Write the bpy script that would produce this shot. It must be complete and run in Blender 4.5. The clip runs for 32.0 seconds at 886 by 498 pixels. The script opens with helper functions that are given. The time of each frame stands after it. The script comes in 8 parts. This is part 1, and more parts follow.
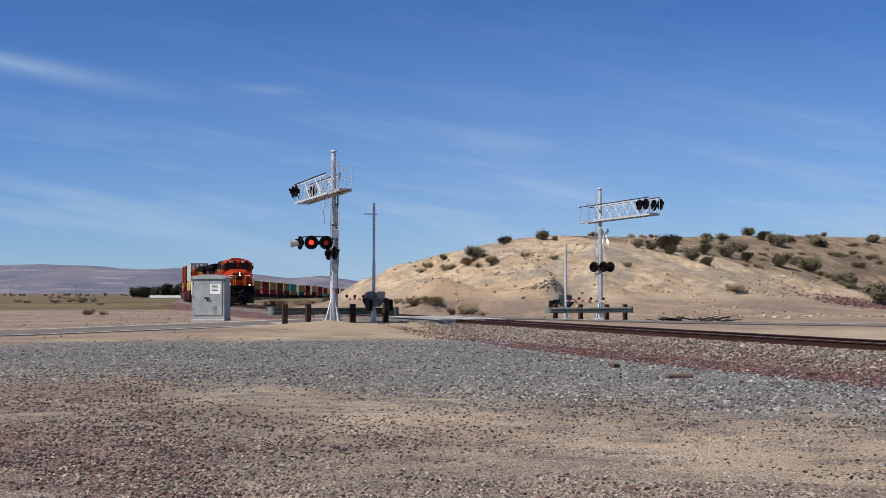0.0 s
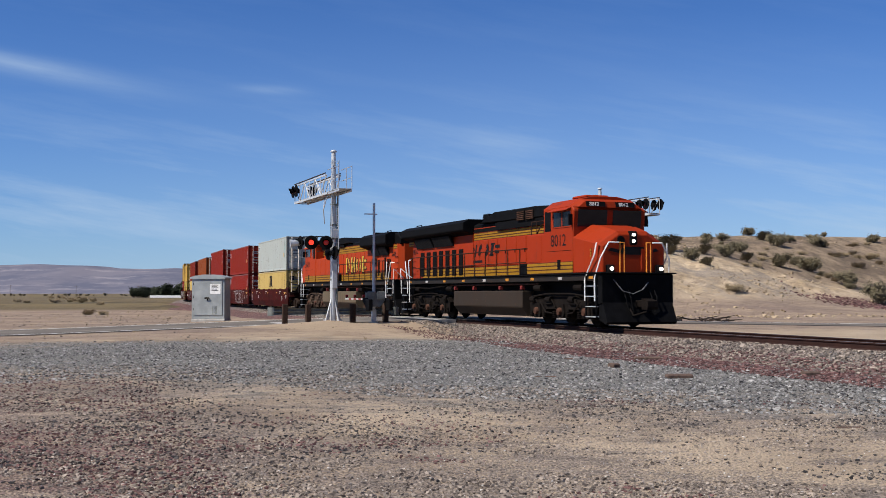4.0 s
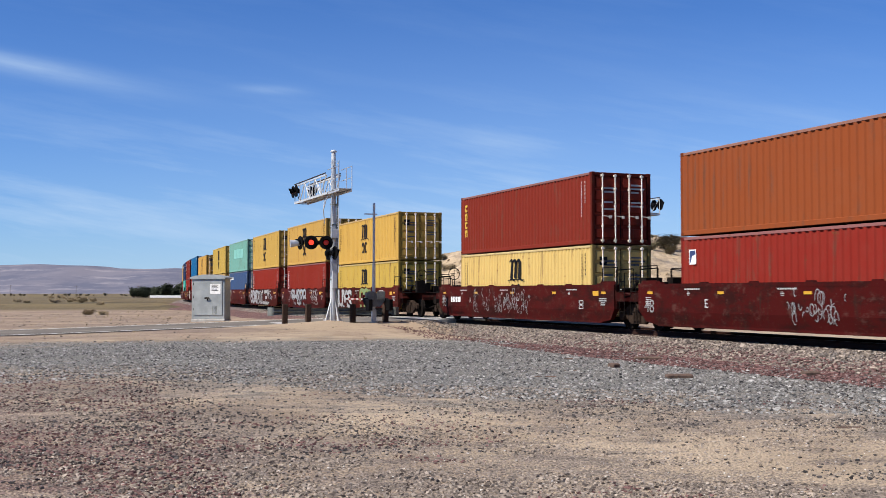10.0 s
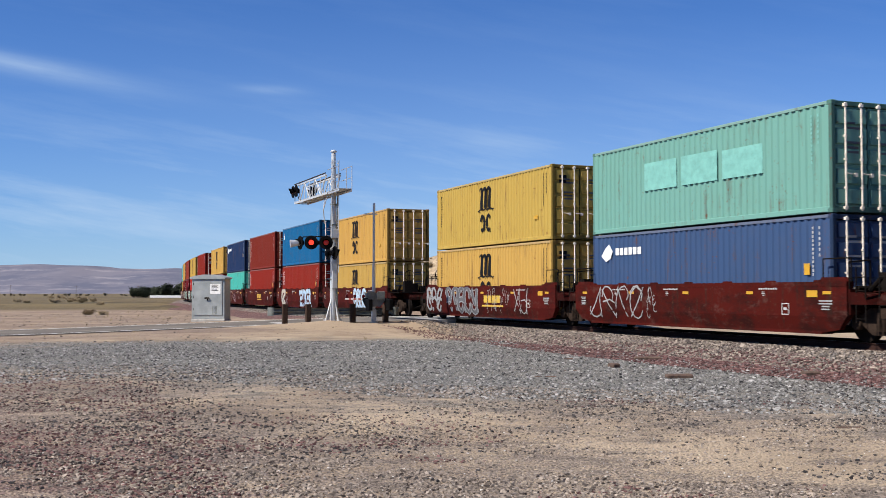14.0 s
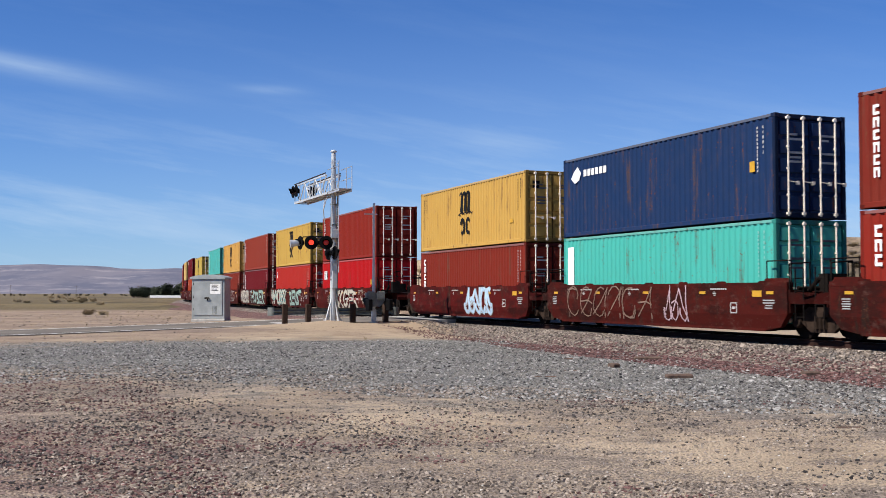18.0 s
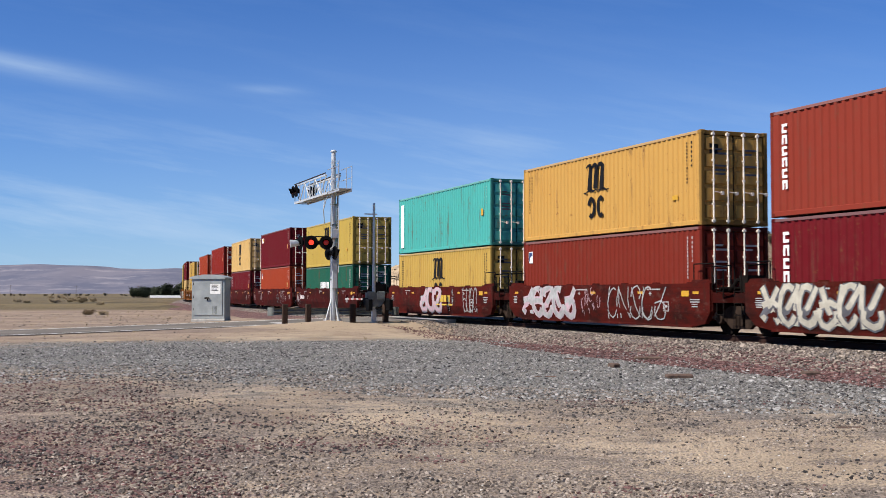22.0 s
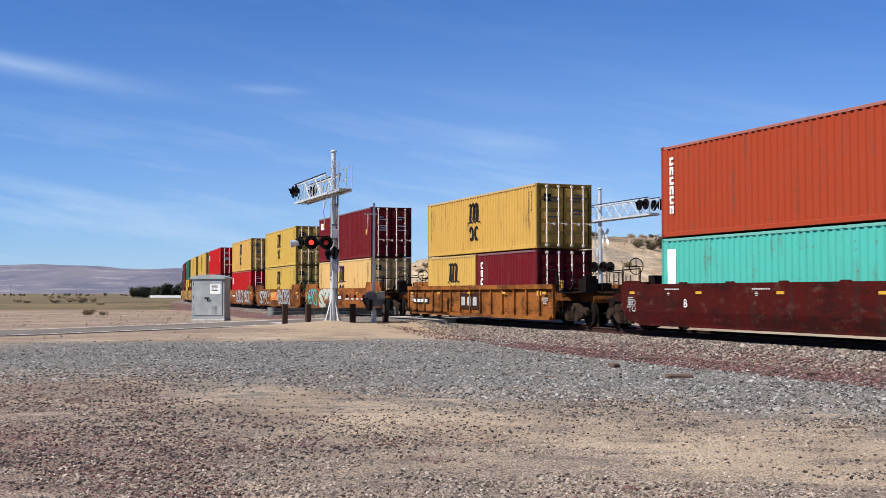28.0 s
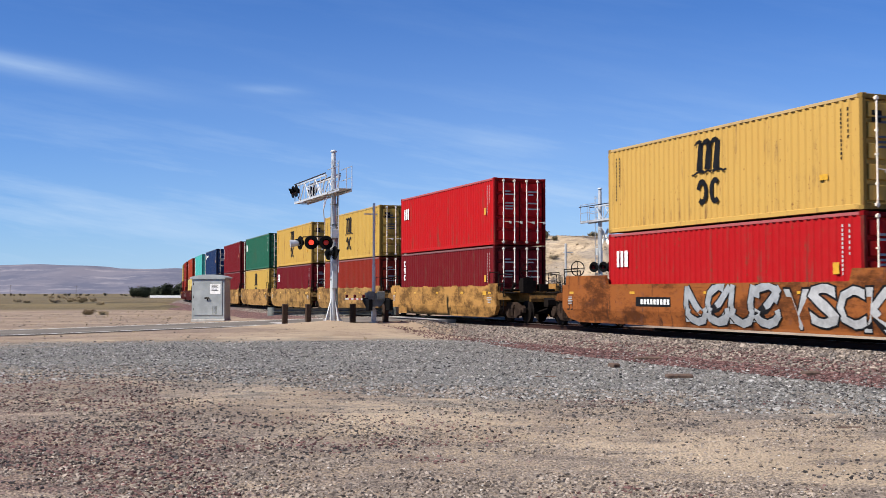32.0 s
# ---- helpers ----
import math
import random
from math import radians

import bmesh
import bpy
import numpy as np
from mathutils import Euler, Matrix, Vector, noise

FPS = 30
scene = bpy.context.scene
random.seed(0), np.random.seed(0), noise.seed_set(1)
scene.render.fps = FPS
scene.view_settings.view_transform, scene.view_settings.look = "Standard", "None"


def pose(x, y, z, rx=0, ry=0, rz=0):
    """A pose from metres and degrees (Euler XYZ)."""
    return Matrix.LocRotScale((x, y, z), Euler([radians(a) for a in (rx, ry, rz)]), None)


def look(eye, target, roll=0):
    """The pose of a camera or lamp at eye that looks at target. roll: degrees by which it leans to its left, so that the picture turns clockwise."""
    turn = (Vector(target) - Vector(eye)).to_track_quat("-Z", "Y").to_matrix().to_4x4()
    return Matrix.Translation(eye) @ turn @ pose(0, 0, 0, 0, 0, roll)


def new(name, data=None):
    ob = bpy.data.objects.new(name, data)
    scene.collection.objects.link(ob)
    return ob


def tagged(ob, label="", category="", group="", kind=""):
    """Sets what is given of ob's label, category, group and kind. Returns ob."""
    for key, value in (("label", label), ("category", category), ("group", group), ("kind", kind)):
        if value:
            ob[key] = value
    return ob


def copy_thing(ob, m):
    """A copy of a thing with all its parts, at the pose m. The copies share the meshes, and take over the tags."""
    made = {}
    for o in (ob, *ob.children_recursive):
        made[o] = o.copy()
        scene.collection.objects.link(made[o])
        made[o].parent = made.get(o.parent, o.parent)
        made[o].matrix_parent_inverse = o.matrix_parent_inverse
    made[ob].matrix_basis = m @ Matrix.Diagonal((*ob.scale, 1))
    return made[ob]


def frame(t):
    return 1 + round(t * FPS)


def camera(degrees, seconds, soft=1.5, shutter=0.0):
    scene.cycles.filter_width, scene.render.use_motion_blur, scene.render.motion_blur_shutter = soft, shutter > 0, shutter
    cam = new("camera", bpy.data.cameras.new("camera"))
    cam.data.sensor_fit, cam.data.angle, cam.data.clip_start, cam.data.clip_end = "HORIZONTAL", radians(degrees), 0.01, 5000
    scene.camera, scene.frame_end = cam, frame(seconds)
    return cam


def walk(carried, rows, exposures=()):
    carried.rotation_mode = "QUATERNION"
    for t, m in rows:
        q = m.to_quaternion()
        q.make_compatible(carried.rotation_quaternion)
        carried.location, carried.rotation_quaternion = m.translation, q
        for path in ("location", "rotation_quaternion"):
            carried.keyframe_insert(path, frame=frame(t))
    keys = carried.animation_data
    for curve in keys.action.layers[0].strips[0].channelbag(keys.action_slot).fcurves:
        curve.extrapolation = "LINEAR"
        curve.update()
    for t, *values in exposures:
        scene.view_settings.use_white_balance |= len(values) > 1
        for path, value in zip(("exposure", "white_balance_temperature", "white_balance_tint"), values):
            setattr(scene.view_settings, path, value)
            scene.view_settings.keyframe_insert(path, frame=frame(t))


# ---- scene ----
# ---- camera ----
cam = camera(43.3, 32.0, soft=0.7, shutter=0.08)
VIEW = pose(0, 0, 1.24, 92.243, 0, 0)
walk(cam, [(0, VIEW), (32, VIEW)], [(0, 0.41), (3.0, 0.41), (3.5, 0.41), (5.5, 0.80), (9, 0.76), (13, 0.65), (17, 0.65), (25, 0.68), (29, 0.77), (32, 0.77)])

# ---- daylight: a clear desert sky with thin cirrus, the sun high over the left ----
SUN_AZ, SUN_EL = radians(-118), radians(49)
world = bpy.data.worlds.new("desert_sky")
scene.world = world
world.use_nodes = True
nt = world.node_tree
nt.nodes.clear()


def wn(kind, **props):
    n = nt.nodes.new(kind)
    for k, v in props.items():
        n.inputs[int(k[1:])].default_value = v
    return n


def wmath(op, a, b=None):
    n = nt.nodes.new("ShaderNodeMath")
    n.operation = op
    for i, q in enumerate((a, b)):
        if q is None:
            continue
        if isinstance(q, (int, float)):
            n.inputs[i].default_value = q
        else:
            nt.links.new(q, n.inputs[i])
    return n.outputs[0]


sky = nt.nodes.new("ShaderNodeTexSky")
sky.sky_type, sky.sun_disc = "NISHITA", False
sky.sun_elevation, sky.sun_rotation = SUN_EL, SUN_AZ
sky.altitude, sky.air_density, sky.dust_density, sky.ozone_density = 900, 1.0, 0.15, 3.0
co = nt.nodes.new("ShaderNodeTexCoord")
sep = nt.nodes.new("ShaderNodeSeparateXYZ")
nt.links.new(co.outputs["Generated"], sep.inputs[0])
ahead = wmath("MAXIMUM", wmath("ABSOLUTE", sep.outputs[1]), 0.05)
side = wmath("DIVIDE", sep.outputs[0], ahead)
rise = wmath("DIVIDE", sep.outputs[2], ahead)
# cirrus: streaks drawn out sideways and falling slightly towards the east
streak = wmath("ADD", rise, wmath("MULTIPLY", side, 0.17))
comb = nt.nodes.new("ShaderNodeCombineXYZ")
nt.links.new(wmath("MULTIPLY", side, 3.2), comb.inputs[0])
nt.links.new(wmath("MULTIPLY", streak, 26.0), comb.inputs[1])
veil = wn("ShaderNodeTexNoise", _2=1.0, _3=6.0, _4=0.62)
nt.links.new(comb.outputs[0], veil.inputs["Vector"])
fine = nt.nodes.new("ShaderNodeCombineXYZ")
nt.links.new(wmath("MULTIPLY", side, 9.0), fine.inputs[0])
nt.links.new(wmath("MULTIPLY", streak, 90.0), fine.inputs[1])
wisp = wn("ShaderNodeTexNoise", _2=1.0, _3=5.0, _4=0.6)
nt.links.new(fine.outputs[0], wisp.inputs["Vector"])
haze = wmath("MULTIPLY", wmath("MAXIMUM", wmath("SUBTRACT", veil.outputs[0], 0.47), 0.0), 1.5)
low = wmath("MAXIMUM", wmath("SUBTRACT", 1.0, wmath("MULTIPLY", wmath("ABSOLUTE", wmath("SUBTRACT", rise, 0.075)), 9.0)), 0.0)
haze = wmath("MULTIPLY", haze, wmath("ADD", 0.13, wmath("MULTIPLY", low, 1.1)))
haze = wmath("ADD", haze, wmath("MULTIPLY", wmath("MULTIPLY", wmath("MINIMUM", wmath("MAXIMUM", wmath("ADD", side, 0.42), 0.0), 0.5), 0.42), wmath("MAXIMUM", wmath("SUBTRACT", 1.0, wmath("MULTIPLY", rise, 3.9)), 0.0)))


def cirrus(a0, e0, slope, thick, length):
    off = wmath("SUBTRACT", wmath("SUBTRACT", rise, e0), wmath("MULTIPLY", wmath("SUBTRACT", side, a0), slope))
    across = wmath("DIVIDE", off, thick)
    along = wmath("DIVIDE", wmath("SUBTRACT", side, a0), length)
    d = wmath("ADD", wmath("MULTIPLY", across, across), wmath("MULTIPLY", along, along))
    return wmath("POWER", 2.718, wmath("MULTIPLY", d, -1.0))


bank = wmath("MULTIPLY", cirrus(-0.38, 0.205, -0.19, 0.0085, 0.11), wmath("ADD", 0.08, wmath("MULTIPLY", wisp.outputs[0], 0.55)))
small = wmath("MULTIPLY", cirrus(-0.155, 0.183, -0.07, 0.004, 0.028), wmath("MULTIPLY", wisp.outputs[0], 0.35))
small = wmath("ADD", small, wmath("MULTIPLY", cirrus(0.05, 0.134, -0.1, 0.008, 0.05), wmath("MULTIPLY", wisp.outputs[0], 0.25)))
thick = wmath("MULTIPLY", wmath("POWER", 2.718, wmath("MULTIPLY", wmath("MAXIMUM", rise, 0.0), -12.0)), 0.55)
amount = wmath("MINIMUM", wmath("ADD", wmath("ADD", wmath("ADD", bank, small), haze), thick), 0.85)
mixc = nt.nodes.new("ShaderNodeMix")
mixc.data_type = "RGBA"
nt.links.new(amount, mixc.inputs["Factor"])
tint = nt.nodes.new("ShaderNodeMix")
tint.data_type, tint.blend_type = "RGBA", "MULTIPLY"
tint.inputs["Factor"].default_value = 1.0
tint.inputs[7].default_value = (0.51, 0.91, 1.55, 1)
nt.links.new(sky.outputs[0], tint.inputs[6])
nt.links.new(tint.outputs[2], mixc.inputs[6])
mixc.inputs[7].default_value = (6.8, 8.9, 11.7, 1)
back = nt.nodes.new("ShaderNodeBackground")
back.inputs[1].default_value = 0.0480
nt.links.new(mixc.outputs[2], back.inputs[0])
out = nt.nodes.new("ShaderNodeOutputWorld")
nt.links.new(back.outputs[0], out.inputs[0])

sun = new("sun", bpy.data.lights.new("sun", "SUN"))
sun.data.energy, sun.data.angle, sun.data.color = 5.0, radians(0.53), (1.0, 0.955, 0.88)
sun_way = Vector((math.sin(SUN_AZ) * math.cos(SUN_EL), math.cos(SUN_AZ) * math.cos(SUN_EL), math.sin(SUN_EL)))
sun.matrix_world = look(sun_way * 100, (0, 0, 0))

# ---- materials ----
class Nodes:
    """A small hand for building node materials."""

    def __init__(self, name):
        self.mat = bpy.data.materials.new(name)
        self.mat.use_nodes = True
        self.t = self.mat.node_tree
        self.bsdf = self.t.nodes["Principled BSDF"]
        self.coord = self.t.nodes.new("ShaderNodeTexCoord").outputs["Object"]

    def plug(self, socket, v):
        if hasattr(v, "is_linked"):
            self.t.links.new(v, socket)
        else:
            socket.default_value = v

    def math(self, op, a, b=0.0, clamp=False):
        n = self.t.nodes.new("ShaderNodeMath")
        n.operation, n.use_clamp = op, clamp
        self.plug(n.inputs[0], a)
        self.plug(n.inputs[1], b)
        return n.outputs[0]

    def noise(self, scale, detail=4.0, rough=0.55, vec=None, stretch=None):
        n = self.t.nodes.new("ShaderNodeTexNoise")
        n.inputs["Scale"].default_value, n.inputs["Detail"].default_value, n.inputs["Roughness"].default_value = scale, detail, rough
        v = vec or self.coord
        if stretch:
            m = self.t.nodes.new("ShaderNodeMapping")
            m.inputs["Scale"].default_value = stretch
            self.t.links.new(v, m.inputs["Vector"])
            v = m.outputs[0]
        self.t.links.new(v, n.inputs["Vector"])
        return n.outputs["Fac"]

    def cells(self, scale, colour=False):
        n = self.t.nodes.new("ShaderNodeTexVoronoi")
        n.inputs["Scale"].default_value = scale
        self.t.links.new(self.coord, n.inputs["Vector"])
        return n.outputs["Color" if colour else "Distance"]

    def ramp(self, v, lo, hi):
        n = self.t.nodes.new("ShaderNodeMapRange")
        n.interpolation_type = "SMOOTHSTEP"
        self.plug(n.inputs["Value"], v)
        self.plug(n.inputs["From Min"], lo)
        self.plug(n.inputs["From Max"], hi)
        return n.outputs["Result"]

    def mix(self, f, a, b, blend="MIX"):
        n = self.t.nodes.new("ShaderNodeMix")
        n.data_type, n.blend_type = "RGBA", blend
        self.plug(n.inputs["Factor"], f)
        for i, c in ((6, a), (7, b)):
            self.plug(n.inputs[i], c if hasattr(c, "is_linked") else (*c, 1.0))
        return n.outputs[2]

    def xyz(self):
        n = self.t.nodes.new("ShaderNodeSeparateXYZ")
        self.t.links.new(self.coord, n.inputs[0])
        return n.outputs

    def bump(self, height, strength=0.3, distance=0.02):
        n = self.t.nodes.new("ShaderNodeBump")
        n.inputs["Strength"].default_value, n.inputs["Distance"].default_value = strength, distance
        self.t.links.new(height, n.inputs["Height"])
        self.t.links.new(n.outputs[0], self.bsdf.inputs["Normal"])

    def done(self, colour, rough=0.7, metal=0.0, spec=None):
        self.plug(self.bsdf.inputs["Base Color"], colour if hasattr(colour, "is_linked") else (*colour, 1.0))
        self.plug(self.bsdf.inputs["Roughness"], rough)
        self.bsdf.inputs["Metallic"].default_value = metal
        if spec is not None:
            self.bsdf.inputs["Specular IOR Level"].default_value = spec
        return self.mat


def shade(c, k):
    return tuple(max(0.0, min(1.0, q * k)) for q in c)


def plain(name, c, rough=0.6, metal=0.0, vary=0.25, scale=3.0, dirt=(0.12, 0.08, 0.055), dirty=0.3, bump=0.0, spec=0.2):
    """Paint or metal with blotches, fine grain and some dust or dirt."""
    n = Nodes(name)
    big, small = n.noise(scale, 5), n.noise(scale * 14, 3)
    col = n.mix(n.ramp(big, 0.3, 0.7), shade(c, 1 - vary), shade(c, 1 + vary * 0.5))
    col = n.mix(n.math("MULTIPLY", n.ramp(small, 0.5, 0.75), dirty), col, dirt)
    if bump:
        n.bump(small, bump, 0.01)
    return n.done(col, n.math("ADD", rough - 0.1, n.math("MULTIPLY", big, 0.2)), metal, spec)


def glowing(name, c, strength):
    n = Nodes(name)
    n.bsdf.inputs["Emission Color"].default_value = (*c, 1)
    n.bsdf.inputs["Emission Strength"].default_value = strength
    return n.done(c, 0.3)


def painted_steel(name, streaks=0.5, rust=(0.16, 0.06, 0.03), grime=(0.10, 0.075, 0.06), rough=0.5, spec=0.22, dust=(0.22, 0.17, 0.13), blotch=0.0, scuff=(0.2, 0.2, 0.2), sills=False, chips=0.0):
    """Weathered paint in the object's own colour: sun-faded patches, rust streaks that run down, road dust low down."""
    n = Nodes(name)
    info = n.t.nodes.new("ShaderNodeObjectInfo")
    move = n.t.nodes.new("ShaderNodeVectorMath")
    move.operation = "ADD"
    n.t.links.new(n.coord, move.inputs[0])
    n.t.links.new(info.outputs["Location"], move.inputs[1])
    seedv = n.t.nodes.new("ShaderNodeCombineXYZ")
    n.t.links.new(n.math("MULTIPLY", info.outputs["Random"], 97.0), seedv.inputs[0])
    n.t.links.new(n.math("MULTIPLY", info.outputs["Random"], 41.0), seedv.inputs[1])
    n.t.links.new(seedv.outputs[0], move.inputs[1])
    v = move.outputs[0]
    big = n.noise(0.55, 5, 0.6, v)
    fade = n.noise(2.2, 6, 0.65, v)
    run = n.noise(1.0, 5, 0.7, v, (3.5, 3.5, 0.35))
    speck = n.noise(9.0, 4, 0.7, v)
    col = n.mix(n.math("MULTIPLY", n.ramp(big, 0.3, 0.75), 0.25), info.outputs["Color"], (0.46, 0.40, 0.36), "SOFT_LIGHT")
    col = n.mix(n.math("MULTIPLY", n.ramp(fade, 0.4, 0.8), 0.035), col, dust)
    worn = n.ramp(n.noise(0.8, 7, 0.75, v, (0.7, 1.0, 1.6)), 0.44, 0.62)
    col = n.mix(n.math("MULTIPLY", worn, blotch), col, scuff)
    col = n.mix(n.math("MULTIPLY", n.math("MULTIPLY", n.ramp(run, 0.53, 0.69), n.ramp(big, 0.38, 0.58)), streaks), col, grime)
    col = n.mix(n.math("MULTIPLY", n.ramp(n.math("MULTIPLY", speck, n.math("ADD", run, 0.5)), 0.62, 0.75), streaks * 1.3), col, rust)
    if chips:
        # chalky patches and small chips in old wagon paint
        col = n.mix(n.math("MULTIPLY", n.ramp(n.noise(2.4, 7, 0.75, v, (0.8, 1.0, 1.3)), 0.54, 0.68), chips), col, (0.10, 0.05, 0.04))
        col = n.mix(n.math("MULTIPLY", n.ramp(n.noise(14.0, 4, 0.7, v), 0.66, 0.72), chips), col, (0.16, 0.12, 0.10))
    if sills:
        # rust that breaks out along the bottom edge of the sheets and runs in short tongues
        foot_z = n.ramp(n.xyz()[2], 0.75, 0.12)
        col = n.mix(n.math("MULTIPLY", n.math("MULTIPLY", n.ramp(n.noise(1.0, 6, 0.75, v, (7.0, 7.0, 1.3)), 0.58, 0.68), foot_z), 0.7), col, rust)
    n.bump(fade, 0.12, 0.006)
    return n.done(col, n.math("ADD", rough, n.math("MULTIPLY", fade, 0.2)), 0.0, spec)


CONTAINER = painted_steel("container_paint", 0.55, (0.13, 0.045, 0.02), (0.085, 0.05, 0.035), 0.55, 0.07, sills=True)
WAGON = painted_steel("wagon_paint", 0.8, (0.06, 0.022, 0.013), (0.02, 0.014, 0.011), 0.7, 0.04, (0.09, 0.04, 0.03), 0.7, (0.013, 0.006, 0.005), chips=0.4)
LOCO_PAINT = painted_steel("locomotive_paint", 0.5, (0.08, 0.035, 0.02), (0.03, 0.020, 0.014), 0.5, 0.12, (0.2, 0.1, 0.05))
CAST = plain("cast_iron", (0.009, 0.007, 0.006), 0.8, 0.0, 0.4, 4, (0.03, 0.018, 0.012), 0.4, 0.2, 0.05)
TRUCK_DUST = plain("dusty_cast_steel", (0.075, 0.05, 0.036), 0.85, 0.0, 0.5, 3, (0.014, 0.010, 0.008), 0.75, 0.3, 0.05)
WAGON_TRUCK = plain("grimy_truck_casting", (0.034, 0.022, 0.016), 0.85, 0.0, 0.5, 3, (0.010, 0.008, 0.007), 0.7, 0.3, 0.05)
RUST_CAST = plain("rusty_cast_iron", (0.075, 0.036, 0.024), 0.85, 0.0, 0.4, 5, (0.02, 0.015, 0.012), 0.5, 0.2, 0.06)
RADIATOR = plain("black_radiator_mesh", (0.010, 0.010, 0.011), 0.8, 0.0, 0.4, 6, (0.03, 0.028, 0.025), 0.5, 0.5, 0.05)
BROWN_RAIL = plain("grimy_handrail_paint", (0.03, 0.014, 0.009), 0.7, 0.0, 0.3, 5, (0.012, 0.01, 0.009), 0.4, 0.0, 0.08)
AMBER_MARK = plain("faded_amber_reflector", (0.42, 0.17, 0.02), 0.5, 0.0, 0.2, 6, (0.1, 0.05, 0.03), 0.4)
RUBBER = plain("grey_rubber_hose", (0.12, 0.12, 0.12), 0.7)
OLD_GALV = plain("dark_weathered_galvanising", (0.17, 0.18, 0.165), 0.6, 0.2, 0.3, 4, (0.06, 0.04, 0.03), 0.5)
GATE_WHITE = plain("grimy_gate_white", (0.36, 0.34, 0.32), 0.7, 0.0, 0.2, 6)
GATE_RED = plain("faded_gate_red", (0.20, 0.03, 0.025), 0.7, 0.0, 0.2, 6)
RED_DULL = plain("dull_red_paint", (0.16, 0.02, 0.018), 0.6, 0.0, 0.3, 6)
BLACK = plain("black_paint", (0.0045, 0.0045, 0.005), 0.7, 0.0, 0.4, 3, (0.014, 0.011, 0.009), 0.3, 0.0, 0.05)
GALV = plain("galvanised_steel", (0.52, 0.53, 0.54), 0.42, 0.55, 0.18, 6, (0.25, 0.22, 0.19), 0.25)
ROD = plain("zinc_rod", (0.80, 0.71, 0.60), 0.5, 0.0, 0.25, 8, (0.25, 0.12, 0.07), 0.4)
ALU_PAINT = plain("aluminium_paint", (0.50, 0.51, 0.51), 0.45, 0.3, 0.12, 5, (0.32, 0.27, 0.21), 0.25)
WHITE = plain("white_paint", (0.74, 0.73, 0.70), 0.55, 0.0, 0.1, 6, (0.3, 0.26, 0.2), 0.2)
WHITE_SPRAY = plain("white_spray", (0.33, 0.33, 0.325), 0.6, 0.0, 0.25, 4)
BLACK_MARK = plain("black_vinyl", (0.009, 0.009, 0.010), 0.6, 0.0, 0.3, 6, (0.04, 0.03, 0.02), 0.2, 0.0, 0.08)
YELLOW_MARK = plain("yellow_reflective", (0.50, 0.27, 0.025), 0.4, 0.0, 0.12, 6, (0.2, 0.12, 0.05), 0.25)
GOLD_MARK = plain("gold_lettering", (0.52, 0.34, 0.045), 0.5, 0.0, 0.12, 6, (0.3, 0.2, 0.06), 0.2)
SLATE_MARK = plain("slate_print", (0.10, 0.10, 0.11), 0.6)
ORANGE_MARK = plain("orange_mark", (0.75, 0.24, 0.03), 0.5, 0.0, 0.12, 6)
AMBER_PANEL = plain("amber_panel_paint", (0.52, 0.27, 0.045), 0.6, 0.0, 0.15, 3, (0.2, 0.1, 0.04), 0.3)
RED_MARK = plain("red_mark", (0.38, 0.02, 0.015), 0.5, 0.0, 0.12, 6)
TURQUOISE_MARK = plain("turquoise_spray", (0.09, 0.30, 0.29), 0.6, 0.0, 0.2, 4)
SILVER_MARK = plain("silver_spray", (0.30, 0.31, 0.315), 0.5, 0.2, 0.2, 4)
GREEN_MARK = plain("green_spray", (0.16, 0.21, 0.085), 0.6, 0.0, 0.2, 4)
PRINT = plain("small_white_print", (0.42, 0.41, 0.39), 0.6, 0.0, 0.2, 6)
SKY_MARK = plain("light_blue_spray", (0.36, 0.50, 0.64), 0.6, 0.0, 0.2, 4)
CREAM_MARK = plain("cream_spray", (0.42, 0.385, 0.31), 0.6, 0.0, 0.2, 4)
OLIVE_MARK = plain("olive_spray", (0.17, 0.19, 0.05), 0.6, 0.0, 0.2, 4)
SAGE_MARK = plain("sage_spray", (0.25, 0.36, 0.31), 0.6, 0.0, 0.25, 4)
BRONZE_MARK = plain("faded_bronze_spray", (0.19, 0.12, 0.09), 0.6, 0.0, 0.25, 4)
WAGON_DARK = plain("dull_oxide_spray", (0.05, 0.010, 0.008), 0.7, 0.0, 0.25, 4)
PINK_MARK = plain("pink_spray", (0.46, 0.32, 0.35), 0.6, 0.0, 0.2, 4)
NAVY_MARK = plain("navy_panel", (0.03, 0.05, 0.13), 0.5, 0.0, 0.2, 4)
GLASS_DARK = plain("tinted_glass", (0.012, 0.014, 0.016), 0.08, 0.0, 0.2, 2, (0.1, 0.09, 0.08), 0.1)
TREATED_WOOD = plain("creosoted_wood", (0.038, 0.022, 0.015), 0.85, 0.0, 0.4, 9, (0.13, 0.08, 0.05), 0.5, 0.4)
OLD_WOOD = plain("weathered_tie_wood", (0.10, 0.065, 0.05), 0.9, 0.0, 0.4, 8, (0.2, 0.16, 0.12), 0.5, 0.5)
RAIL_STEEL = plain("rusty_rail_side", (0.026, 0.010, 0.007), 0.85, 0.0, 0.35, 3, (0.05, 0.02, 0.012), 0.5, 0.2)
RAIL_TOP = plain("polished_rail_head", (0.25, 0.23, 0.21), 0.4, 0.7, 0.15, 3)
CONCRETE = plain("crossing_concrete", (0.36, 0.34, 0.31), 0.9, 0.0, 0.25, 3, (0.18, 0.15, 0.12), 0.5, 0.3)
HEADLIGHT = glowing("headlight_glow", (1.0, 0.93, 0.75), 4.0)
RED_LAMP = glowing("red_lamp_glow", (1.0, 0.045, 0.02), 1.0)
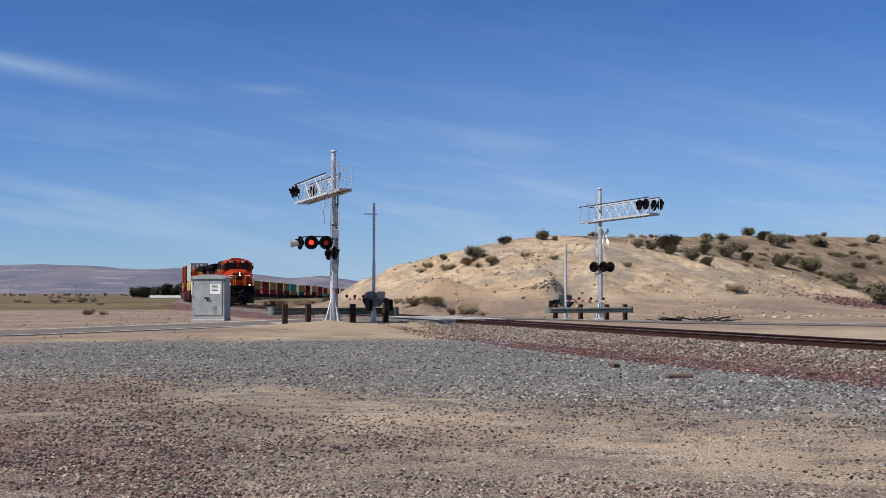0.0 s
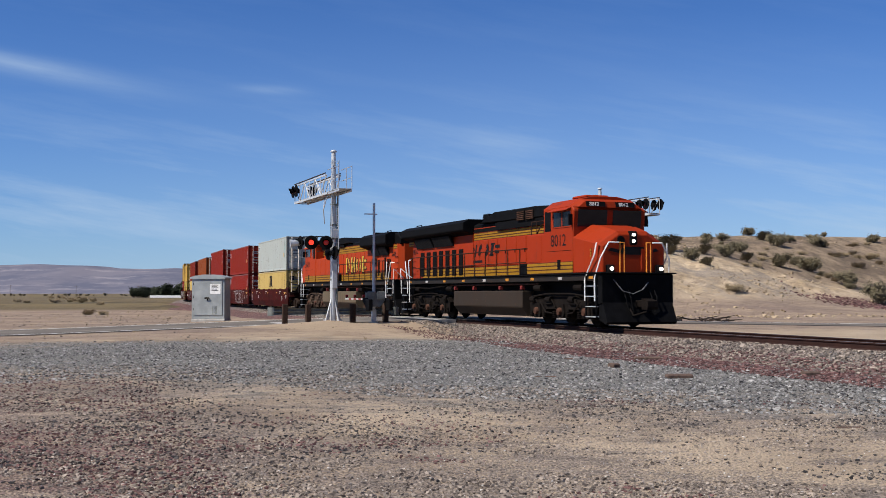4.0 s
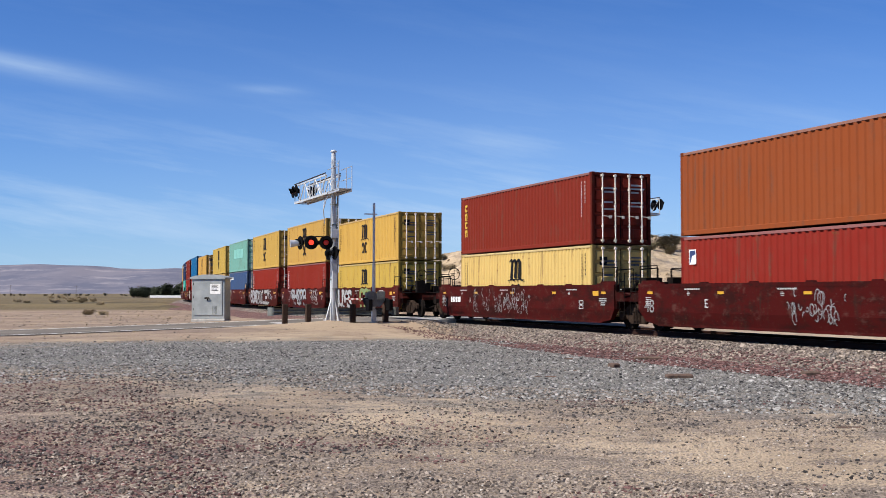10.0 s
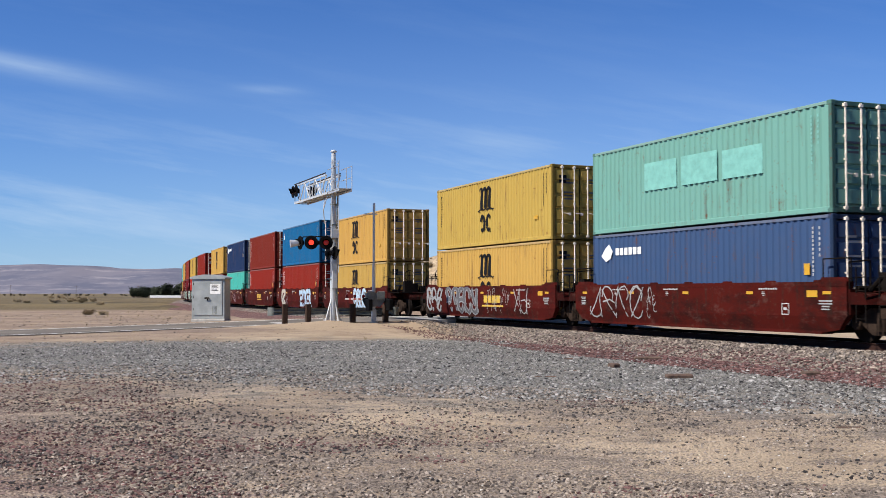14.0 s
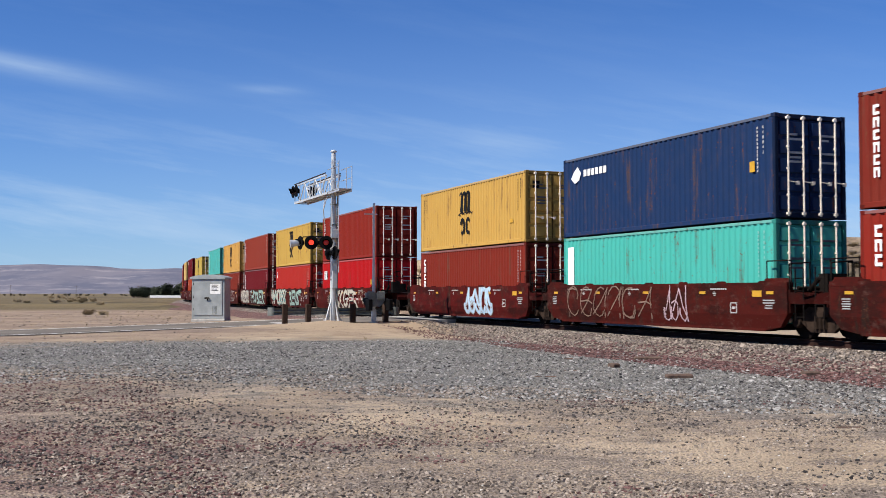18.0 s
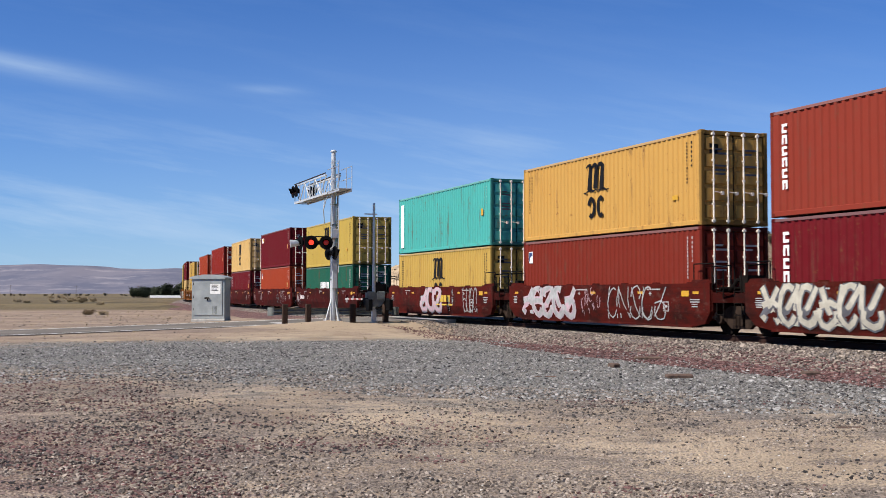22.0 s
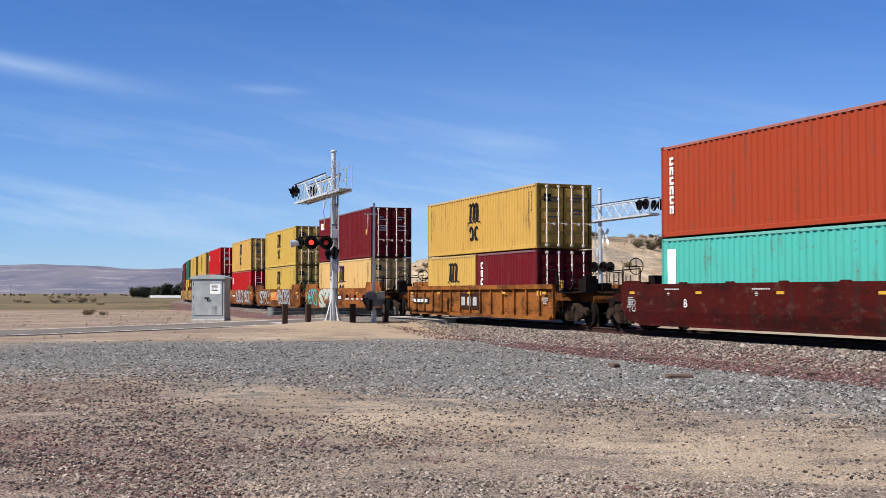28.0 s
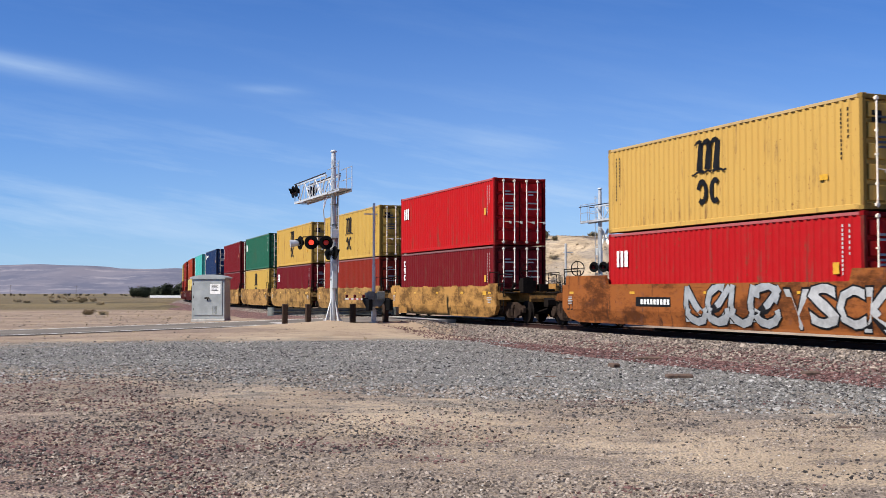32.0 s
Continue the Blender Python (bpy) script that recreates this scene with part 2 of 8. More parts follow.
DIM_LAMP = plain("dark_red_lens", (0.06, 0.004, 0.004), 0.25, 0.0, 0.2, 6, (0.05, 0.02, 0.02), 0.1)
HALF_LAMP = glowing("fading_red_lamp", (0.30, 0.010, 0.006), 0.16)
# the branch pile's shadow is in this colour; also used on truss handrails
DARK_WOOD = plain("near_black_wood", (0.035, 0.025, 0.02), 0.95, 0.0, 0.4, 6)
TWIG = plain("dry_twig", (0.14, 0.10, 0.07), 0.9)
BARK = plain("grey_bark", (0.12, 0.09, 0.07), 0.9)


def leaves(name, a, b, rough=0.7):
    n = Nodes(name)
    g = n.t.nodes.new("ShaderNodeNewGeometry")
    col = n.mix(g.outputs["Random Per Island"], a, b)
    return n.done(n.mix(n.math("MULTIPLY", n.noise(1.3), 0.4), col, shade(a, 0.5)), rough, 0.0, 0.2)


CREOSOTE = leaves("creosote_leaves", (0.10, 0.085, 0.05), (0.215, 0.175, 0.105))
DRY_SHRUB = leaves("dry_shrub_leaves", (0.23, 0.17, 0.095), (0.34, 0.265, 0.165))
GROVE = leaves("dark_tree_leaves", (0.020, 0.027, 0.014), (0.045, 0.052, 0.027))
STONE = leaves("loose_stones", (0.05, 0.039, 0.033), (0.40, 0.33, 0.27), 0.9)
STONE_RED = leaves("red_brown_stones", (0.045, 0.021, 0.020), (0.215, 0.118, 0.108), 0.9)
STONE_GREY = leaves("crushed_grey_stones", (0.026, 0.026, 0.027), (0.43, 0.41, 0.385), 0.9)
STONE_PALE = leaves("pale_stones", (0.34, 0.31, 0.285), (0.60, 0.57, 0.53), 0.85)
STONE_DARK = leaves("dark_stones", (0.03, 0.028, 0.028), (0.08, 0.07, 0.066), 0.9)
BOULDER = leaves("sandstone_lumps", (0.26, 0.19, 0.12), (0.42, 0.33, 0.22), 0.95)


def ground_material():
    n = Nodes("desert_ground")
    x, y, z = n.xyz()
    wob, wob2 = n.noise(0.11, 5, 0.6), n.noise(0.42, 5, 0.6)
    fine, grit = n.noise(7.0, 5, 0.7), n.noise(34.0, 3, 0.7)
    cell = n.cells(42.0, True)
    sepc = n.t.nodes.new("ShaderNodeSeparateColor")
    n.t.links.new(cell, sepc.inputs[0])
    rnd, rnd2 = sepc.outputs[0], sepc.outputs[1]
    sand = n.mix(n.ramp(wob2, 0.3, 0.7), (0.31, 0.24, 0.168), (0.395, 0.31, 0.22))
    sand = n.mix(n.math("MULTIPLY", n.ramp(fine, 0.45, 0.8), 0.5), sand, (0.22, 0.16, 0.112))
    dirt = n.math("MULTIPLY", n.ramp(n.noise(0.33, 6, 0.65), 0.44, 0.62), n.ramp(x, 5.0, -3.0))
    sand = n.mix(n.math("MULTIPLY", dirt, 0.75), sand, (0.20, 0.142, 0.098))
    shade_brown = n.mix(rnd, (0.06, 0.047, 0.04), (0.17, 0.13, 0.105))
    pebble = n.mix(rnd, (0.05, 0.04, 0.036), (0.27, 0.22, 0.185))
    grey = n.mix(rnd, (0.036, 0.037, 0.037), (0.225, 0.222, 0.212))
    red = n.mix(rnd, (0.05, 0.022, 0.021), (0.175, 0.092, 0.084))
    # how far a spot lies from the straight part of the track
    lat = n.math("SUBTRACT", 21.0, n.math("ADD", n.math("MULTIPLY", x, 0.926), n.math("MULTIPLY", y, 0.376)))
    jog = n.math("MULTIPLY", n.math("SUBTRACT", wob2, 0.5), 8.0)
    jog2 = n.math("MULTIPLY", n.math("SUBTRACT", wob, 0.5), 14.0)
    # sand in front with scattered gravel; a washed strip of bare sand runs through it
    strip = n.math("SUBTRACT", n.math("ADD", n.math("MULTIPLY", x, 0.66), n.math("MULTIPLY", y, 0.75)), n.math("ADD", 11.8, n.math("MULTIPLY", jog, 0.22)))
    strip = n.math("MULTIPLY", n.ramp(n.math("ABSOLUTE", strip), 2.6, 0.6), n.ramp(x, -5.5, -1.5))
    density = n.math("MULTIPLY", n.math("ADD", n.math("MULTIPLY", n.noise(0.7, 6, 0.7), 1.3), n.math("MULTIPLY", fine, 0.55)), n.ramp(y, 44.0, 38.0))
    drift = n.noise(1.5, 7, 0.72, None, (0.55, 1.0, 1.0))
    density = n.math("ADD", density, n.math("MULTIPLY", n.math("SUBTRACT", drift, 0.5), 1.1))
    density = n.math("SUBTRACT", n.math("ADD", density, 0.08), n.math("MULTIPLY", strip, 0.22))
    col = n.mix(n.math("MULTIPLY", n.ramp(n.math("ADD", density, n.math("MULTIPLY", rnd2, 0.5)), 1.02, 1.26), 0.85), sand, pebble)
    near_red = n.ramp(n.math("ADD", n.math("MULTIPLY", x, -1.0), n.math("ADD", jog, n.math("MULTIPLY", y, -0.35))), -3.5, 1.0)
    col = n.mix(n.math("MULTIPLY", n.math("MULTIPLY", near_red, n.math("MULTIPLY", n.ramp(y, 19.0, 12.0), n.ramp(drift, 0.36, 0.56))), n.math("ADD", 0.34, n.math("MULTIPLY", rnd2, 0.5))), col, red)
    edge = n.math("ADD", n.math("SUBTRACT", y, n.math("SUBTRACT", 19.0, n.math("MULTIPLY", x, 0.6))), n.math("ADD", jog, n.math("MULTIPLY", jog2, 0.5)))
    edge = n.math("ADD", edge, n.math("MULTIPLY", n.math("SUBTRACT", drift, 0.5), 15.0))
    verge = n.math("SUBTRACT", n.math("ADD", y, n.math("ADD", n.math("MULTIPLY", jog, 0.9), n.math("ADD", n.math("MULTIPLY", jog2, 0.45), n.math("MULTIPLY", n.math("SUBTRACT", drift, 0.5), 9.0)))), n.math("MULTIPLY", n.math("ADD", x, 8.0), 0.33))
    band = n.math("MULTIPLY", n.ramp(edge, -3.0, 3.5), n.ramp(verge, 41.5, 37.5))
    band = n.math("MULTIPLY", band, n.ramp(lat, 1.0, 3.0))
    col = n.mix(n.math("MULTIPLY", band, n.math("ADD", 0.72, n.math("MULTIPLY", rnd2, 0.28))), col, grey)
    stripe = n.math("MULTIPLY", n.ramp(n.math("ADD", lat, n.math("MULTIPLY", jog, 0.35)), 5.4, 3.8), n.ramp(n.math("ADD", y, n.math("MULTIPLY", jog, 0.6)), 38.0, 31.0))
    stripe = n.math("MULTIPLY", stripe, n.ramp(lat, -4.0, -1.0))
    col = n.mix(n.math("MULTIPLY", stripe, n.math("ADD", 0.45, n.math("MULTIPLY", rnd2, 0.5))), col, red)
    # the flats round the road: pinkish dust with darker gravelly patches and drifts
    flats = n.math("MULTIPLY", n.ramp(verge, 41.0, 45.0), n.ramp(z, 1.2, 0.4))
    dusty = n.mix(n.ramp(n.noise(0.25, 6, 0.65, None, (0.5, 1.6, 1.0)), 0.38, 0.62), (0.30, 0.225, 0.158), (0.205, 0.15, 0.118))
    dusty = n.mix(n.math("MULTIPLY", n.ramp(n.noise(1.5, 6, 0.75, None, (0.6, 2.0, 1.0)), 0.5, 0.62), 0.75), dusty, (0.145, 0.105, 0.082))
    dusty = n.mix(n.math("MULTIPLY", n.ramp(n.noise(5.0, 4, 0.7, None, (0.7, 1.6, 1.0)), 0.56, 0.68), 0.6), dusty, (0.10, 0.072, 0.055))
    dusty = n.mix(n.math("MULTIPLY", n.ramp(n.noise(2.4, 3, 0.6), 0.62, 0.72), 0.5), dusty, (0.34, 0.26, 0.185))
    col = n.mix(flats, col, dusty)
    heap = n.math("ADD", n.math("POWER", n.math("DIVIDE", n.math("ADD", x, 4.2), 4.6), 2.0), n.math("POWER", n.math("DIVIDE", n.math("SUBTRACT", y, 48.6), 3.4), 2.0))
    col = n.mix(n.math("MULTIPLY", n.ramp(n.math("ADD", heap, n.math("MULTIPLY", n.math("SUBTRACT", drift, 0.5), 2.2)), 1.2, 0.6), 0.8), col, n.mix(fine, (0.40, 0.31, 0.21), (0.26, 0.19, 0.128)))
    # hillside: paler crusted slopes with stony patches
    hill = n.ramp(z, 0.4, 1.6)
    slope = n.mix(n.ramp(wob2, 0.35, 0.65), (0.39, 0.29, 0.18), (0.51, 0.395, 0.27))
    slope = n.mix(n.math("MULTIPLY", n.ramp(n.noise(0.8, 6, 0.7), 0.45, 0.6), 0.65), slope, (0.22, 0.165, 0.115))
    slope = n.mix(n.math("MULTIPLY", n.ramp(n.noise(3.0, 4, 0.7), 0.55, 0.65), 0.6), slope, (0.15, 0.11, 0.078))
    scree = n.ramp(n.noise(0.22, 6, 0.65, None, (1.0, 0.6, 1.0)), 0.48, 0.6)
    slope = n.mix(n.math("MULTIPLY", scree, 0.6), slope, n.mix(rnd, (0.11, 0.092, 0.078), (0.33, 0.29, 0.25)))
    # the back of the hill: brown stony ground between the bushes
    upland = n.math("MULTIPLY", n.ramp(n.math("ADD", y, n.math("MULTIPLY", jog, 0.5)), 111.5, 117.0), n.ramp(y, 190.0, 150.0))
    brown = n.mix(n.ramp(n.noise(0.3, 6, 0.7, None, (1.0, 0.35, 1.0)), 0.42, 0.6), (0.27, 0.20, 0.135), (0.135, 0.10, 0.07))
    brown = n.mix(n.math("MULTIPLY", n.ramp(n.noise(1.3, 5, 0.7, None, (1.0, 0.5, 1.0)), 0.5, 0.64), 0.6), brown, (0.085, 0.063, 0.046))
    slope = n.mix(upland, slope, brown)
    cut = n.math("MULTIPLY", n.ramp(n.math("ADD", y, n.math("MULTIPLY", jog2, 0.3)), 93.0, 90.5), n.ramp(x, 9.5, 5.5))
    slope = n.mix(n.math("MULTIPLY", cut, 0.6), slope, (0.40, 0.27, 0.155))
    col = n.mix(n.math("MULTIPLY", n.math("MULTIPLY", n.ramp(drift, 0.52, 0.66), n.ramp(y, 44.0, 38.0)), 0.45), col, shade_brown)
    col = n.mix(hill, col, slope)
    # the plain beyond: dry yellow grass and scrub
    far = n.math("MULTIPLY", n.ramp(n.math("ADD", y, n.math("MULTIPLY", n.math("SUBTRACT", n.noise(0.03, 4), 0.5), 60.0)), 108, 132), n.ramp(z, 0.3, -0.3))
    straw = n.mix(n.ramp(n.noise(0.02, 5, 0.6, None, (0.4, 1.0, 1.0)), 0.35, 0.65), (0.165, 0.124, 0.064), (0.085, 0.066, 0.042))
    straw = n.mix(n.math("MULTIPLY", n.ramp(n.noise(0.12, 5, 0.7, None, (0.6, 0.14, 1.0)), 0.5, 0.62), 0.75), straw, (0.05, 0.042, 0.027))
    col = n.mix(far, col, straw)
    height = n.math("ADD", n.math("MULTIPLY", fine, 0.7), n.math("ADD", n.math("MULTIPLY", grit, 0.5), n.math("MULTIPLY", n.cells(26.0), -0.6)))
    crust = n.math("MULTIPLY", n.math("MULTIPLY", n.noise(1.6, 8, 0.75), hill), 5.0)
    n.bump(n.math("ADD", height, crust), 1.0, 0.045)
    return n.done(col, 0.95, 0.0, 0.15)


GROUND = ground_material()


def stony(name, a, b, c, scale=22.0):
    n = Nodes(name)
    sepc = n.t.nodes.new("ShaderNodeSeparateColor")
    n.t.links.new(n.cells(scale, True), sepc.inputs[0])
    col = n.mix(sepc.outputs[0], a, b)
    col = n.mix(n.math("MULTIPLY", n.ramp(n.noise(0.5, 5), 0.42, 0.62), 0.7), col, c)
    n.bump(n.math("ADD", n.math("MULTIPLY", n.cells(scale), -1.0), n.noise(30.0, 3)), 1.0, 0.05)
    return n.done(col, 0.95, 0.0, 0.15)


BALLAST = stony("track_ballast", (0.05, 0.043, 0.039), (0.28, 0.245, 0.22), (0.15, 0.085, 0.078), 30.0)

BALLAST_RED = stony("red_ballast", (0.05, 0.028, 0.027), (0.24, 0.14, 0.125), (0.13, 0.075, 0.068), 22.0)


def asphalt():
    n = Nodes("old_asphalt")
    g = n.noise(60, 3, 0.7)
    col = n.mix(n.ramp(n.noise(0.35, 5), 0.3, 0.7), (0.105, 0.093, 0.083), (0.145, 0.128, 0.113))
    col = n.mix(n.math("MULTIPLY", n.ramp(g, 0.5, 0.7), 0.5), col, (0.17, 0.155, 0.14))
    col = n.mix(n.math("MULTIPLY", n.ramp(n.noise(1.2, 6, 0.7), 0.55, 0.72), 0.5), col, (0.26, 0.20, 0.145))
    n.bump(g, 0.4, 0.01)
    return n.done(col, 1.0, 0.0, 0.02)


ASPHALT = asphalt()


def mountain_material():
    n = Nodes("hazed_mountain_rock")
    # bluish mauve and pale patches: distance haze put into the rock's base colour
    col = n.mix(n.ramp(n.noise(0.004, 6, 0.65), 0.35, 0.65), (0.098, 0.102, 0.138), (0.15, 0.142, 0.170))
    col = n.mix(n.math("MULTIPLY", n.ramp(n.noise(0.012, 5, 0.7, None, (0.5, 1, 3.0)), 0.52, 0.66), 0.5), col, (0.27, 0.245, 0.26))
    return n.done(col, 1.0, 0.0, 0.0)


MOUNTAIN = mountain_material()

# ---- building tools ----
class Shape:
    """Collects faces for one mesh."""

    def __init__(self):
        self.v, self.f = [], []

    def add(self, verts, faces):
        o = len(self.v)
        self.v += [tuple(p) for p in verts]
        self.f += [tuple(i + o for i in q) for q in faces]
        return self

    def box(self, x0, x1, y0, y1, z0, z1):
        v = [(x0, y0, z0), (x1, y0, z0), (x1, y1, z0), (x0, y1, z0), (x0, y0, z1), (x1, y0, z1), (x1, y1, z1), (x0, y1, z1)]
        return self.add(v, [(3, 2, 1, 0), (4, 5, 6, 7), (0, 1, 5, 4), (1, 2, 6, 5), (2, 3, 7, 6), (3, 0, 4, 7)])

    def soft(self, x0, x1, y0, y1, z0, z1, b=0.02):
        """A box with chamfered edges."""
        b = min(b, (x1 - x0) / 2.1, (y1 - y0) / 2.1, (z1 - z0) / 2.1)
        prof = [(x0 + b, y0), (x1 - b, y0), (x1, y0 + b), (x1, y1 - b), (x1 - b, y1), (x0 + b, y1), (x0, y1 - b), (x0, y0 + b)]
        cx, cy = (x0 + x1) / 2, (y0 + y1) / 2
        sx, sy = 1 - 2 * b / (x1 - x0), 1 - 2 * b / (y1 - y0)
        ins = [(cx + (p - cx) * sx, cy + (q - cy) * sy) for p, q in prof]
        v = [(p, q, z0) for p, q in ins] + [(p, q, z0 + b) for p, q in prof] + [(p, q, z1 - b) for p, q in prof] + [(p, q, z1) for p, q in ins]
        f = [tuple(range(7, -1, -1)), tuple(range(24, 32))]
        for r in range(3):
            f += [(r * 8 + i, r * 8 + (i + 1) % 8, r * 8 + 8 + (i + 1) % 8, r * 8 + 8 + i) for i in range(8)]
        return self.add(v, f)

    def prism(self, pts, a, b, axis="y"):
        """A flat outline drawn out from a to b. axis y: pts are (x, z); axis x: (y, z); axis z: (x, y)."""
        n = len(pts)
        put = {"y": lambda p, d: (p[0], d, p[1]), "x": lambda p, d: (d, p[0], p[1]), "z": lambda p, d: (p[0], p[1], d)}[axis]
        v = [put(p, a) for p in pts] + [put(p, b) for p in pts]
        f = [tuple(range(n)), tuple(range(2 * n - 1, n - 1, -1))] + [(i, n + i, n + (i + 1) % n, (i + 1) % n) for i in range(n)]
        return self.add(v, f)

    def tube(self, p, q, r, n=8, r2=None):
        p, q = Vector(p), Vector(q)
        d = (q - p).normalized()
        a = d.orthogonal().normalized()
        b = d.cross(a)
        r2 = r if r2 is None else r2
        ring = [(a * math.cos(k * math.tau / n) + b * math.sin(k * math.tau / n)) for k in range(n)]
        v = [p + c * r for c in ring] + [q + c * r2 for c in ring]
        f = [tuple(range(n - 1, -1, -1)), tuple(range(n, 2 * n))] + [(i, (i + 1) % n, n + (i + 1) % n, n + i) for i in range(n)]
        return self.add(v, f)

    def pipe(self, pts, r, n=6):
        for p, q in zip(pts, pts[1:]):
            self.tube(p, q, r, n)
        return self

    def turned(self, prof, centre=(0, 0, 0), axis="y", n=16):
        """A turned form: prof is a list of (radius, offset along the axis)."""
        v, f = [], []
        for r, o in prof:
            for k in range(n):
                c, s = r * math.cos(k * math.tau / n), r * math.sin(k * math.tau / n)
                p = {"y": (c, o, s), "x": (o, c, s), "z": (c, s, o)}[axis]
                v.append((p[0] + centre[0], p[1] + centre[1], p[2] + centre[2]))
        for j in range(len(prof) - 1):
            f += [(j * n + i, j * n + (i + 1) % n, j * n + n + (i + 1) % n, j * n + n + i) for i in range(n)]
        f += [tuple(range(n - 1, -1, -1)), tuple(range(len(v) - n, len(v)))]
        return self.add(v, f)

    def mesh(self, name, mat, smooth=False, bevel=0.0):
        me = bpy.data.meshes.new(name)
        me.from_pydata(self.v, [], self.f)
        bm = bmesh.new()
        bm.from_mesh(me)
        bmesh.ops.recalc_face_normals(bm, faces=bm.faces)
        if bevel:
            sharp = [e for e in bm.edges if len(e.link_faces) == 2 and e.calc_face_angle(0) > 0.5]
            bmesh.ops.bevel(bm, geom=sharp, offset=bevel, segments=1, affect="EDGES")
        bm.to_mesh(me)
        bm.free()
        me.materials.append(mat)
        if smooth:
            me.shade_smooth()
        return me


def raw_mesh(name, verts, faces, mat, smooth=False):
    me = bpy.data.meshes.new(name)
    me.from_pydata(verts, [], faces)
    me.materials.append(mat)
    if smooth:
        me.shade_smooth()
    return me


def part(name, me, parent, label="", m=None, colour=None, kind=""):
    """Links a mesh as one part under a thing or under a part."""
    ob = new(name, me)
    ob.parent = parent
    if m is not None:
        ob.matrix_basis = m
    if colour:
        ob.color = (*colour, 1)
    return tagged(ob, label=label, kind=kind)


def thing(name, label, category, group="", kind="", m=None, me=None):
    ob = new(name, me)
    if m is not None:
        ob.matrix_basis = m
    return tagged(ob, label, category, group, kind)


MESHES = {}


def once(key, make):
    if key not in MESHES:
        MESHES[key] = make()
    return MESHES[key]


# ---- the line of the track: s runs back along the train, curvature between knots ----
KNOTS = [0, 40, 80, 120, 160, 200, 260, 330, 400, 480]
BENDS = [0.00063, 0.0008, 0.00081, 0.00079, 0.00094, 0.00128, 0.00139, 0.00114, 0.00064, 0.00006]
GRID = np.arange(-200, 1000, 0.5)
bend = np.interp(GRID, KNOTS, BENDS)
turn = np.concatenate([[0], np.cumsum((bend[1:] + bend[:-1]) / 2 * 0.5)])
zero = int(np.argmin(abs(GRID)))
HEAD = -0.38588 + turn - turn[zero]
east = np.concatenate([[0], np.cumsum((np.sin(HEAD)[1:] + np.sin(HEAD)[:-1]) * 0.25)])
north = np.concatenate([[0], np.cumsum((np.cos(HEAD)[1:] + np.cos(HEAD)[:-1]) * 0.25)])
TX, TY = east - east[zero] + 9.9943, north - north[zero] + 31.3004
TZ = -np.minimum(0.9 * (np.maximum(GRID - 200, 0) / 220) ** 1.75, 3.0)


def on_track(s, lat=0.0):
    """The place on the rail tops at s, lat metres towards the camera's side, and the heading away."""
    x, y, z, h = (float(np.interp(s, GRID, q)) for q in (TX, TY, TZ, HEAD))
    return x - lat * math.cos(h), y + lat * math.sin(h), z, h


# the road crosses square to the track
CX, CY, _, CH = on_track(27.0)
WX, WY = math.cos(CH), -math.sin(CH)
UX, UY = math.sin(CH), math.cos(CH)
ROAD_W = [-160, -70, -20, -8, -3, 3, 11, 28, 60, 160]
ROAD_Z = [-1.0, -0.8, -0.5, -0.15, -0.03, -0.03, -0.3, -0.68, -0.9, -1.0]


def by_road(w, u, z=0.0):
    """A place by the crossing: w along the road to the right, u across it, away from the camera."""
    return CX + w * WX + u * UX, CY + w * WY + u * UY, z


def road_z(w):
    return float(np.interp(w, ROAD_W, ROAD_Z))


ROAD_TURN = math.degrees(math.atan2(WY, WX))


def smooth01(t):
    t = np.clip(t, 0, 1)
    return t * t * (3 - 2 * t)


def lumps(x, y, seed, scale):
    """Smooth value noise on arrays."""
    x, y = x / scale, y / scale
    i, j = np.floor(x).astype(int), np.floor(y).astype(int)
    fx, fy = smooth01(x - i), smooth01(y - j)

    def h(a, b):
        n = (a * 374761393 + b * 668265263 + seed * 1442695041) & 0x7FFFFFFF
        n = ((n ^ (n >> 13)) * 1274126177) & 0x7FFFFFFF
        return ((n ^ (n >> 16)) & 0xFFFF) / 65535.0

    return (h(i, j) * (1 - fx) + h(i + 1, j) * fx) * (1 - fy) + (h(i, j + 1) * (1 - fx) + h(i + 1, j + 1) * fx) * fy - 0.5


SX, SY, SZ = TX[::4], TY[::4], TZ[::4]
# the front crest and the upland behind it, by bearing (x / y), above the plain
FRONT_B = [-0.6, -0.104, -0.048, -0.023, 0.008, 0.038, 0.069, 0.11, 0.131, 0.170, 0.245, 0.307, 0.342, 0.397, 0.47, 1.0]
FRONT_Z = [0.0, 0.5, 2.9, 4.3, 5.5, 6.6, 7.3, 7.55, 7.45, 6.85, 5.5, 3.9, 2.8, 1.45, 0.8, 0.5]
BACK_B = [-0.6, -0.08, -0.048, 0.008, 0.038, 0.082, 0.131, 0.188, 0.274, 0.397, 0.7, 1.4]
BACK_Z = [0.0, 0.5, 2.2, 5.4, 6.9, 8.7, 9.2, 9.3, 9.7, 9.75, 8.0, 2.0]


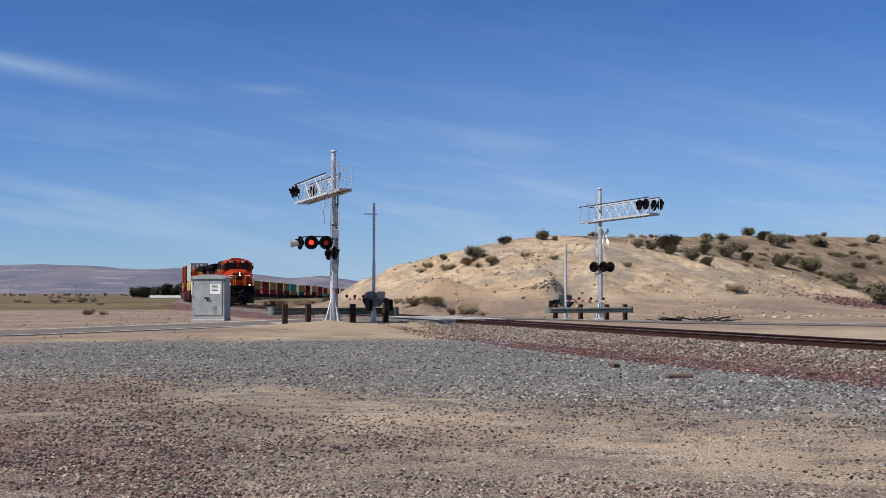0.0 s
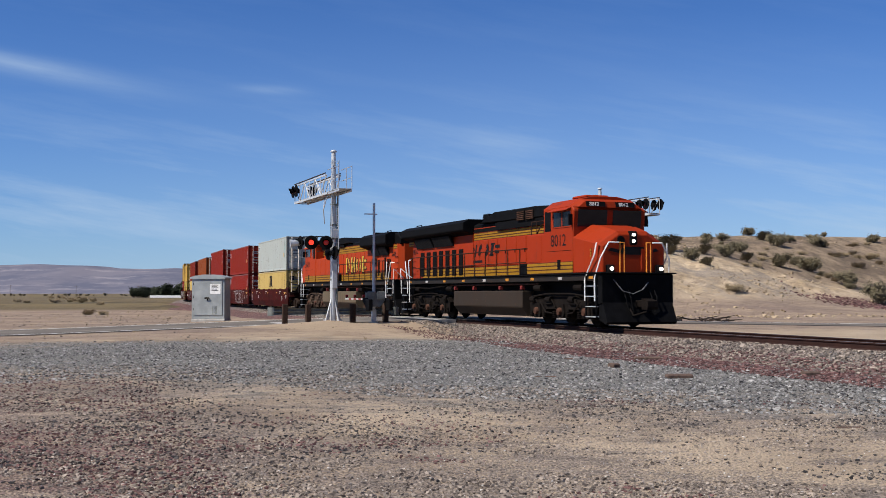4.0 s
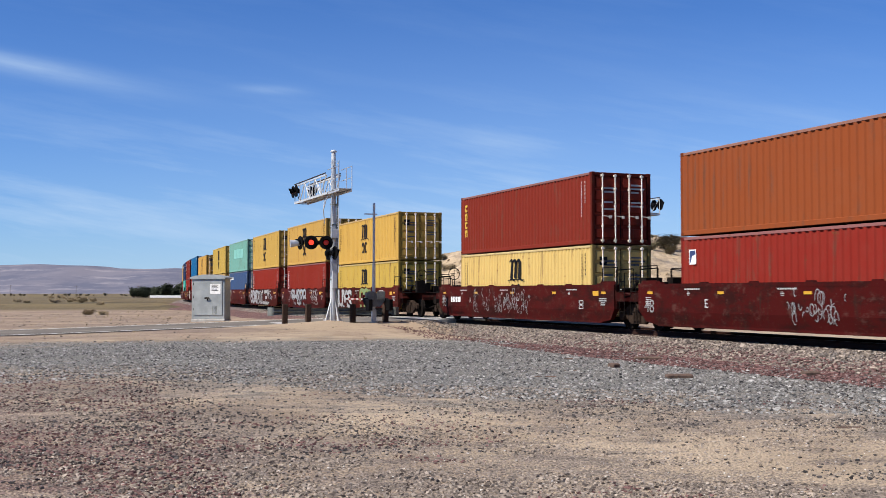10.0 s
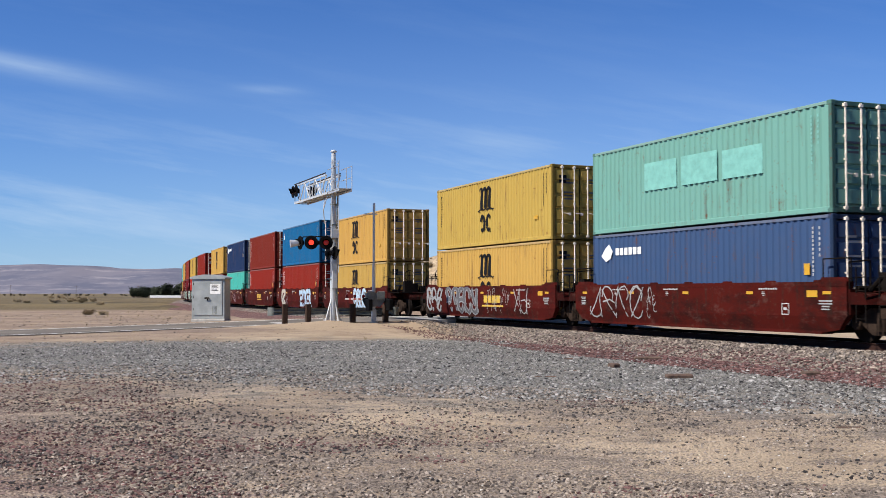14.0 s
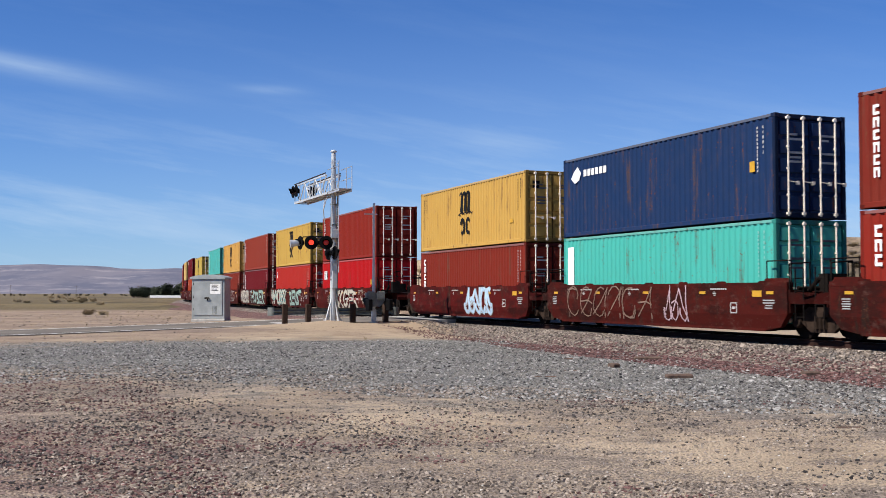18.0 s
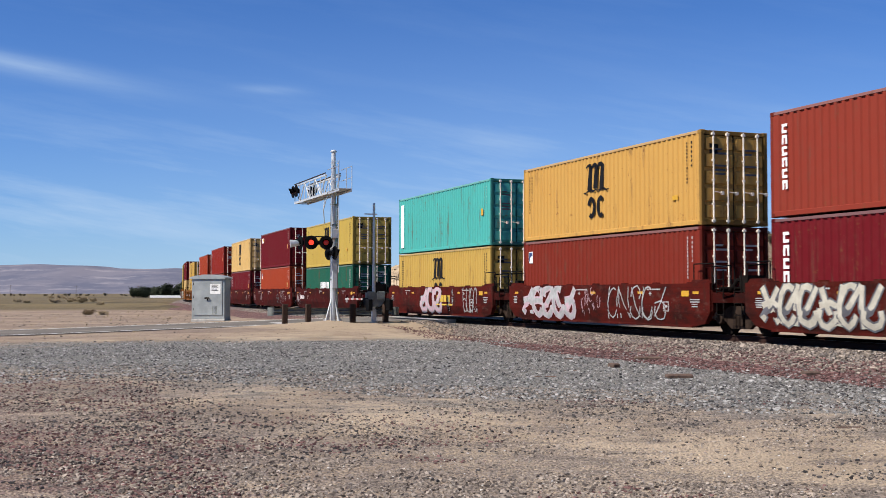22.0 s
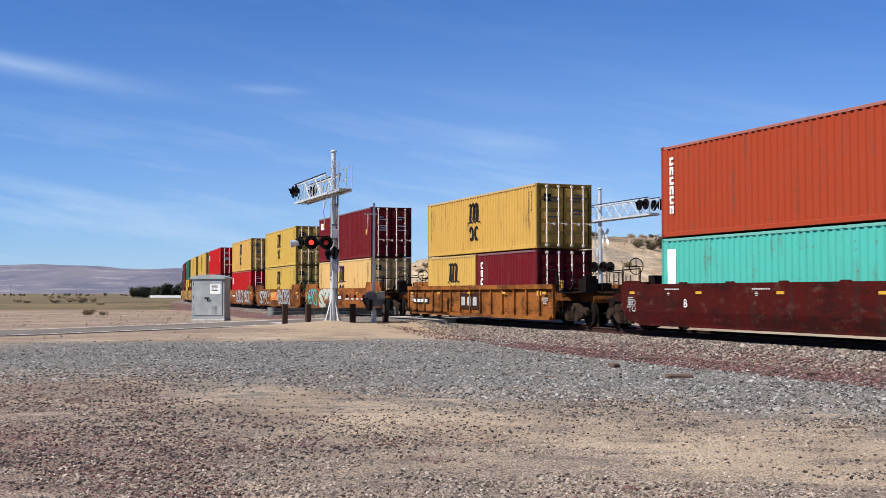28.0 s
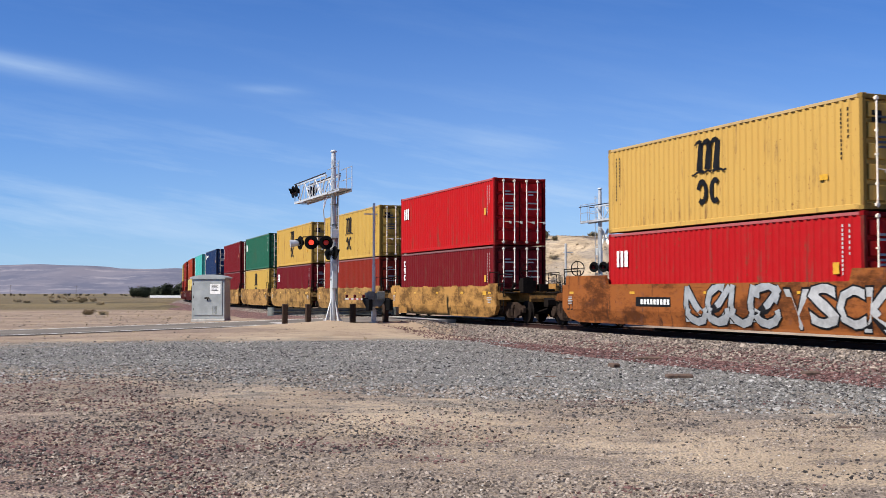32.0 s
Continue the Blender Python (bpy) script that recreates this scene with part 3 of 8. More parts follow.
def land(x, y):
    """The height of the ground at arrays x, y."""
    x, y = np.asarray(x, float), np.asarray(y, float)
    z = -0.5 - 0.0018 * np.clip(y - 60, 0, 760)
    z = z + lumps(x, y, 1, 3.1) * 0.05 + lumps(x, y, 2, 9.0) * 0.12 + lumps(x, y, 3, 0.9) * 0.02
    # hill
    foot = 84 + 0.16 * np.abs(x - 14) + lumps(x, y, 5, 14) * 7 + np.clip(-x, 0, 40) * 0.9
    bear = x / np.maximum(y, 60)
    front, behind = np.interp(bear, FRONT_B, FRONT_Z), np.interp(bear, BACK_B, BACK_Z)
    rise = smooth01((y - foot) / 26) * 0.45 + np.clip((y - foot) / 28, 0, 1) * 0.55
    # a cut bank with a narrow terrace along the foot of the hill's end
    ledge = smooth01((bear + 0.05) / 0.03) * (1 - smooth01((bear - 0.095) / 0.03)) * (2.5 + lumps(x, y, 6, 3.0) * 0.9)
    ledge = ledge * smooth01((y - 86.0 - lumps(x, y, 10, 4.0) * 2.2) / 2.6)
    fall = 1 - smooth01((y - 200) / 160)
    gully = lumps(x, y, 7, 5.5) * 1.0 + lumps(x + 0.35 * y, y * 0.35, 8, 2.3) * 0.7 + lumps(x, y, 9, 1.1) * 0.35
    up = np.clip((y - foot - 27) / 36, 0, 1)
    hill = np.maximum(front * rise, np.minimum(ledge, front * 0.8) * (rise < 0.99)) * (1 - up) + behind * up
    hill = hill * fall
    z = z + hill + gully * np.clip(hill / 2.5, 0, 1) * (1 - 0.8 * smooth01((rise - 0.8) / 0.2))
    # low sand bank at the end of the hill
    z = z + 1.9 * np.exp(-(((x + 7) / 7) ** 2 + ((y - 112) / 7) ** 2))
    # road bank
    w = (x - CX) * WX + (y - CY) * WY
    u = (x - CX) * UX + (y - CY) * UY
    bank = np.interp(w, ROAD_W, ROAD_Z) - 0.035 + lumps(x, y, 4, 1.7) * 0.05 * np.clip(np.abs(u) - 4, 0, 1)
    k = 1 - smooth01((np.abs(u) - 6.0) / 7.5)
    z = z * (1 - k) + np.where(hill > 1, z, bank) * k
    z = z + 0.24 * np.exp(-(((x + 3.6) / 3.6) ** 2 + ((y - 48.6) / 1.9) ** 2)) * (1 + 0.5 * lumps(x, y, 12, 1.3))
    # keep under the ballast
    d = np.full(x.shape, 1e9)
    tz = np.zeros(x.shape)
    for i in range(0, len(SX)):
        q = (x - SX[i]) ** 2 + (y - SY[i]) ** 2
        m = q < d
        d[m] = q[m]
        tz[m] = SZ[i]
    d = np.sqrt(d)
    keep = tz - 0.62 + np.clip(d - 3.2, 0, 400) * 0.16 + np.clip(d - 9, 0, 400)
    over = np.where(d < 30, 1 - smooth01((np.abs(u) - 5.0) / 4.5), 0)
    keep = np.where(d < 1.75, np.minimum(keep, -0.3), keep + (np.maximum(keep, bank) - keep) * over * smooth01((d - 1.6) / 0.8))
    return np.where(d < 60, np.minimum(z, keep), z)


def land_at(x, y):
    return float(land(np.array([x]), np.array([y]))[0])


def steps_between(a, b, fine_a, fine_b, fine, grow=1.12):
    mid = list(np.arange(fine_a, fine_b, fine))
    up, d = [], fine
    while (up[-1] if up else fine_b) < b:
        d *= grow
        up.append((up[-1] if up else fine_b) + d)
    dn, d = [], fine
    while (dn[-1] if dn else fine_a) > a:
        d *= grow
        dn.append((dn[-1] if dn else fine_a) - d)
    return np.array(dn[::-1] + mid + up)


def sheet(name, xs, ys, zfun, mat):
    gx, gy = np.meshgrid(xs, ys)
    gz = zfun(gx.ravel(), gy.ravel())
    verts = np.stack([gx.ravel(), gy.ravel(), gz], 1)
    nx, ny = len(xs), len(ys)
    i = np.arange(nx * ny).reshape(ny, nx)
    faces = np.stack([i[:-1, :-1], i[:-1, 1:], i[1:, 1:], i[1:, :-1]], -1).reshape(-1, 4)
    return raw_mesh(name, verts.tolist(), faces.tolist(), mat, True)


# ---- ground, mountains ----
XS = steps_between(-4200, 4200, -36, 62, 0.5)
YS = steps_between(-300, 4600, 6, 156, 0.45)
thing("ground", "sandy desert ground with gravel patches and a low hill", "ground", kind="structure", me=sheet("ground", XS, YS, land, GROUND))

RIDGE_X = [-5200, -2200, -1647, -1500, -1290, -1227, -1100, -990, -840, -685, -620, -555, -448, -393, -307, -187, -71, 300, 900, 2200, 5200]
RIDGE_Z = [90, 96, 109, 113, 107, 98, 95, 99, 90, 75, 65, 61, 71, 61, 50, 64, 55, 50, 80, 100, 80]


def ridge(x, y):
    top = np.interp(x, RIDGE_X, RIDGE_Z)
    t = np.clip((y - 3300) / 850, 0, 1)
    rough = lumps(x, y, 21, 260) * 34 + lumps(x, y, 22, 110) * 18 + lumps(x, y, 23, 45) * 8
    z = top * (0.25 * t + 0.75 * smooth01(t ** 1.2)) + rough * t * (1 - t) * 1.5 + lumps(x, y, 24, 70) * 3 * t
    return z - 6


thing("backdrop_mountains", "long low range of desert mountains with painted mauve haze", "mountains", kind="structure",
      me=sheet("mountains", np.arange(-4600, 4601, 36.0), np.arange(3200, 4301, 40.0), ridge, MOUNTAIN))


# ---- track ----
def along(profile, lats, s0, s1, step, name, mat, smooth=False):
    """A cross-section drawn along the track."""
    ss = np.arange(s0, s1 + step / 2, step)
    verts, faces, n = [], [], len(profile)
    for s in ss:
        for lat, z in profile:
            x, y, tz, h = on_track(s, lat + lats)
            verts.append((x, y, tz + z))
    for j in range(len(ss) - 1):
        faces += [(j * n + i, j * n + (i + 1) % n, (j + 1) * n + (i + 1) % n, (j + 1) * n + i) for i in range(n)]
    faces += [tuple(range(n - 1, -1, -1)), tuple(range((len(ss) - 1) * n, len(ss) * n))]
    return raw_mesh(name, verts, faces, mat, smooth)


track = thing("railway_track", "single railway track with rusty rails on grey ballast", "railway track", kind="structure")
bed = [(-3.9, -1.0), (-3.3, -0.66), (-2.0, -0.26), (-1.5, -0.2), (1.5, -0.2), (2.0, -0.26), (3.3, -0.66), (3.9, -1.0)]
part("ballast_bed", along(bed, 0, -60, 24.6, 1.0, "ballast", BALLAST), track, "crushed grey and reddish ballast")
part("ballast_bed", along(bed, 0, 29.4, 760, 3.0, "ballast", BALLAST), track, "crushed grey and reddish ballast")
part("ballast_bed", along([(-3.9, -1.0), (-1.3, -0.24), (1.3, -0.24), (3.9, -1.0)], 0, 24.6, 29.4, 0.8, "ballast_under", BALLAST), track)
part("ballast_shoulder", along([(2.1, -0.34), (6.4, -0.60), (6.4, -1.2), (2.1, -1.2)], 0, 38, 150, 2.0, "ballast_shoulder", BALLAST_RED), track, "purple-red ballast shoulder")
foot = [(-0.075, -0.185), (0.075, -0.185), (0.075, -0.172), (0.014, -0.15), (0.011, -0.05), (0.036, -0.036), (0.036, -0.004),
        (-0.036, -0.004), (-0.036, -0.036), (-0.011, -0.05), (-0.014, -0.15), (-0.075, -0.172)]
for side_ in (-0.7525, 0.7525):
    rail = part("rail", along(foot, side_, -60, 760, 2.0, "rail", RAIL_STEEL), track, "rusty steel rail with a worn bright head")
    part("rail_head", along([(-0.028, -0.004), (0.028, -0.004), (0.024, 0.0), (-0.024, 0.0)], side_, -60, 760, 2.0, "rail_head", RAIL_TOP), rail, "polished running surface")


# ---- road ----
def road_strip(u0, u1, w0, w1, lift, thick, name, mat, step=2.0):
    verts, faces = [], []
    ws = np.arange(w0, w1 + 1e-6, (w1 - w0) / max(1, round((w1 - w0) / step)))
    for w in ws:
        z = road_z(w) + lift
        verts += [by_road(w, u0, z - thick), by_road(w, u0, z), by_road(w, u1, z), by_road(w, u1, z - thick)]
    for j in range(len(ws) - 1):
        a = j * 4
        faces += [(a + i, a + (i + 1) % 4, a + 4 + (i + 1) % 4, a + 4 + i) for i in range(4)]
    faces += [(3, 2, 1, 0), tuple(len(verts) - 4 + i for i in range(4))]
    return raw_mesh(name, verts, faces, mat)


road = thing("road", "two-lane grey asphalt road with a worn white edge line", "road", kind="structure")
part("carriageway", road_strip(-3.7, 3.7, -160, -1.75, 0.0, 0.25, "asphalt", ASPHALT), road)
part("carriageway", road_strip(-3.7, 3.7, 1.75, 160, 0.0, 0.25, "asphalt", ASPHALT), road)
part("edge_line", road_strip(-3.42, -3.26, -160, -7.0, 0.005, 0.003, "edge_line", WHITE), road, "worn white edge line")
part("edge_line", road_strip(3.26, 3.42, -160, -5.0, 0.005, 0.003, "edge_line", WHITE), road, "worn white edge line")
part("edge_line", road_strip(3.26, 3.42, 6.0, 160, 0.005, 0.003, "edge_line", WHITE), road, "worn white edge line")
part("stop_line", road_strip(-3.2, -0.2, -9.0, -8.4, 0.006, 0.003, "stop_line", GATE_WHITE, 0.3), road, "white stop line")
part("stop_line", road_strip(0.2, 3.2, 8.4, 9.0, 0.006, 0.003, "stop_line", GATE_WHITE, 0.3), road, "white stop line")
for a, b in ((-1.72, -0.83), (-0.67, 0.67), (0.83, 1.72)):
    for k in range(3):
        part("crossing_panel", road_strip(-3.7 + k * 2.47, -1.25 + k * 2.47, a, b, 0.02, 0.2, "crossing_panel", CONCRETE, 0.8), road, "concrete crossing panel")

# ---- crossing signals ----
def lamp_head(parent, m, lit=None):
    """One flashing lamp: black round backboard, hood and lens. Faces -y."""
    head = part("lamp_head", once("lamp_back", lambda: Shape().turned([(0.05, 0.16), (0.12, 0.14), (0.125, 0.03), (0.295, 0.02), (0.305, 0.0), (0.295, -0.02), (0.15, -0.02)], n=20).mesh("lamp_back", BLACK)), parent, "round black backboard", m)

    def hood():
        s, n = Shape(), 12
        v, f = [], []
        for k in range(n + 1):
            a = math.radians(-30 + 240 * k / n)
            c, q = math.cos(a), math.sin(a)
            for r in (0.165, 0.157):
                v += [(c * r, -0.02, q * r), (c * r, -0.10 - 0.12 * max(q, 0), q * r)]
        for k in range(n):
            a = 4 * k
            f += [(a, a + 1, a + 5, a + 4), (a + 2, a + 6, a + 7, a + 3), (a + 1, a + 3, a + 7, a + 5)]
        return s.add(v, f).mesh("lamp_hood", BLACK)

    part("hood", once("lamp_hood", hood), head)
    mat = lit or DIM_LAMP
    part("lens", once("lens" + mat.name, lambda: Shape().turned([(0.115, -0.021), (0.11, -0.035), (0.07, -0.05), (0.02, -0.055)], n=16).mesh("lens", mat)), head, "red glass lens")
    return head


def flasher_pair(parent, x, y, z, rz, lit):
    """Two lamps side by side on a cross arm."""
    m = pose(x, y, z, 0, 0, rz)
    part("cross_arm", once("cross_arm", lambda: Shape().tube((-0.34, 0.16, 0), (0.34, 0.16, 0), 0.03).soft(-0.08, 0.08, 0.1, 0.24, -0.09, 0.09).mesh("cross_arm", BLACK)), parent, "", m)
    for k, on in zip((-0.32, 0.32), lit):
        lamp_head(parent, m @ pose(k, 0, 0), on)


def cantilever(name_label, reach, base_m, flip, lit):
    """A cantilever signal. Its arm reaches along +y; traffic lamps face along x."""
    t = thing("cantilever_signal", name_label, "railway signal", "crossing cantilevers", m=base_m)
    H = 7.45
    part("mast", once("mast", lambda: Shape().turned([(0.21, 0.0), (0.21, 0.05), (0.135, 0.06), (0.135, 3.9), (0.12, 3.95), (0.12, H - 0.9), (0.105, H - 0.9), (0.10, H), (0.04, H + 0.06)], axis="z", n=14).mesh("mast", ALU_PAINT)), t, "silver-painted steel mast")

    def base():
        s = Shape()
        for k in range(4):
            a = k * math.tau / 4 + 0.35
            c, q = math.cos(a), math.sin(a)
            s.add([(c * 0.13, q * 0.13, 1.05), (c * 0.44, q * 0.44, 0.06), (c * 0.31, q * 0.31, 0.06), (c * 0.13 - q * 0.05, q * 0.13 + c * 0.05, 1.0), (c * 0.44 - q * 0.05, q * 0.44 + c * 0.05, 0.06), (c * 0.31 - q * 0.05, q * 0.31 + c * 0.05, 0.06)],
                  [(0, 1, 2), (5, 4, 3), (0, 3, 4, 1), (1, 4, 5, 2), (2, 5, 3, 0)])
        return s.turned([(0.42, 0.0), (0.42, 0.04), (0.40, 0.05)], axis="z", n=16).mesh("mast_base", ALU_PAINT)

    part("mast_base", once("mast_base", base), t, "flared base with gusset plates")
    part("footing", once("footing", lambda: Shape().soft(-0.5, 0.5, -0.5, 0.5, -0.6, -0.02, 0.04).mesh("footing", CONCRETE)), t, "concrete footing")
    for k in range(6):
        a = k * math.tau / 6 + 0.5
        part("anchor_bolt", once("anchor_bolt", lambda: Shape().tube((0, 0, 0), (0, 0, 0.13), 0.022).tube((0, 0, 0.03), (0, 0, 0.07), 0.04, 6).mesh("anchor_bolt", GALV)), t, "", pose(0.40 * math.cos(a), 0.40 * math.sin(a), 0.02))

    def ladder():
        s = Shape()
        for y in (-0.16, 0.16):
            s.tube((0.30, y, 2.2), (0.30, y, H - 0.3), 0.022, 6)
        for k in range(17):
            s.tube((0.30, -0.16, 2.3 + k * 0.3), (0.30, 0.16, 2.3 + k * 0.3), 0.013, 5)
        for z in (2.6, 4.2, 5.8, 7.0):
            s.box(0.1, 0.31, -0.17, -0.13, z, z + 0.04).box(0.1, 0.31, 0.13, 0.17, z, z + 0.04)
        return s.mesh("ladder", GALV)

    part("ladder", once("ladder", ladder), t, "steel ladder up the mast", pose(0, 0, 0, 0, 0, -90))
    z0, z1 = 5.68, 6.52

    def chords():
        s = Shape()
        for x in (-0.32, 0.32):
            s.box(x - 0.035, x + 0.035, -0.25, reach, z0 - 0.04, z0 + 0.04)
            s.box(x - 0.025, x + 0.025, 0.1, reach, z1 - 0.03, z1 + 0.03)
        for k in range(7):
            y = k * reach / 6
            s.box(-0.32, 0.32, y - 0.02, y + 0.02, z0 - 0.03, z0 + 0.02)
        return s.mesh("truss_chord", ALU_PAINT)

    part("truss_chord", once("truss", chords), t, "silver truss chords")
    for x in (-0.32, 0.32):
        for k in range(6):
            a, b = k * reach / 6, (k + 1) * reach / 6
            part("truss_web", once(("web", k), lambda: Shape().tube((0, a, z0 if k % 2 else z1), (0, b, z1 if k % 2 else z0), 0.024, 6).tube((0, b, z0), (0, b, z1), 0.02, 6).mesh("truss_web", ALU_PAINT)), t, "", pose(x, 0, 0))
    part("walkway", once("walkway", lambda: Shape().soft(-0.3, 0.3, -1.9, reach, z0 + 0.045, z0 + 0.085, 0.01).soft(-0.3, -0.22, -1.9, -0.2, z0 - 0.06, z0 + 0.04).soft(0.22, 0.3, -1.9, -0.2, z0 - 0.06, z0 + 0.04).mesh("walkway", GALV)), t, "grated walkway")

    for x in (-0.3, 0.3):
        for y in (-1.85, -1.0):
            part("rail_upright", once("rail_upright", lambda: Shape().tube((0, 0, z0 + 0.06), (0, 0, z0 + 1.05), 0.018, 6).mesh("rail_upright", GALV)), t, "", pose(x, y, 0))
        for h in (1.04, 0.55):
            part("rail_bar", once("rail_bar", lambda: Shape().tube((0, -1.85, 0), (0, -0.15, 0), 0.016, 6).mesh("rail_bar", GALV)), t, "thin safety rail", pose(x, 0, z0 + h))
    for y in (reach - 0.45,):
        flasher_pair(t, -0.45, y, z0 + 0.55, -90, (None, None))
        flasher_pair(t, 0.45, y, z0 + 0.55, 90, (None, None))
    part("bell", once("bell", lambda: Shape().turned([(0.05, 0), (0.13, 0.02), (0.14, 0.07), (0.06, 0.12), (0.02, 0.13)], axis="z").mesh("bell", ALU_PAINT, True)), t, "warning bell", pose(0, 0.0, H + 0.05))
    part("junction_box", once("junction_box", lambda: Shape().soft(-0.13, 0.13, -0.1, 0.1, -0.2, 0.2).mesh("junction_box", ALU_PAINT)), t, "", pose(0, -0.22, 3.9))
    part("cable_conduit", once("conduit", lambda: Shape().pipe([(0.17, 0.06, 0.3), (0.17, 0.06, 5.2), (0.2, 0.5, 5.3), (0.2, 0.9, 5.0), (0.2, 0.75, 4.4)], 0.02).mesh("conduit", ALU_PAINT)), t)
    return t


def crossbuck(parent, m):
    for a in (45, -45):
        part("crossbuck_blade", once("blade", lambda: Shape().soft(-0.6, 0.6, -0.012, 0.012, -0.115, 0.115, 0.005).mesh("crossbuck_blade", WHITE)), parent, "white crossbuck blade", m @ pose(0, 0.013 * (1 if a > 0 else -1), 0, 0, a, 0))


ARM1 = pose(*by_road(-7.17, -5.0, road_z(-7.25) + 0.06), 0, 0, ROAD_TURN)
sig1 = cantilever("silver cantilever crossing signal with ladder and red lamps", 5.9, ARM1, 1, None)
# lamps on the near mast: a lit pair facing along the road verge and a pair facing the side street
flasher_pair(sig1, -0.74, -0.3, 3.5, 6 - ROAD_TURN, (RED_LAMP, HALF_LAMP))
lamp_head(sig1, pose(-1.42, 0.3, 3.5, 0, 0, -82))
part("lamp_cone", Shape().tube((-1.42, 0.3, 3.5), (-1.85, 0.36, 3.46), 0.12, 12, 0.17).mesh("lamp_cone", GALV), sig1, "grey cone-shaped lamp hood")
flasher_pair(sig1, -0.1, -0.1, 3.05, 100, (None, None))
part("lamp_bracket", Shape().pipe([(0, 0, 3.75), (-0.5, 0.05, 3.78), (-1.3, 0.3, 3.76), (-1.3, 0.3, 3.5)], 0.025).mesh("lamp_bracket", BLACK), sig1)
part("relay_case", Shape().soft(-0.10, 0.14, -0.22, -0.05, 1.5, 3.0).mesh("relay_case", ALU_PAINT), sig1, "grey conduit cover on the mast")
ARM2 = pose(*by_road(11.5, 4.6, road_z(11.5) + 0.04), 0, 0, ROAD_TURN + 180)
sig2 = cantilever("silver cantilever crossing signal on the far roadside", 5.9, ARM2, -1, None)
flasher_pair(sig2, -0.22, 0.2, 3.0, -60, (None, None))
flasher_pair(sig2, 0.22, 0.2, 3.0, 120, (None, None))
crossbuck(sig2, pose(-0.32, 0, 4.75, 0, 0, 90))
for sg, y0 in ((sig1, 0.1), (sig2, -1.9)):
    for x in (-0.34, 0.34):
        part("top_handrail", once(("top_handrail", y0), lambda: Shape().tube((0, y0, 6.60), (0, 5.9, 6.60), 0.028, 6).mesh("top_handrail", DARK_WOOD)), sg, "dark weathered handrail along the truss", pose(x, 0, 0))
for y, z in ((0.18, 1.9), (0.18, 2.9), (0.18, 4.3), (0.18, 5.2)):
    part("mast_clamp", once("mast_clamp", lambda: Shape().turned([(0.16, -0.03), (0.165, 0.0), (0.16, 0.03)], axis="z", n=12).mesh("mast_clamp", OLD_GALV)), sig1, "dark band clamp", pose(0, 0, z))
part("conduit", Shape().pipe([(0.15, -0.12, 0.4), (0.15, -0.12, 5.6)], 0.03).pipe([(-0.13, -0.1, 3.6), (-0.16, -0.16, 4.4), (-0.12, -0.1, 5.4)], 0.022).mesh("conduit", OLD_GALV), sig1, "grey conduit up the mast")
part("cable_loop", Shape().pipe([(-0.2, 0.3, 5.6), (-0.32, 0.5, 5.0), (-0.2, 0.75, 4.4), (-0.3, 0.6, 5.0), (-0.15, 0.9, 5.6)], 0.02).mesh("cable_loop", GALV), sig1)


def crossing_gate(m, length, pole_h, label):
    """A gate lowered across the lane; the arm reaches along +y."""
    t = thing("crossing_gate", label, "crossing gate", "crossing gates", m=m)
    part("gate_post", once(("gate_post", pole_h), lambda: Shape().turned([(0.2, 0), (0.2, 0.04), (0.075, 0.05), (0.075, 2.6), (0.06, 2.62), (0.06, pole_h), (0.02, pole_h + 0.03)], axis="z", n=12).soft(-0.1, 0.1, -0.1, 0.1, 0.05, 0.6).mesh("gate_post", ALU_PAINT)), t, "tall silver post")
    part("pole_arm", once(("pole_arm", pole_h), lambda: Shape().box(-0.45, 0.15, -0.02, 0.02, pole_h - 0.5, pole_h - 0.45).mesh("pole_arm", GALV)), t)
    part("mechanism_case", once("mech", lambda: Shape().prism([(-0.42, 1.0), (-0.2, 0.72), (0.2, 0.72), (0.42, 1.0), (0.42, 1.35), (-0.42, 1.35)], -0.32, -0.02).soft(-0.4, -0.08, -0.4, -0.3, 1.0, 1.4).soft(0.05, 0.4, -0.4, -0.3, 1.05, 1.4).mesh("mechanism_case", OLD_GALV)), t, "grey gate mechanism housing")

    def weights():
        s = Shape()
        for x in (-0.5, 0.44):
            s.prism([(-1.0, 0.62), (-0.55, 0.6), (0.1, 0.98), (0.1, 1.12), (-0.5, 1.1), (-1.0, 0.98)], x, x + 0.06, "x")
            s.soft(x - 0.06, x + 0.12, -1.05, -0.55, 0.55, 1.05)
        return s.mesh("counterweight", BLACK)

    part("counterweight", once("counterweight", weights), t, "black counterweight arms")
    arm = part("gate_arm", once(("arm", length), lambda: Shape().soft(-0.03, 0.03, 0.0, length, 1.0, 1.08, 0.01).mesh("gate_arm", GATE_WHITE)), t, "lowered red and white gate arm")
    for k in range(int(length / 0.8)):
        part("red_band", once("red_band", lambda: Shape().box(-0.034, 0.034, 0, 0.4, 0.996, 1.084).mesh("red_band", GATE_RED)), arm, "red band", pose(0, 0.3 + k * 0.8, 0))
    for k in range(3):
        part("arm_lamp", once("arm_lamp", lambda: Shape().turned([(0.07, -0.05), (0.07, 0.05)], (0, 0, 1.18), "x", 10).box(-0.02, 0.02, -0.02, 0.02, 1.09, 1.15).mesh("arm_lamp", DIM_LAMP)), arm, "", pose(0, length * (0.35 + 0.3 * k), 0))
    return t


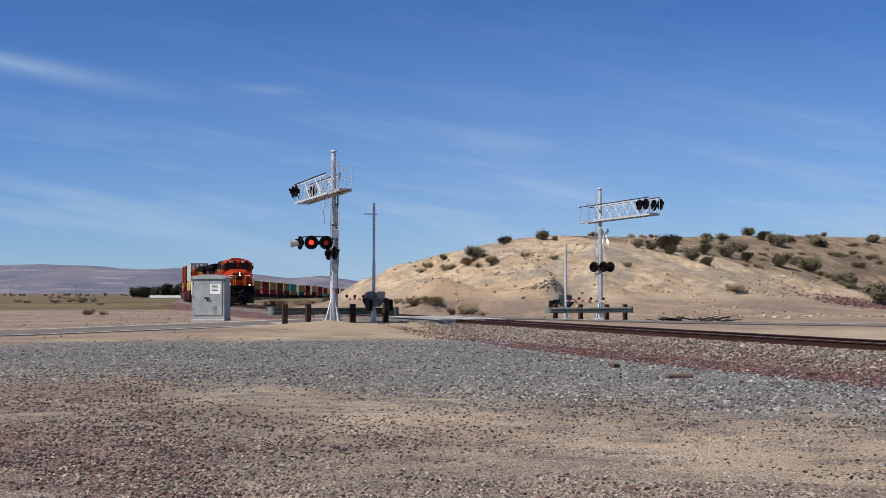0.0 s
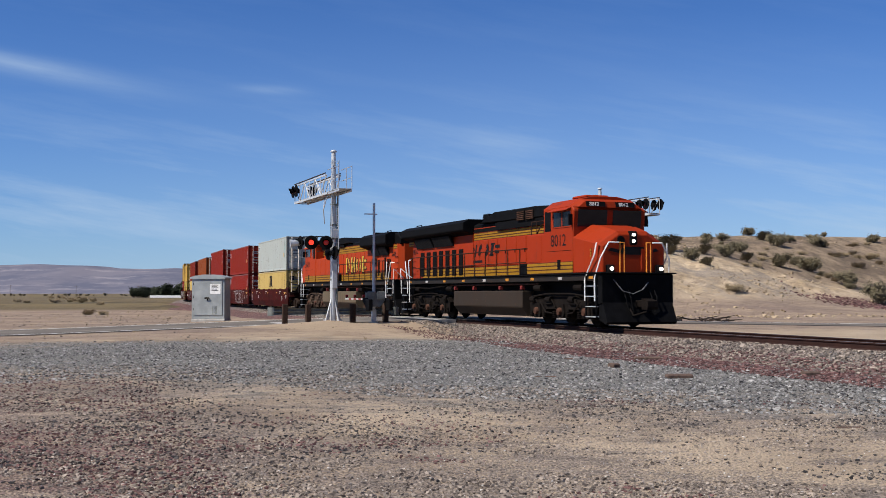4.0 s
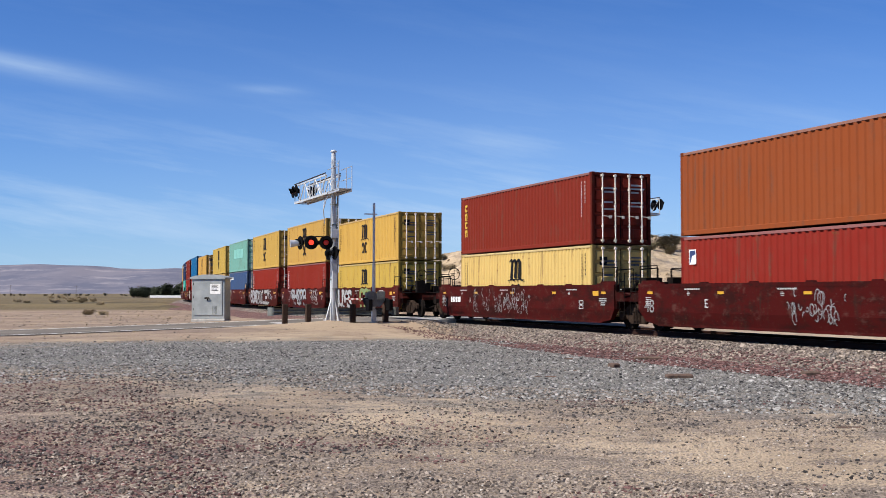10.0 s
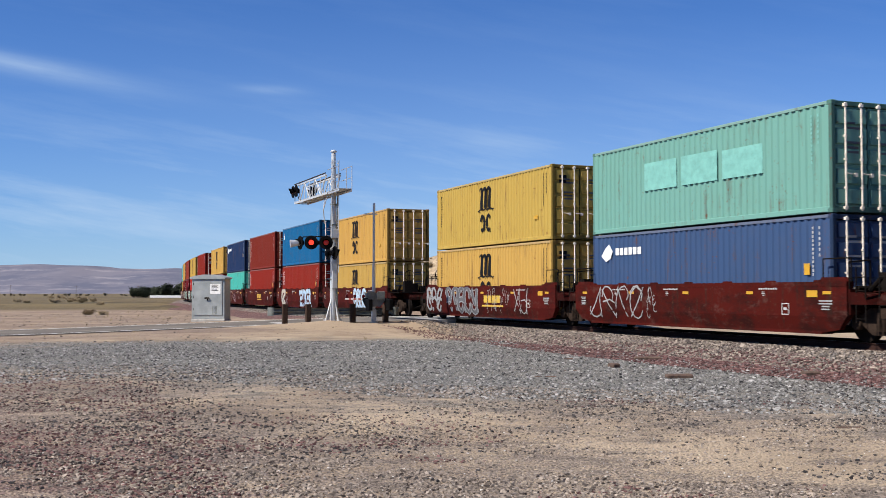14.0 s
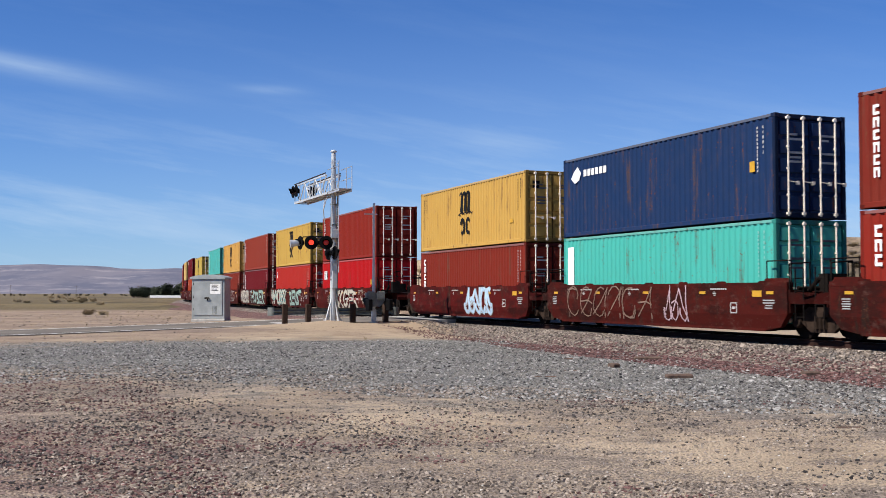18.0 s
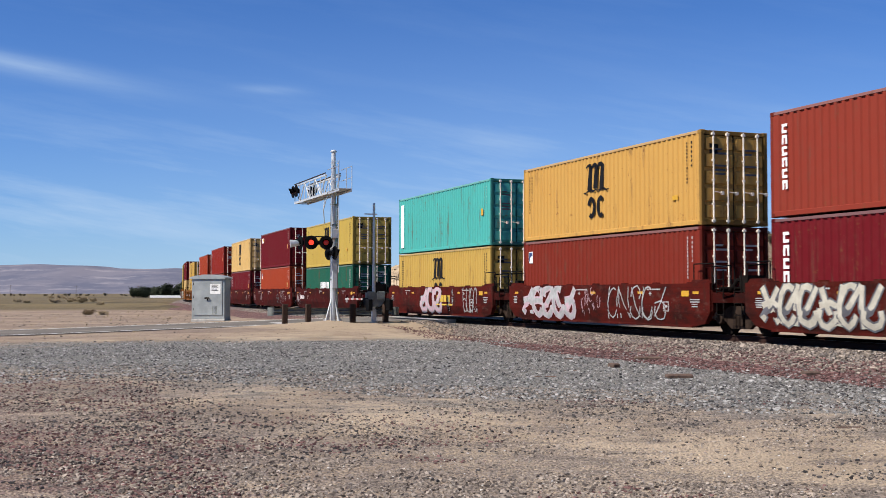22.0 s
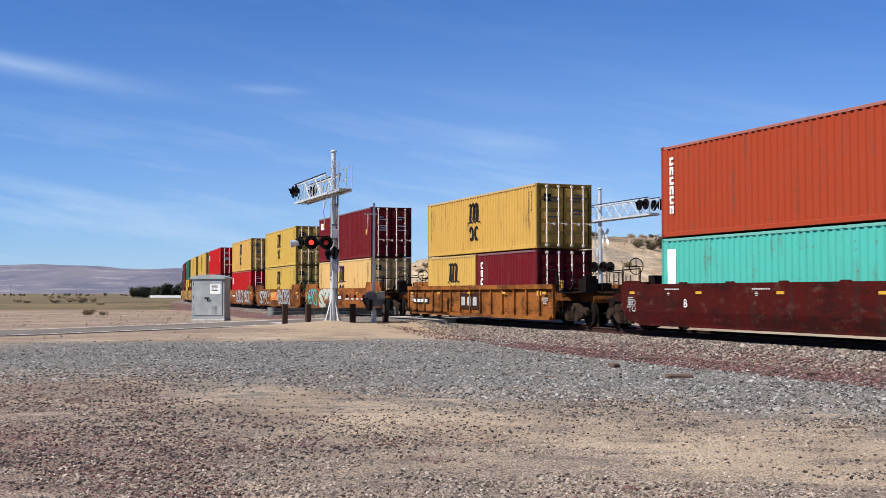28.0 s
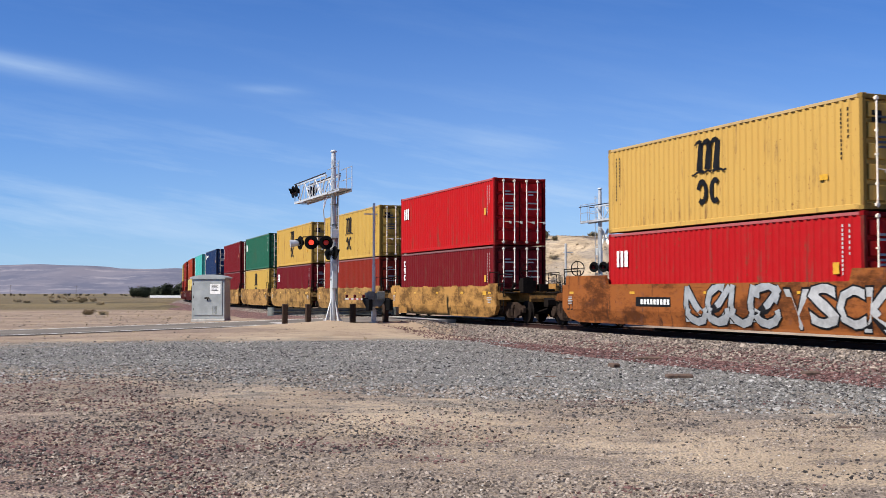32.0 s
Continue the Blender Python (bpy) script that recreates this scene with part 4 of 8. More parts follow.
crossing_gate(pose(*by_road(-5.2, -4.7, road_z(-5.2) - 0.02), 0, 0, ROAD_TURN), 4.6, 5.35, "lowered crossing gate with black counterweights and tall post")
crossing_gate(pose(*by_road(9.3, 4.7, road_z(9.3) - 0.02), 0, 0, ROAD_TURN + 180), 4.6, 4.3, "lowered crossing gate behind the far guardrail")


def guardrail(w0, w1, u, face, label, at=()):
    """A W-beam on wooden posts along the road. face: the side, in u, on which the beam hangs."""
    z = road_z((w0 + w1) / 2)
    t = thing("guardrail", label, "guardrail", "guardrails", m=pose(*by_road((w0 + w1) / 2, u, z - 0.04), 0, 0, ROAD_TURN))
    L = w1 - w0
    prof = [(0.0, 0.42), (0.05, 0.45), (0.08, 0.49), (0.08, 0.53), (0.01, 0.575), (0.08, 0.62), (0.08, 0.66), (0.05, 0.70), (0.0, 0.73)]
    prof = prof + [(y - 0.012, zz) for y, zz in reversed(prof)]
    off = 0.16 * face
    beam = [(off + y * face, zz) for y, zz in prof]
    part("beam", Shape().prism(beam, -L / 2 - 0.1, L / 2 + 0.1, "x").mesh("w_beam", OLD_GALV), t, "galvanised corrugated steel beam")
    for e in (-1, 1):
        n = 10
        pts = []
        for r in (0.22, 0.20):
            pts.append([(e * (L / 2 + 0.1 + r * math.sin(k * math.pi / n)), off + face * 0.05 - face * (0.22 - r * math.cos(k * math.pi / n))) for k in range(n + 1)])
        part("end_wing", Shape().prism(pts[0] + pts[1][::-1], 0.40, 0.76, "z").mesh("end_wing", OLD_GALV), t, "curved buffer end")
    for i, x in enumerate([q - (w0 + w1) / 2 for q in at]):
        post = part("post", once("rail_post", lambda: Shape().soft(-0.11, 0.11, -0.11, 0.11, -0.6, 0.9, 0.015).mesh("rail_post", TREATED_WOOD)), t, "dark wooden post", pose(x, 0, 0, 0, 0, i * 3.0))
        part("spacer", once(("spacer", face), lambda: Shape().soft(-0.07, 0.07, min(0.1 * face, off + 0.02 * face), max(0.1 * face, off + 0.02 * face), 0.42, 0.74).mesh("spacer", TREATED_WOOD)), post)
    return t


guardrail(-9.6, -4.2, -4.25, 1, "galvanised guardrail on dark wooden posts around the mast", (-9.15, -8.1, -6.05, -4.5))
guardrail(8.0, 13.0, 4.05, -1, "galvanised guardrail on short posts beside the far mast", (8.3, 9.9, 11.6, 12.8))


# ---- relay cabinet ----
def relay_cabinet(m):
    t = thing("relay_cabinet", "dented silver metal relay cabinet on a concrete pad", "cabinet", m=m)
    part("body", Shape().soft(-0.92, 0.92, -0.45, 0.45, 0.0, 2.18, 0.02).mesh("cabinet_body", CABINET), t, "brushed aluminium sheet body")
    part("roof", Shape().prism([(-0.98, 2.14), (0.98, 2.14), (1.0, 2.22), (0.7, 2.31), (0.25, 2.37), (-0.25, 2.37), (-0.7, 2.31), (-1.0, 2.22)], -0.55, 0.52).mesh("cabinet_roof", CABINET), t, "overhanging sheet roof")
    door = part("door", Shape().soft(-0.80, 0.80, -0.485, -0.455, 0.2, 2.08, 0.01).mesh("cabinet_door", CABINET), t, "hinged front door")
    part("handle", Shape().tube((0.05, -0.5, 1.12), (0.05, -0.56, 1.12), 0.03).soft(-0.17, 0.08, -0.58, -0.55, 1.08, 1.16).mesh("cabinet_handle", CAST), door, "steel latch handle")
    notice = part("notice", Shape().box(0.12, 0.70, -0.492, -0.487, 1.34, 1.86).mesh("notice", WHITE), door, "white notice with lines of small print")
    for k in range(5):
        part("print_line", once(("print", k % 2), lambda: Shape().box(0.2, 0.58 - 0.08 * (k % 2), -0.4945, -0.4925, 0, 0.03).mesh("print_line", BLACK_MARK)), notice, "", pose(0, 0, 1.79 - 0.07 * k))
    for k in range(4):
        part("vent_slot", once("vent", lambda: Shape().box(-0.015, 0.015, -0.49, -0.486, 0.3, 0.75).mesh("vent_slot", OLD_GALV)), door, "", pose(0.28 + 0.07 * k, 0, -0.05))
    part("padlock", Shape().soft(-0.05, 0.03, -0.53, -0.49, 0.98, 1.06).mesh("padlock", CAST), door)
    for z in (0.45, 1.1, 1.8):
        part("hinge", once("hinge", lambda: Shape().tube((-0.82, -0.48, 0), (-0.82, -0.48, 0.14), 0.018).mesh("hinge", CAST)), t, "", pose(0, 0, z))
    part("pad", Shape().soft(-0.95, 0.95, -0.5, 0.5, -0.5, 0.0, 0.03).mesh("pad", CONCRETE), t, "concrete pad")


def cabinet_metal():
    n = Nodes("dented_aluminium_sheet")
    big = n.noise(1.4, 4)
    col = n.mix(n.ramp(big, 0.35, 0.65), (0.27, 0.285, 0.275), (0.36, 0.375, 0.36))
    col = n.mix(n.math("MULTIPLY", n.ramp(n.noise(6, 5, 0.7), 0.55, 0.7), 0.35), col, (0.26, 0.25, 0.24))
    n.bump(big, 0.5, 0.05)
    return n.done(col, 0.48, 0.3)


CABINET = cabinet_metal()
cab_x, cab_y = -12.45, 60.0
relay_cabinet(pose(cab_x, cab_y, 1.24 - 47.5 / 1975 * 60 + 0.04, 0, 0, -9))


# ---- plants ----
rng = random.Random(7)


def shrub_meshes(seed, leaf, r, h, count, size, sprawl=1.0):
    q = random.Random(seed)
    st, lf = Shape(), Shape()
    tips = []
    for k in range(16):
        a, lean = q.uniform(0, math.tau), q.uniform(0.15, 1.0) * sprawl
        d = Vector((math.cos(a) * lean * r, math.sin(a) * lean * r, h * q.uniform(0.3, 1.0)))
        mid = d * 0.5 + Vector((q.uniform(-0.08, 0.08), q.uniform(-0.08, 0.08), h * 0.06))
        st.tube((0, 0, -0.1), mid, 0.022, 5, 0.015).tube(mid, d, 0.015, 5, 0.005)
        tips += [(mid, d)]
        for j in range(3):
            f = q.uniform(0.4, 0.9)
            b = mid.lerp(d, f)
            e = b + Vector((q.uniform(-1, 1), q.uniform(-1, 1), q.uniform(0.1, 0.9))) * r * 0.35
            st.tube(b, e, 0.008, 4, 0.003)
            tips.append((b, e))
    for k in range(count):
        a, b = q.choice(tips)
        p = a.lerp(b, q.uniform(0.0, 1.08)) + Vector([q.gauss(0, 1) for _ in range(3)]) * r * 0.13
        p.z = max(p.z, 0.03)
        e1 = Vector([q.gauss(0, 1) for _ in range(3)]).normalized() * size * q.uniform(0.6, 1.4)
        e2 = e1.orthogonal().normalized() * size * q.uniform(0.25, 0.5)
        lf.add([p - e1, p + e2, p + e1, p - e2], [(0, 1, 2, 3)])
    sm = raw_mesh("stems", st.v, st.f, TWIG)
    return sm, raw_mesh("foliage", lf.v, lf.f, leaf)


def shrub(name, label, meshes):
    t = thing(name, label, "shrub", "desert shrubs")
    part("branching", meshes[0], t, "thin dry stems", kind="stuff")
    part("foliage", meshes[1], t, kind="stuff")
    return t


GREEN_KINDS = [shrub_meshes(11 + k, CREOSOTE, 1.0, 1.1, 2600, 0.085) for k in range(3)]
DRY_KINDS = [shrub_meshes(31 + k, DRY_SHRUB, 0.95, 0.7, 2200, 0.07, 1.2) for k in range(3)]
MODELS = [shrub("creosote_bush", "olive green creosote bush on the hill slope", g) for g in GREEN_KINDS] + \
         [shrub("dry_shrub", "straw-coloured dry desert shrub", g) for g in DRY_KINDS]
USED = [False] * 6


def plant(kind, x, y, scale):
    i = (0 if kind == "g" else 3) + rng.randrange(3)
    m = pose(x, y, land_at(x, y) - 0.04, 0, 0, rng.uniform(0, 360))
    if USED[i]:
        MODELS[i] = copy_thing(MODELS[i], m)
    USED[i] = True
    MODELS[i].matrix_basis = m @ Matrix.Diagonal((scale, scale, scale * rng.uniform(0.75, 1.1), 1))


def on_slope(px, py):
    """Where the line of sight at this bearing and rise meets the land."""
    bx, bz = (px - 784) / 1975, (518.3 - py) / 1975
    ys = np.arange(45, 170, 0.5)
    gap = 1.24 + bz * ys - land(bx * ys, ys)
    hit = np.argmax(gap < 0.05) if (gap < 0.05).any() else int(np.argmin(gap))
    return bx * ys[hit], ys[hit]


BUSHES = [("g", 785, 456, 0.5), ("g", 842, 456, 1.05), ("d", 828, 467, 0.8), ("d", 791, 472, 0.7), ("d", 847, 470, 0.6), ("d", 870, 456, 0.6), ("d", 871, 467, 0.7), ("g", 893, 428, 0.75),
          ("d", 929, 450, 0.5), ("g", 960, 421, 0.85), ("g", 983, 422, 0.4), ("d", 980, 455, 0.5), ("g", 1130, 434, 0.7), ("g", 1181, 438, 1.3), ("g", 1155, 438, 0.8), ("g", 1186, 447, 0.8),
          ("g", 1223, 456, 0.95), ("g", 1249, 422, 1.0), ("g", 1246, 446, 0.9), ("g", 1252, 465, 0.7), ("g", 1280, 422, 0.9), ("g", 1283, 450, 1.25), ("g", 1308, 442, 1.25), ("g", 1322, 459, 0.8)]
MORE_BUSHES = [
          ("g", 1325, 413, 1.1), ("g", 1350, 421, 1.1), ("g", 1376, 432, 1.4), ("g", 1398, 426, 0.9), ("g", 1382, 469, 1.2), ("g", 1432, 476, 1.5), ("g", 1410, 466, 0.8), ("g", 1441, 424, 1.1),
          ("g", 1449, 432, 1.2), ("g", 1460, 414, 0.6), ("g", 1500, 503, 1.5), ("g", 1548, 426, 1.2), ("d", 1545, 453, 0.8), ("g", 1557, 534, 1.7), ("d", 1300, 512, 0.9), ("d", 828, 549, 1.0),
          ("d", 768, 546, 0.8), ("d", 853, 554, 0.5), ("d", 1110, 467, 0.5), ("d", 797, 551, 0.45), ("d", 728, 538, 0.8), ("d", 705, 534, 0.5), ("d", 745, 478, 0.5), ("d", 758, 470, 0.6),
          ("d", 1350, 448, 0.7), ("d", 1480, 450, 0.8), ("d", 1420, 446, 0.7), ("d", 1520, 470, 0.8), ("d", 1340, 470, 0.6), ("d", 1465, 488, 0.7)]
for kind, px, py, k in BUSHES + MORE_BUSHES:
    bx, by = on_slope(px, py + 4)
    plant(kind, bx, by, k)
for k in range(60):
    hill_x, hill_y = rng.uniform(18, 66), rng.uniform(114, 152)
    plant("d" if rng.random() < 0.7 else "g", hill_x, hill_y, rng.uniform(0.35, 0.8))
for x, y, k in ((-29.5, 93, 0.6), (-28.6, 94, 0.5), (-66, 190, 1.1), (-62, 192, 1.0), (-72, 193, 0.7), (-46, 150, 0.6), (-80, 210, 0.8),
                (-185, 540, 1.9), (-190, 541, 1.4), (-178, 545, 1.2), (-150, 470, 1.2), (-163, 480, 1.0), (-70, 210, 1.0), (-67, 214, 0.8), (-17.5, 118, 1.0), (-15, 121, 1.1), (-19, 126, 1.0), (-13, 128, 0.9), (-22.5, 121, 0.9)):
    plant("d", x, y, k)


for k in range(34):
    far_x = -470 + 250 * k / 33 + rng.uniform(-9, 9)
    plant("g", far_x, 1150 + rng.uniform(-120, 60), rng.uniform(0.9, 2.3))


def grove_tree(seed):
    q = random.Random(seed)
    tr, lf = Shape(), Shape()
    tr.tube((0, 0, -0.3), (0, 0, 2.0), 0.18, 7, 0.1)
    ends = []
    for k in range(9):
        a = q.uniform(0, math.tau)
        p0 = Vector((0, 0, q.uniform(0.8, 2.0)))
        p1 = p0 + Vector((math.cos(a) * q.uniform(0.6, 1.9), math.sin(a) * q.uniform(0.6, 1.9), q.uniform(0.6, 2.4)))
        tr.tube(p0, p1, 0.08, 5, 0.03)
        ends.append((p0, p1))
    for k in range(1300):
        a, b = q.choice(ends)
        p = a.lerp(b, q.uniform(0.3, 1.1)) + Vector([q.gauss(0, 1) for _ in range(3)]) * 0.5
        e1 = Vector([q.gauss(0, 1) for _ in range(3)]).normalized() * q.uniform(0.22, 0.42)
        e2 = e1.orthogonal().normalized() * 0.22
        lf.add([p - e1, p + e2, p + e1, p - e2], [(0, 1, 2, 3)])
    return raw_mesh("trunk", tr.v, tr.f, BARK), raw_mesh("crown", lf.v, lf.f, GROVE)


TREES = []
for k in range(3):
    a, b = grove_tree(50 + k)
    t = thing("grove_tree", "dark green low tree in a distant grove", "tree", "distant grove")
    part("trunk", a, t)
    part("crown", b, t)
    TREES.append(t)
seen = [False] * 3
for k in range(30):
    x = -166 + 29 * k / 29 + rng.uniform(-0.6, 0.6)
    y = 598 + rng.uniform(-5, 8)
    i = k % 3
    m = pose(x, y, land_at(x, y), 0, 0, rng.uniform(0, 360))
    if seen[i]:
        TREES[i] = copy_thing(TREES[i], m)
    seen[i] = True
    c = rng.uniform(0.9, 1.25) * (1.0 + 0.4 * (k / 29))
    TREES[i].matrix_basis = m @ Matrix.Diagonal((c * 1.1, c * 1.1, c, 1))

wall = thing("low_white_wall", "long low white wall in front of the grove", "wall", m=pose(-156, 575, land_at(-156, 575), 0, 0, 2))
for k in range(4):
    part("wall_panel", once("wall_panel", lambda: Shape().soft(0, 4.05, -0.1, 0.1, 0, 1.25, 0.05).mesh("wall_panel", WHITE)), wall, "", pose(5 + k * 4.1, 0, 0))

pole_model = None
for k in range(9):
    x, y = -330 + 34 * k, 640 + 18 * k
    m = pose(x, y, land_at(x, y), 0, 0, 10)
    if pole_model is None:
        pole_model = thing("utility_pole", "distant wooden utility pole on the plain", "utility pole", "distant utility poles", m=m)
        part("pole", Shape().tube((0, 0, -0.5), (0, 0, 7.5), 0.14, 7, 0.1).mesh("pole", BARK), pole_model)
        part("crossarm", Shape().box(-1.1, 1.1, -0.06, 0.06, 6.8, 6.95).mesh("crossarm", BARK), pole_model)
    else:
        copy_thing(pole_model, m)

# ---- debris on the ground ----
SCRAPS = [(1200, 669, 0.55, 0.10, 5), (1298, 640, 0.5, 0.12, 20), (1145, 637, 0.7, 0.10, 0), (1432, 665, 0.35, 0.12, 10), (965, 667, 0.45, 0.03, 3), (1500, 757, 0.35, 0.03, -5), (1487, 720, 0.25, 0.02, 0),
          (1005, 636, 0.25, 0.05, 12), (1085, 650, 0.2, 0.12, 30), (135, 710, 0.3, 0.05, 0), (1010, 656, 0.35, 0.03, -8)]
for px, py, L, h, a in SCRAPS:
    bx, bz = (px - 784) / 1975, (518.3 - py) / 1975
    ys = np.arange(9, 45, 0.1)
    gap = 1.24 + bz * ys - land(bx * ys, ys)
    y = ys[int(np.argmax(gap < 0))]
    x = bx * y
    thing("wood_scrap", "weathered dark brown wood scrap lying on gravel", "debris", "ground debris", m=pose(x, y, land_at(x, y) - 0.01, 3, 0, a),
          me=Shape().soft(-L / 2, L / 2, -h, h, 0, h * 0.9, 0.02).mesh("wood_scrap", OLD_WOOD))
# twigs in near-black wood, standing in for a dark shadow streak here
branch = Shape()
q = random.Random(3)
for k in range(34):
    a = Vector((q.uniform(-2.6, 2.0), q.uniform(-0.4, 0.4), q.uniform(0.0, 0.15)))
    branch.tube(a, a + Vector((q.uniform(-1.4, 1.4), q.uniform(-0.3, 0.3), q.uniform(0.0, 0.25))), 0.05, 5, 0.018)
bx, by, bz = by_road(18.5, 4.9)
thing("dead_branches", "pile of near-black branches standing in for a shadow streak", "debris", m=pose(bx, by, land_at(bx, by), 0, 0, 0), me=raw_mesh("dead_branches", branch.v, branch.f, DARK_WOOD))

# ---- the train: x forward, y to the left, z up from the rail tops; the camera sees the right side ----
COLOURS = {
    "yellow": (0.505, 0.322, 0.078), "cream": (0.57, 0.413, 0.147), "red": (0.225, 0.021, 0.013), "brown": (0.19, 0.023, 0.014), "rust": (0.25, 0.058, 0.018),
    "bright": (0.40, 0.008, 0.011), "maroon": (0.135, 0.008, 0.013), "orange": (0.32, 0.047, 0.019), "teal": (0.165, 0.355, 0.29), "aqua": (0.07, 0.41, 0.355),
    "navy": (0.013, 0.034, 0.10), "slate": (0.045, 0.09, 0.19), "blue": (0.008, 0.12, 0.29), "green": (0.018, 0.115, 0.068), "white": (0.43, 0.45, 0.445), "brick": (0.23, 0.038, 0.021), "coral": (0.36, 0.026, 0.018)}
WORDS = {"yellow": "yellow", "cream": "pale cream-yellow", "red": "brick red", "brown": "brown-red", "rust": "rusty orange-brown", "bright": "bright red", "maroon": "dark maroon",
         "orange": "orange-red", "teal": "faded teal green", "aqua": "bright aqua", "navy": "navy blue", "slate": "dull blue", "blue": "bright blue", "green": "dark green", "white": "pale grey-white", "brick": "dull brick-red", "coral": "light red"}
LOW, HIGH = 2.591, 2.896


def side_panel(L, H):
    """One corrugated side sheet with its plain end strips, seen from -y."""
    s = Shape()
    hx, hy, pitch = L / 2, 1.219, 0.278
    n = int((L - 0.5) / pitch)
    x0 = -n * pitch / 2
    v = []
    for k in range(n + 1):
        a = x0 + k * pitch
        for dx, dy in ((0, 0.008), (0.085, 0.008), (0.125, 0.046), (0.238, 0.046)):
            if k == n and dx > 0.1:
                continue
            v += [(a + dx, -(hy - dy), 0.16), (a + dx, -(hy - dy), H - 0.10)]
    v = [(-hx + 0.1, -hy + 0.008, 0.16), (-hx + 0.1, -hy + 0.008, H - 0.10)] + v + [(hx - 0.1, -hy + 0.008, 0.16), (hx - 0.1, -hy + 0.008, H - 0.10)]
    return s.add(v, [(2 * i, 2 * i + 2, 2 * i + 3, 2 * i + 1) for i in range(len(v) // 2 - 1)]).mesh("side_panel", CONTAINER)


def roof_panel(L, H):
    s = Shape()
    hx, hy = L / 2, 1.16
    n = int(L / 0.55)
    prof = [(-hx + 0.05, H - 0.05)]
    for k in range(n):
        a = -hx + 0.1 + k * (L - 0.2) / n
        prof += [(a, H - 0.045), (a + 0.04, H - 0.02), (a + 0.38, H - 0.02), (a + 0.42, H - 0.045)]
    prof += [(hx - 0.05, H - 0.05)]
    v = [(x, -hy, z) for x, z in prof] + [(x, hy, z) for x, z in prof]
    m = len(prof)
    return s.add(v, [(i, i + 1, m + i + 1, m + i) for i in range(m - 1)]).mesh("roof", CONTAINER)


def shell_parts(t, colour, c, L, H):
    hx, hy = L / 2, 1.219
    label = f"{WORDS[colour]} corrugated side panel"
    for m in (None, pose(0, 0, 0, 0, 0, 180)):
        part("side_panel", once(("panel", L, H), lambda: side_panel(L, H)), t, label, m, c)
        part("bottom_rail", once(("brail", L), lambda: Shape().soft(-hx + 0.08, hx - 0.08, -hy, -hy + 0.07, 0.02, 0.165, 0.012).mesh("bottom_rail", CONTAINER)), t, "", m, c)
        part("top_rail", once(("trail", L, H), lambda: Shape().soft(-hx + 0.08, hx - 0.08, -hy, -hy + 0.06, H - 0.10, H - 0.015, 0.008).mesh("top_rail", CONTAINER)), t, "", m, tuple(v * 0.72 + 0.07 for v in c))
    part("roof", once(("roof", L, H), lambda: roof_panel(L, H)), t, "", None, c)
    part("floor", once(("cfloor", L), lambda: Shape().box(-hx + 0.06, hx - 0.06, -hy + 0.07, hy - 0.07, 0.05, 0.15).mesh("floor", CONTAINER)), t, "", None, c)
    part("front_wall", once(("fwall", L, H), lambda: Shape().soft(-hx + 0.03, -hx + 0.08, -hy + 0.1, hy - 0.1, 0.1, H - 0.1, 0.01).mesh("front_wall", CONTAINER)), t, "", None, c)
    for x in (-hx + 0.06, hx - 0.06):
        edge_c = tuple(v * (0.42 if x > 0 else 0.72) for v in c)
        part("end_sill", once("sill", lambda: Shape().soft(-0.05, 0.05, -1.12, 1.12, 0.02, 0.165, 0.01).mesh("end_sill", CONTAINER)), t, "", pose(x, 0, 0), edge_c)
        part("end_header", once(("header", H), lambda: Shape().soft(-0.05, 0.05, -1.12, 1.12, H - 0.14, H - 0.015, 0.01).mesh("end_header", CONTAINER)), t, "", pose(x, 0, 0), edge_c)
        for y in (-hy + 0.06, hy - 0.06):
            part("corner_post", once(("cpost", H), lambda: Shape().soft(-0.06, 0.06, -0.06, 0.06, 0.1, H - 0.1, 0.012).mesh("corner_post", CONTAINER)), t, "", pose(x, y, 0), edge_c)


def door_leaf(H):
    s = Shape()
    s.soft(0, 0.025, 0.012, 1.085, 0.17, H - 0.15, 0.008)
    return s.mesh("door_leaf", CONTAINER)


def panel_height(H):
    return (H - 0.32 - 0.10 - 0.40) / 5


def door_panel(H):
    hh = panel_height(H)
    return Shape().prism([(0.02, 0), (0.088, 0.03), (0.088, hh - 0.03), (0.02, hh)], 0.07, 1.03, "y").mesh("pressed_panel", CONTAINER)


def lock_rod(H):
    s = Shape().tube((0.135, 0, 0.06), (0.135, 0, H - 0.06), 0.024, 8)
    for z in (0.1, H - 0.16):
        s.box(0.085, 0.16, -0.05, 0.05, z, z + 0.07)
    for z in (0.62, 1.35, 1.95):
        s.box(0.09, 0.155, -0.035, 0.035, z, z + 0.05)
    return s.tube((0.15, 0.0, 1.02), (0.15, 0.34, 0.98), 0.014, 6).box(0.095, 0.165, 0.28, 0.36, 0.93, 1.03).mesh("lock_rod", ROD)


def casting():
    return Shape().soft(-0.09, 0.09, -0.082, 0.082, -0.06, 0.06, 0.012).mesh("corner_casting", CONTAINER)


def bars(s, x, z, n, w, h, step, vertical=True, y=0.0, wobble=None):
    """Small print as plain bars."""
    for k in range(n):
        ww = w * (wobble.uniform(0.55, 1.0) if wobble else 1.0)
        if vertical:
            s.box(x - ww / 2, x + ww / 2, y - 0.004, y, z - k * step - h, z - k * step)
        else:
            s.box(x + k * step, x + k * step + w, y - 0.004, y, z - h, z)
    return s


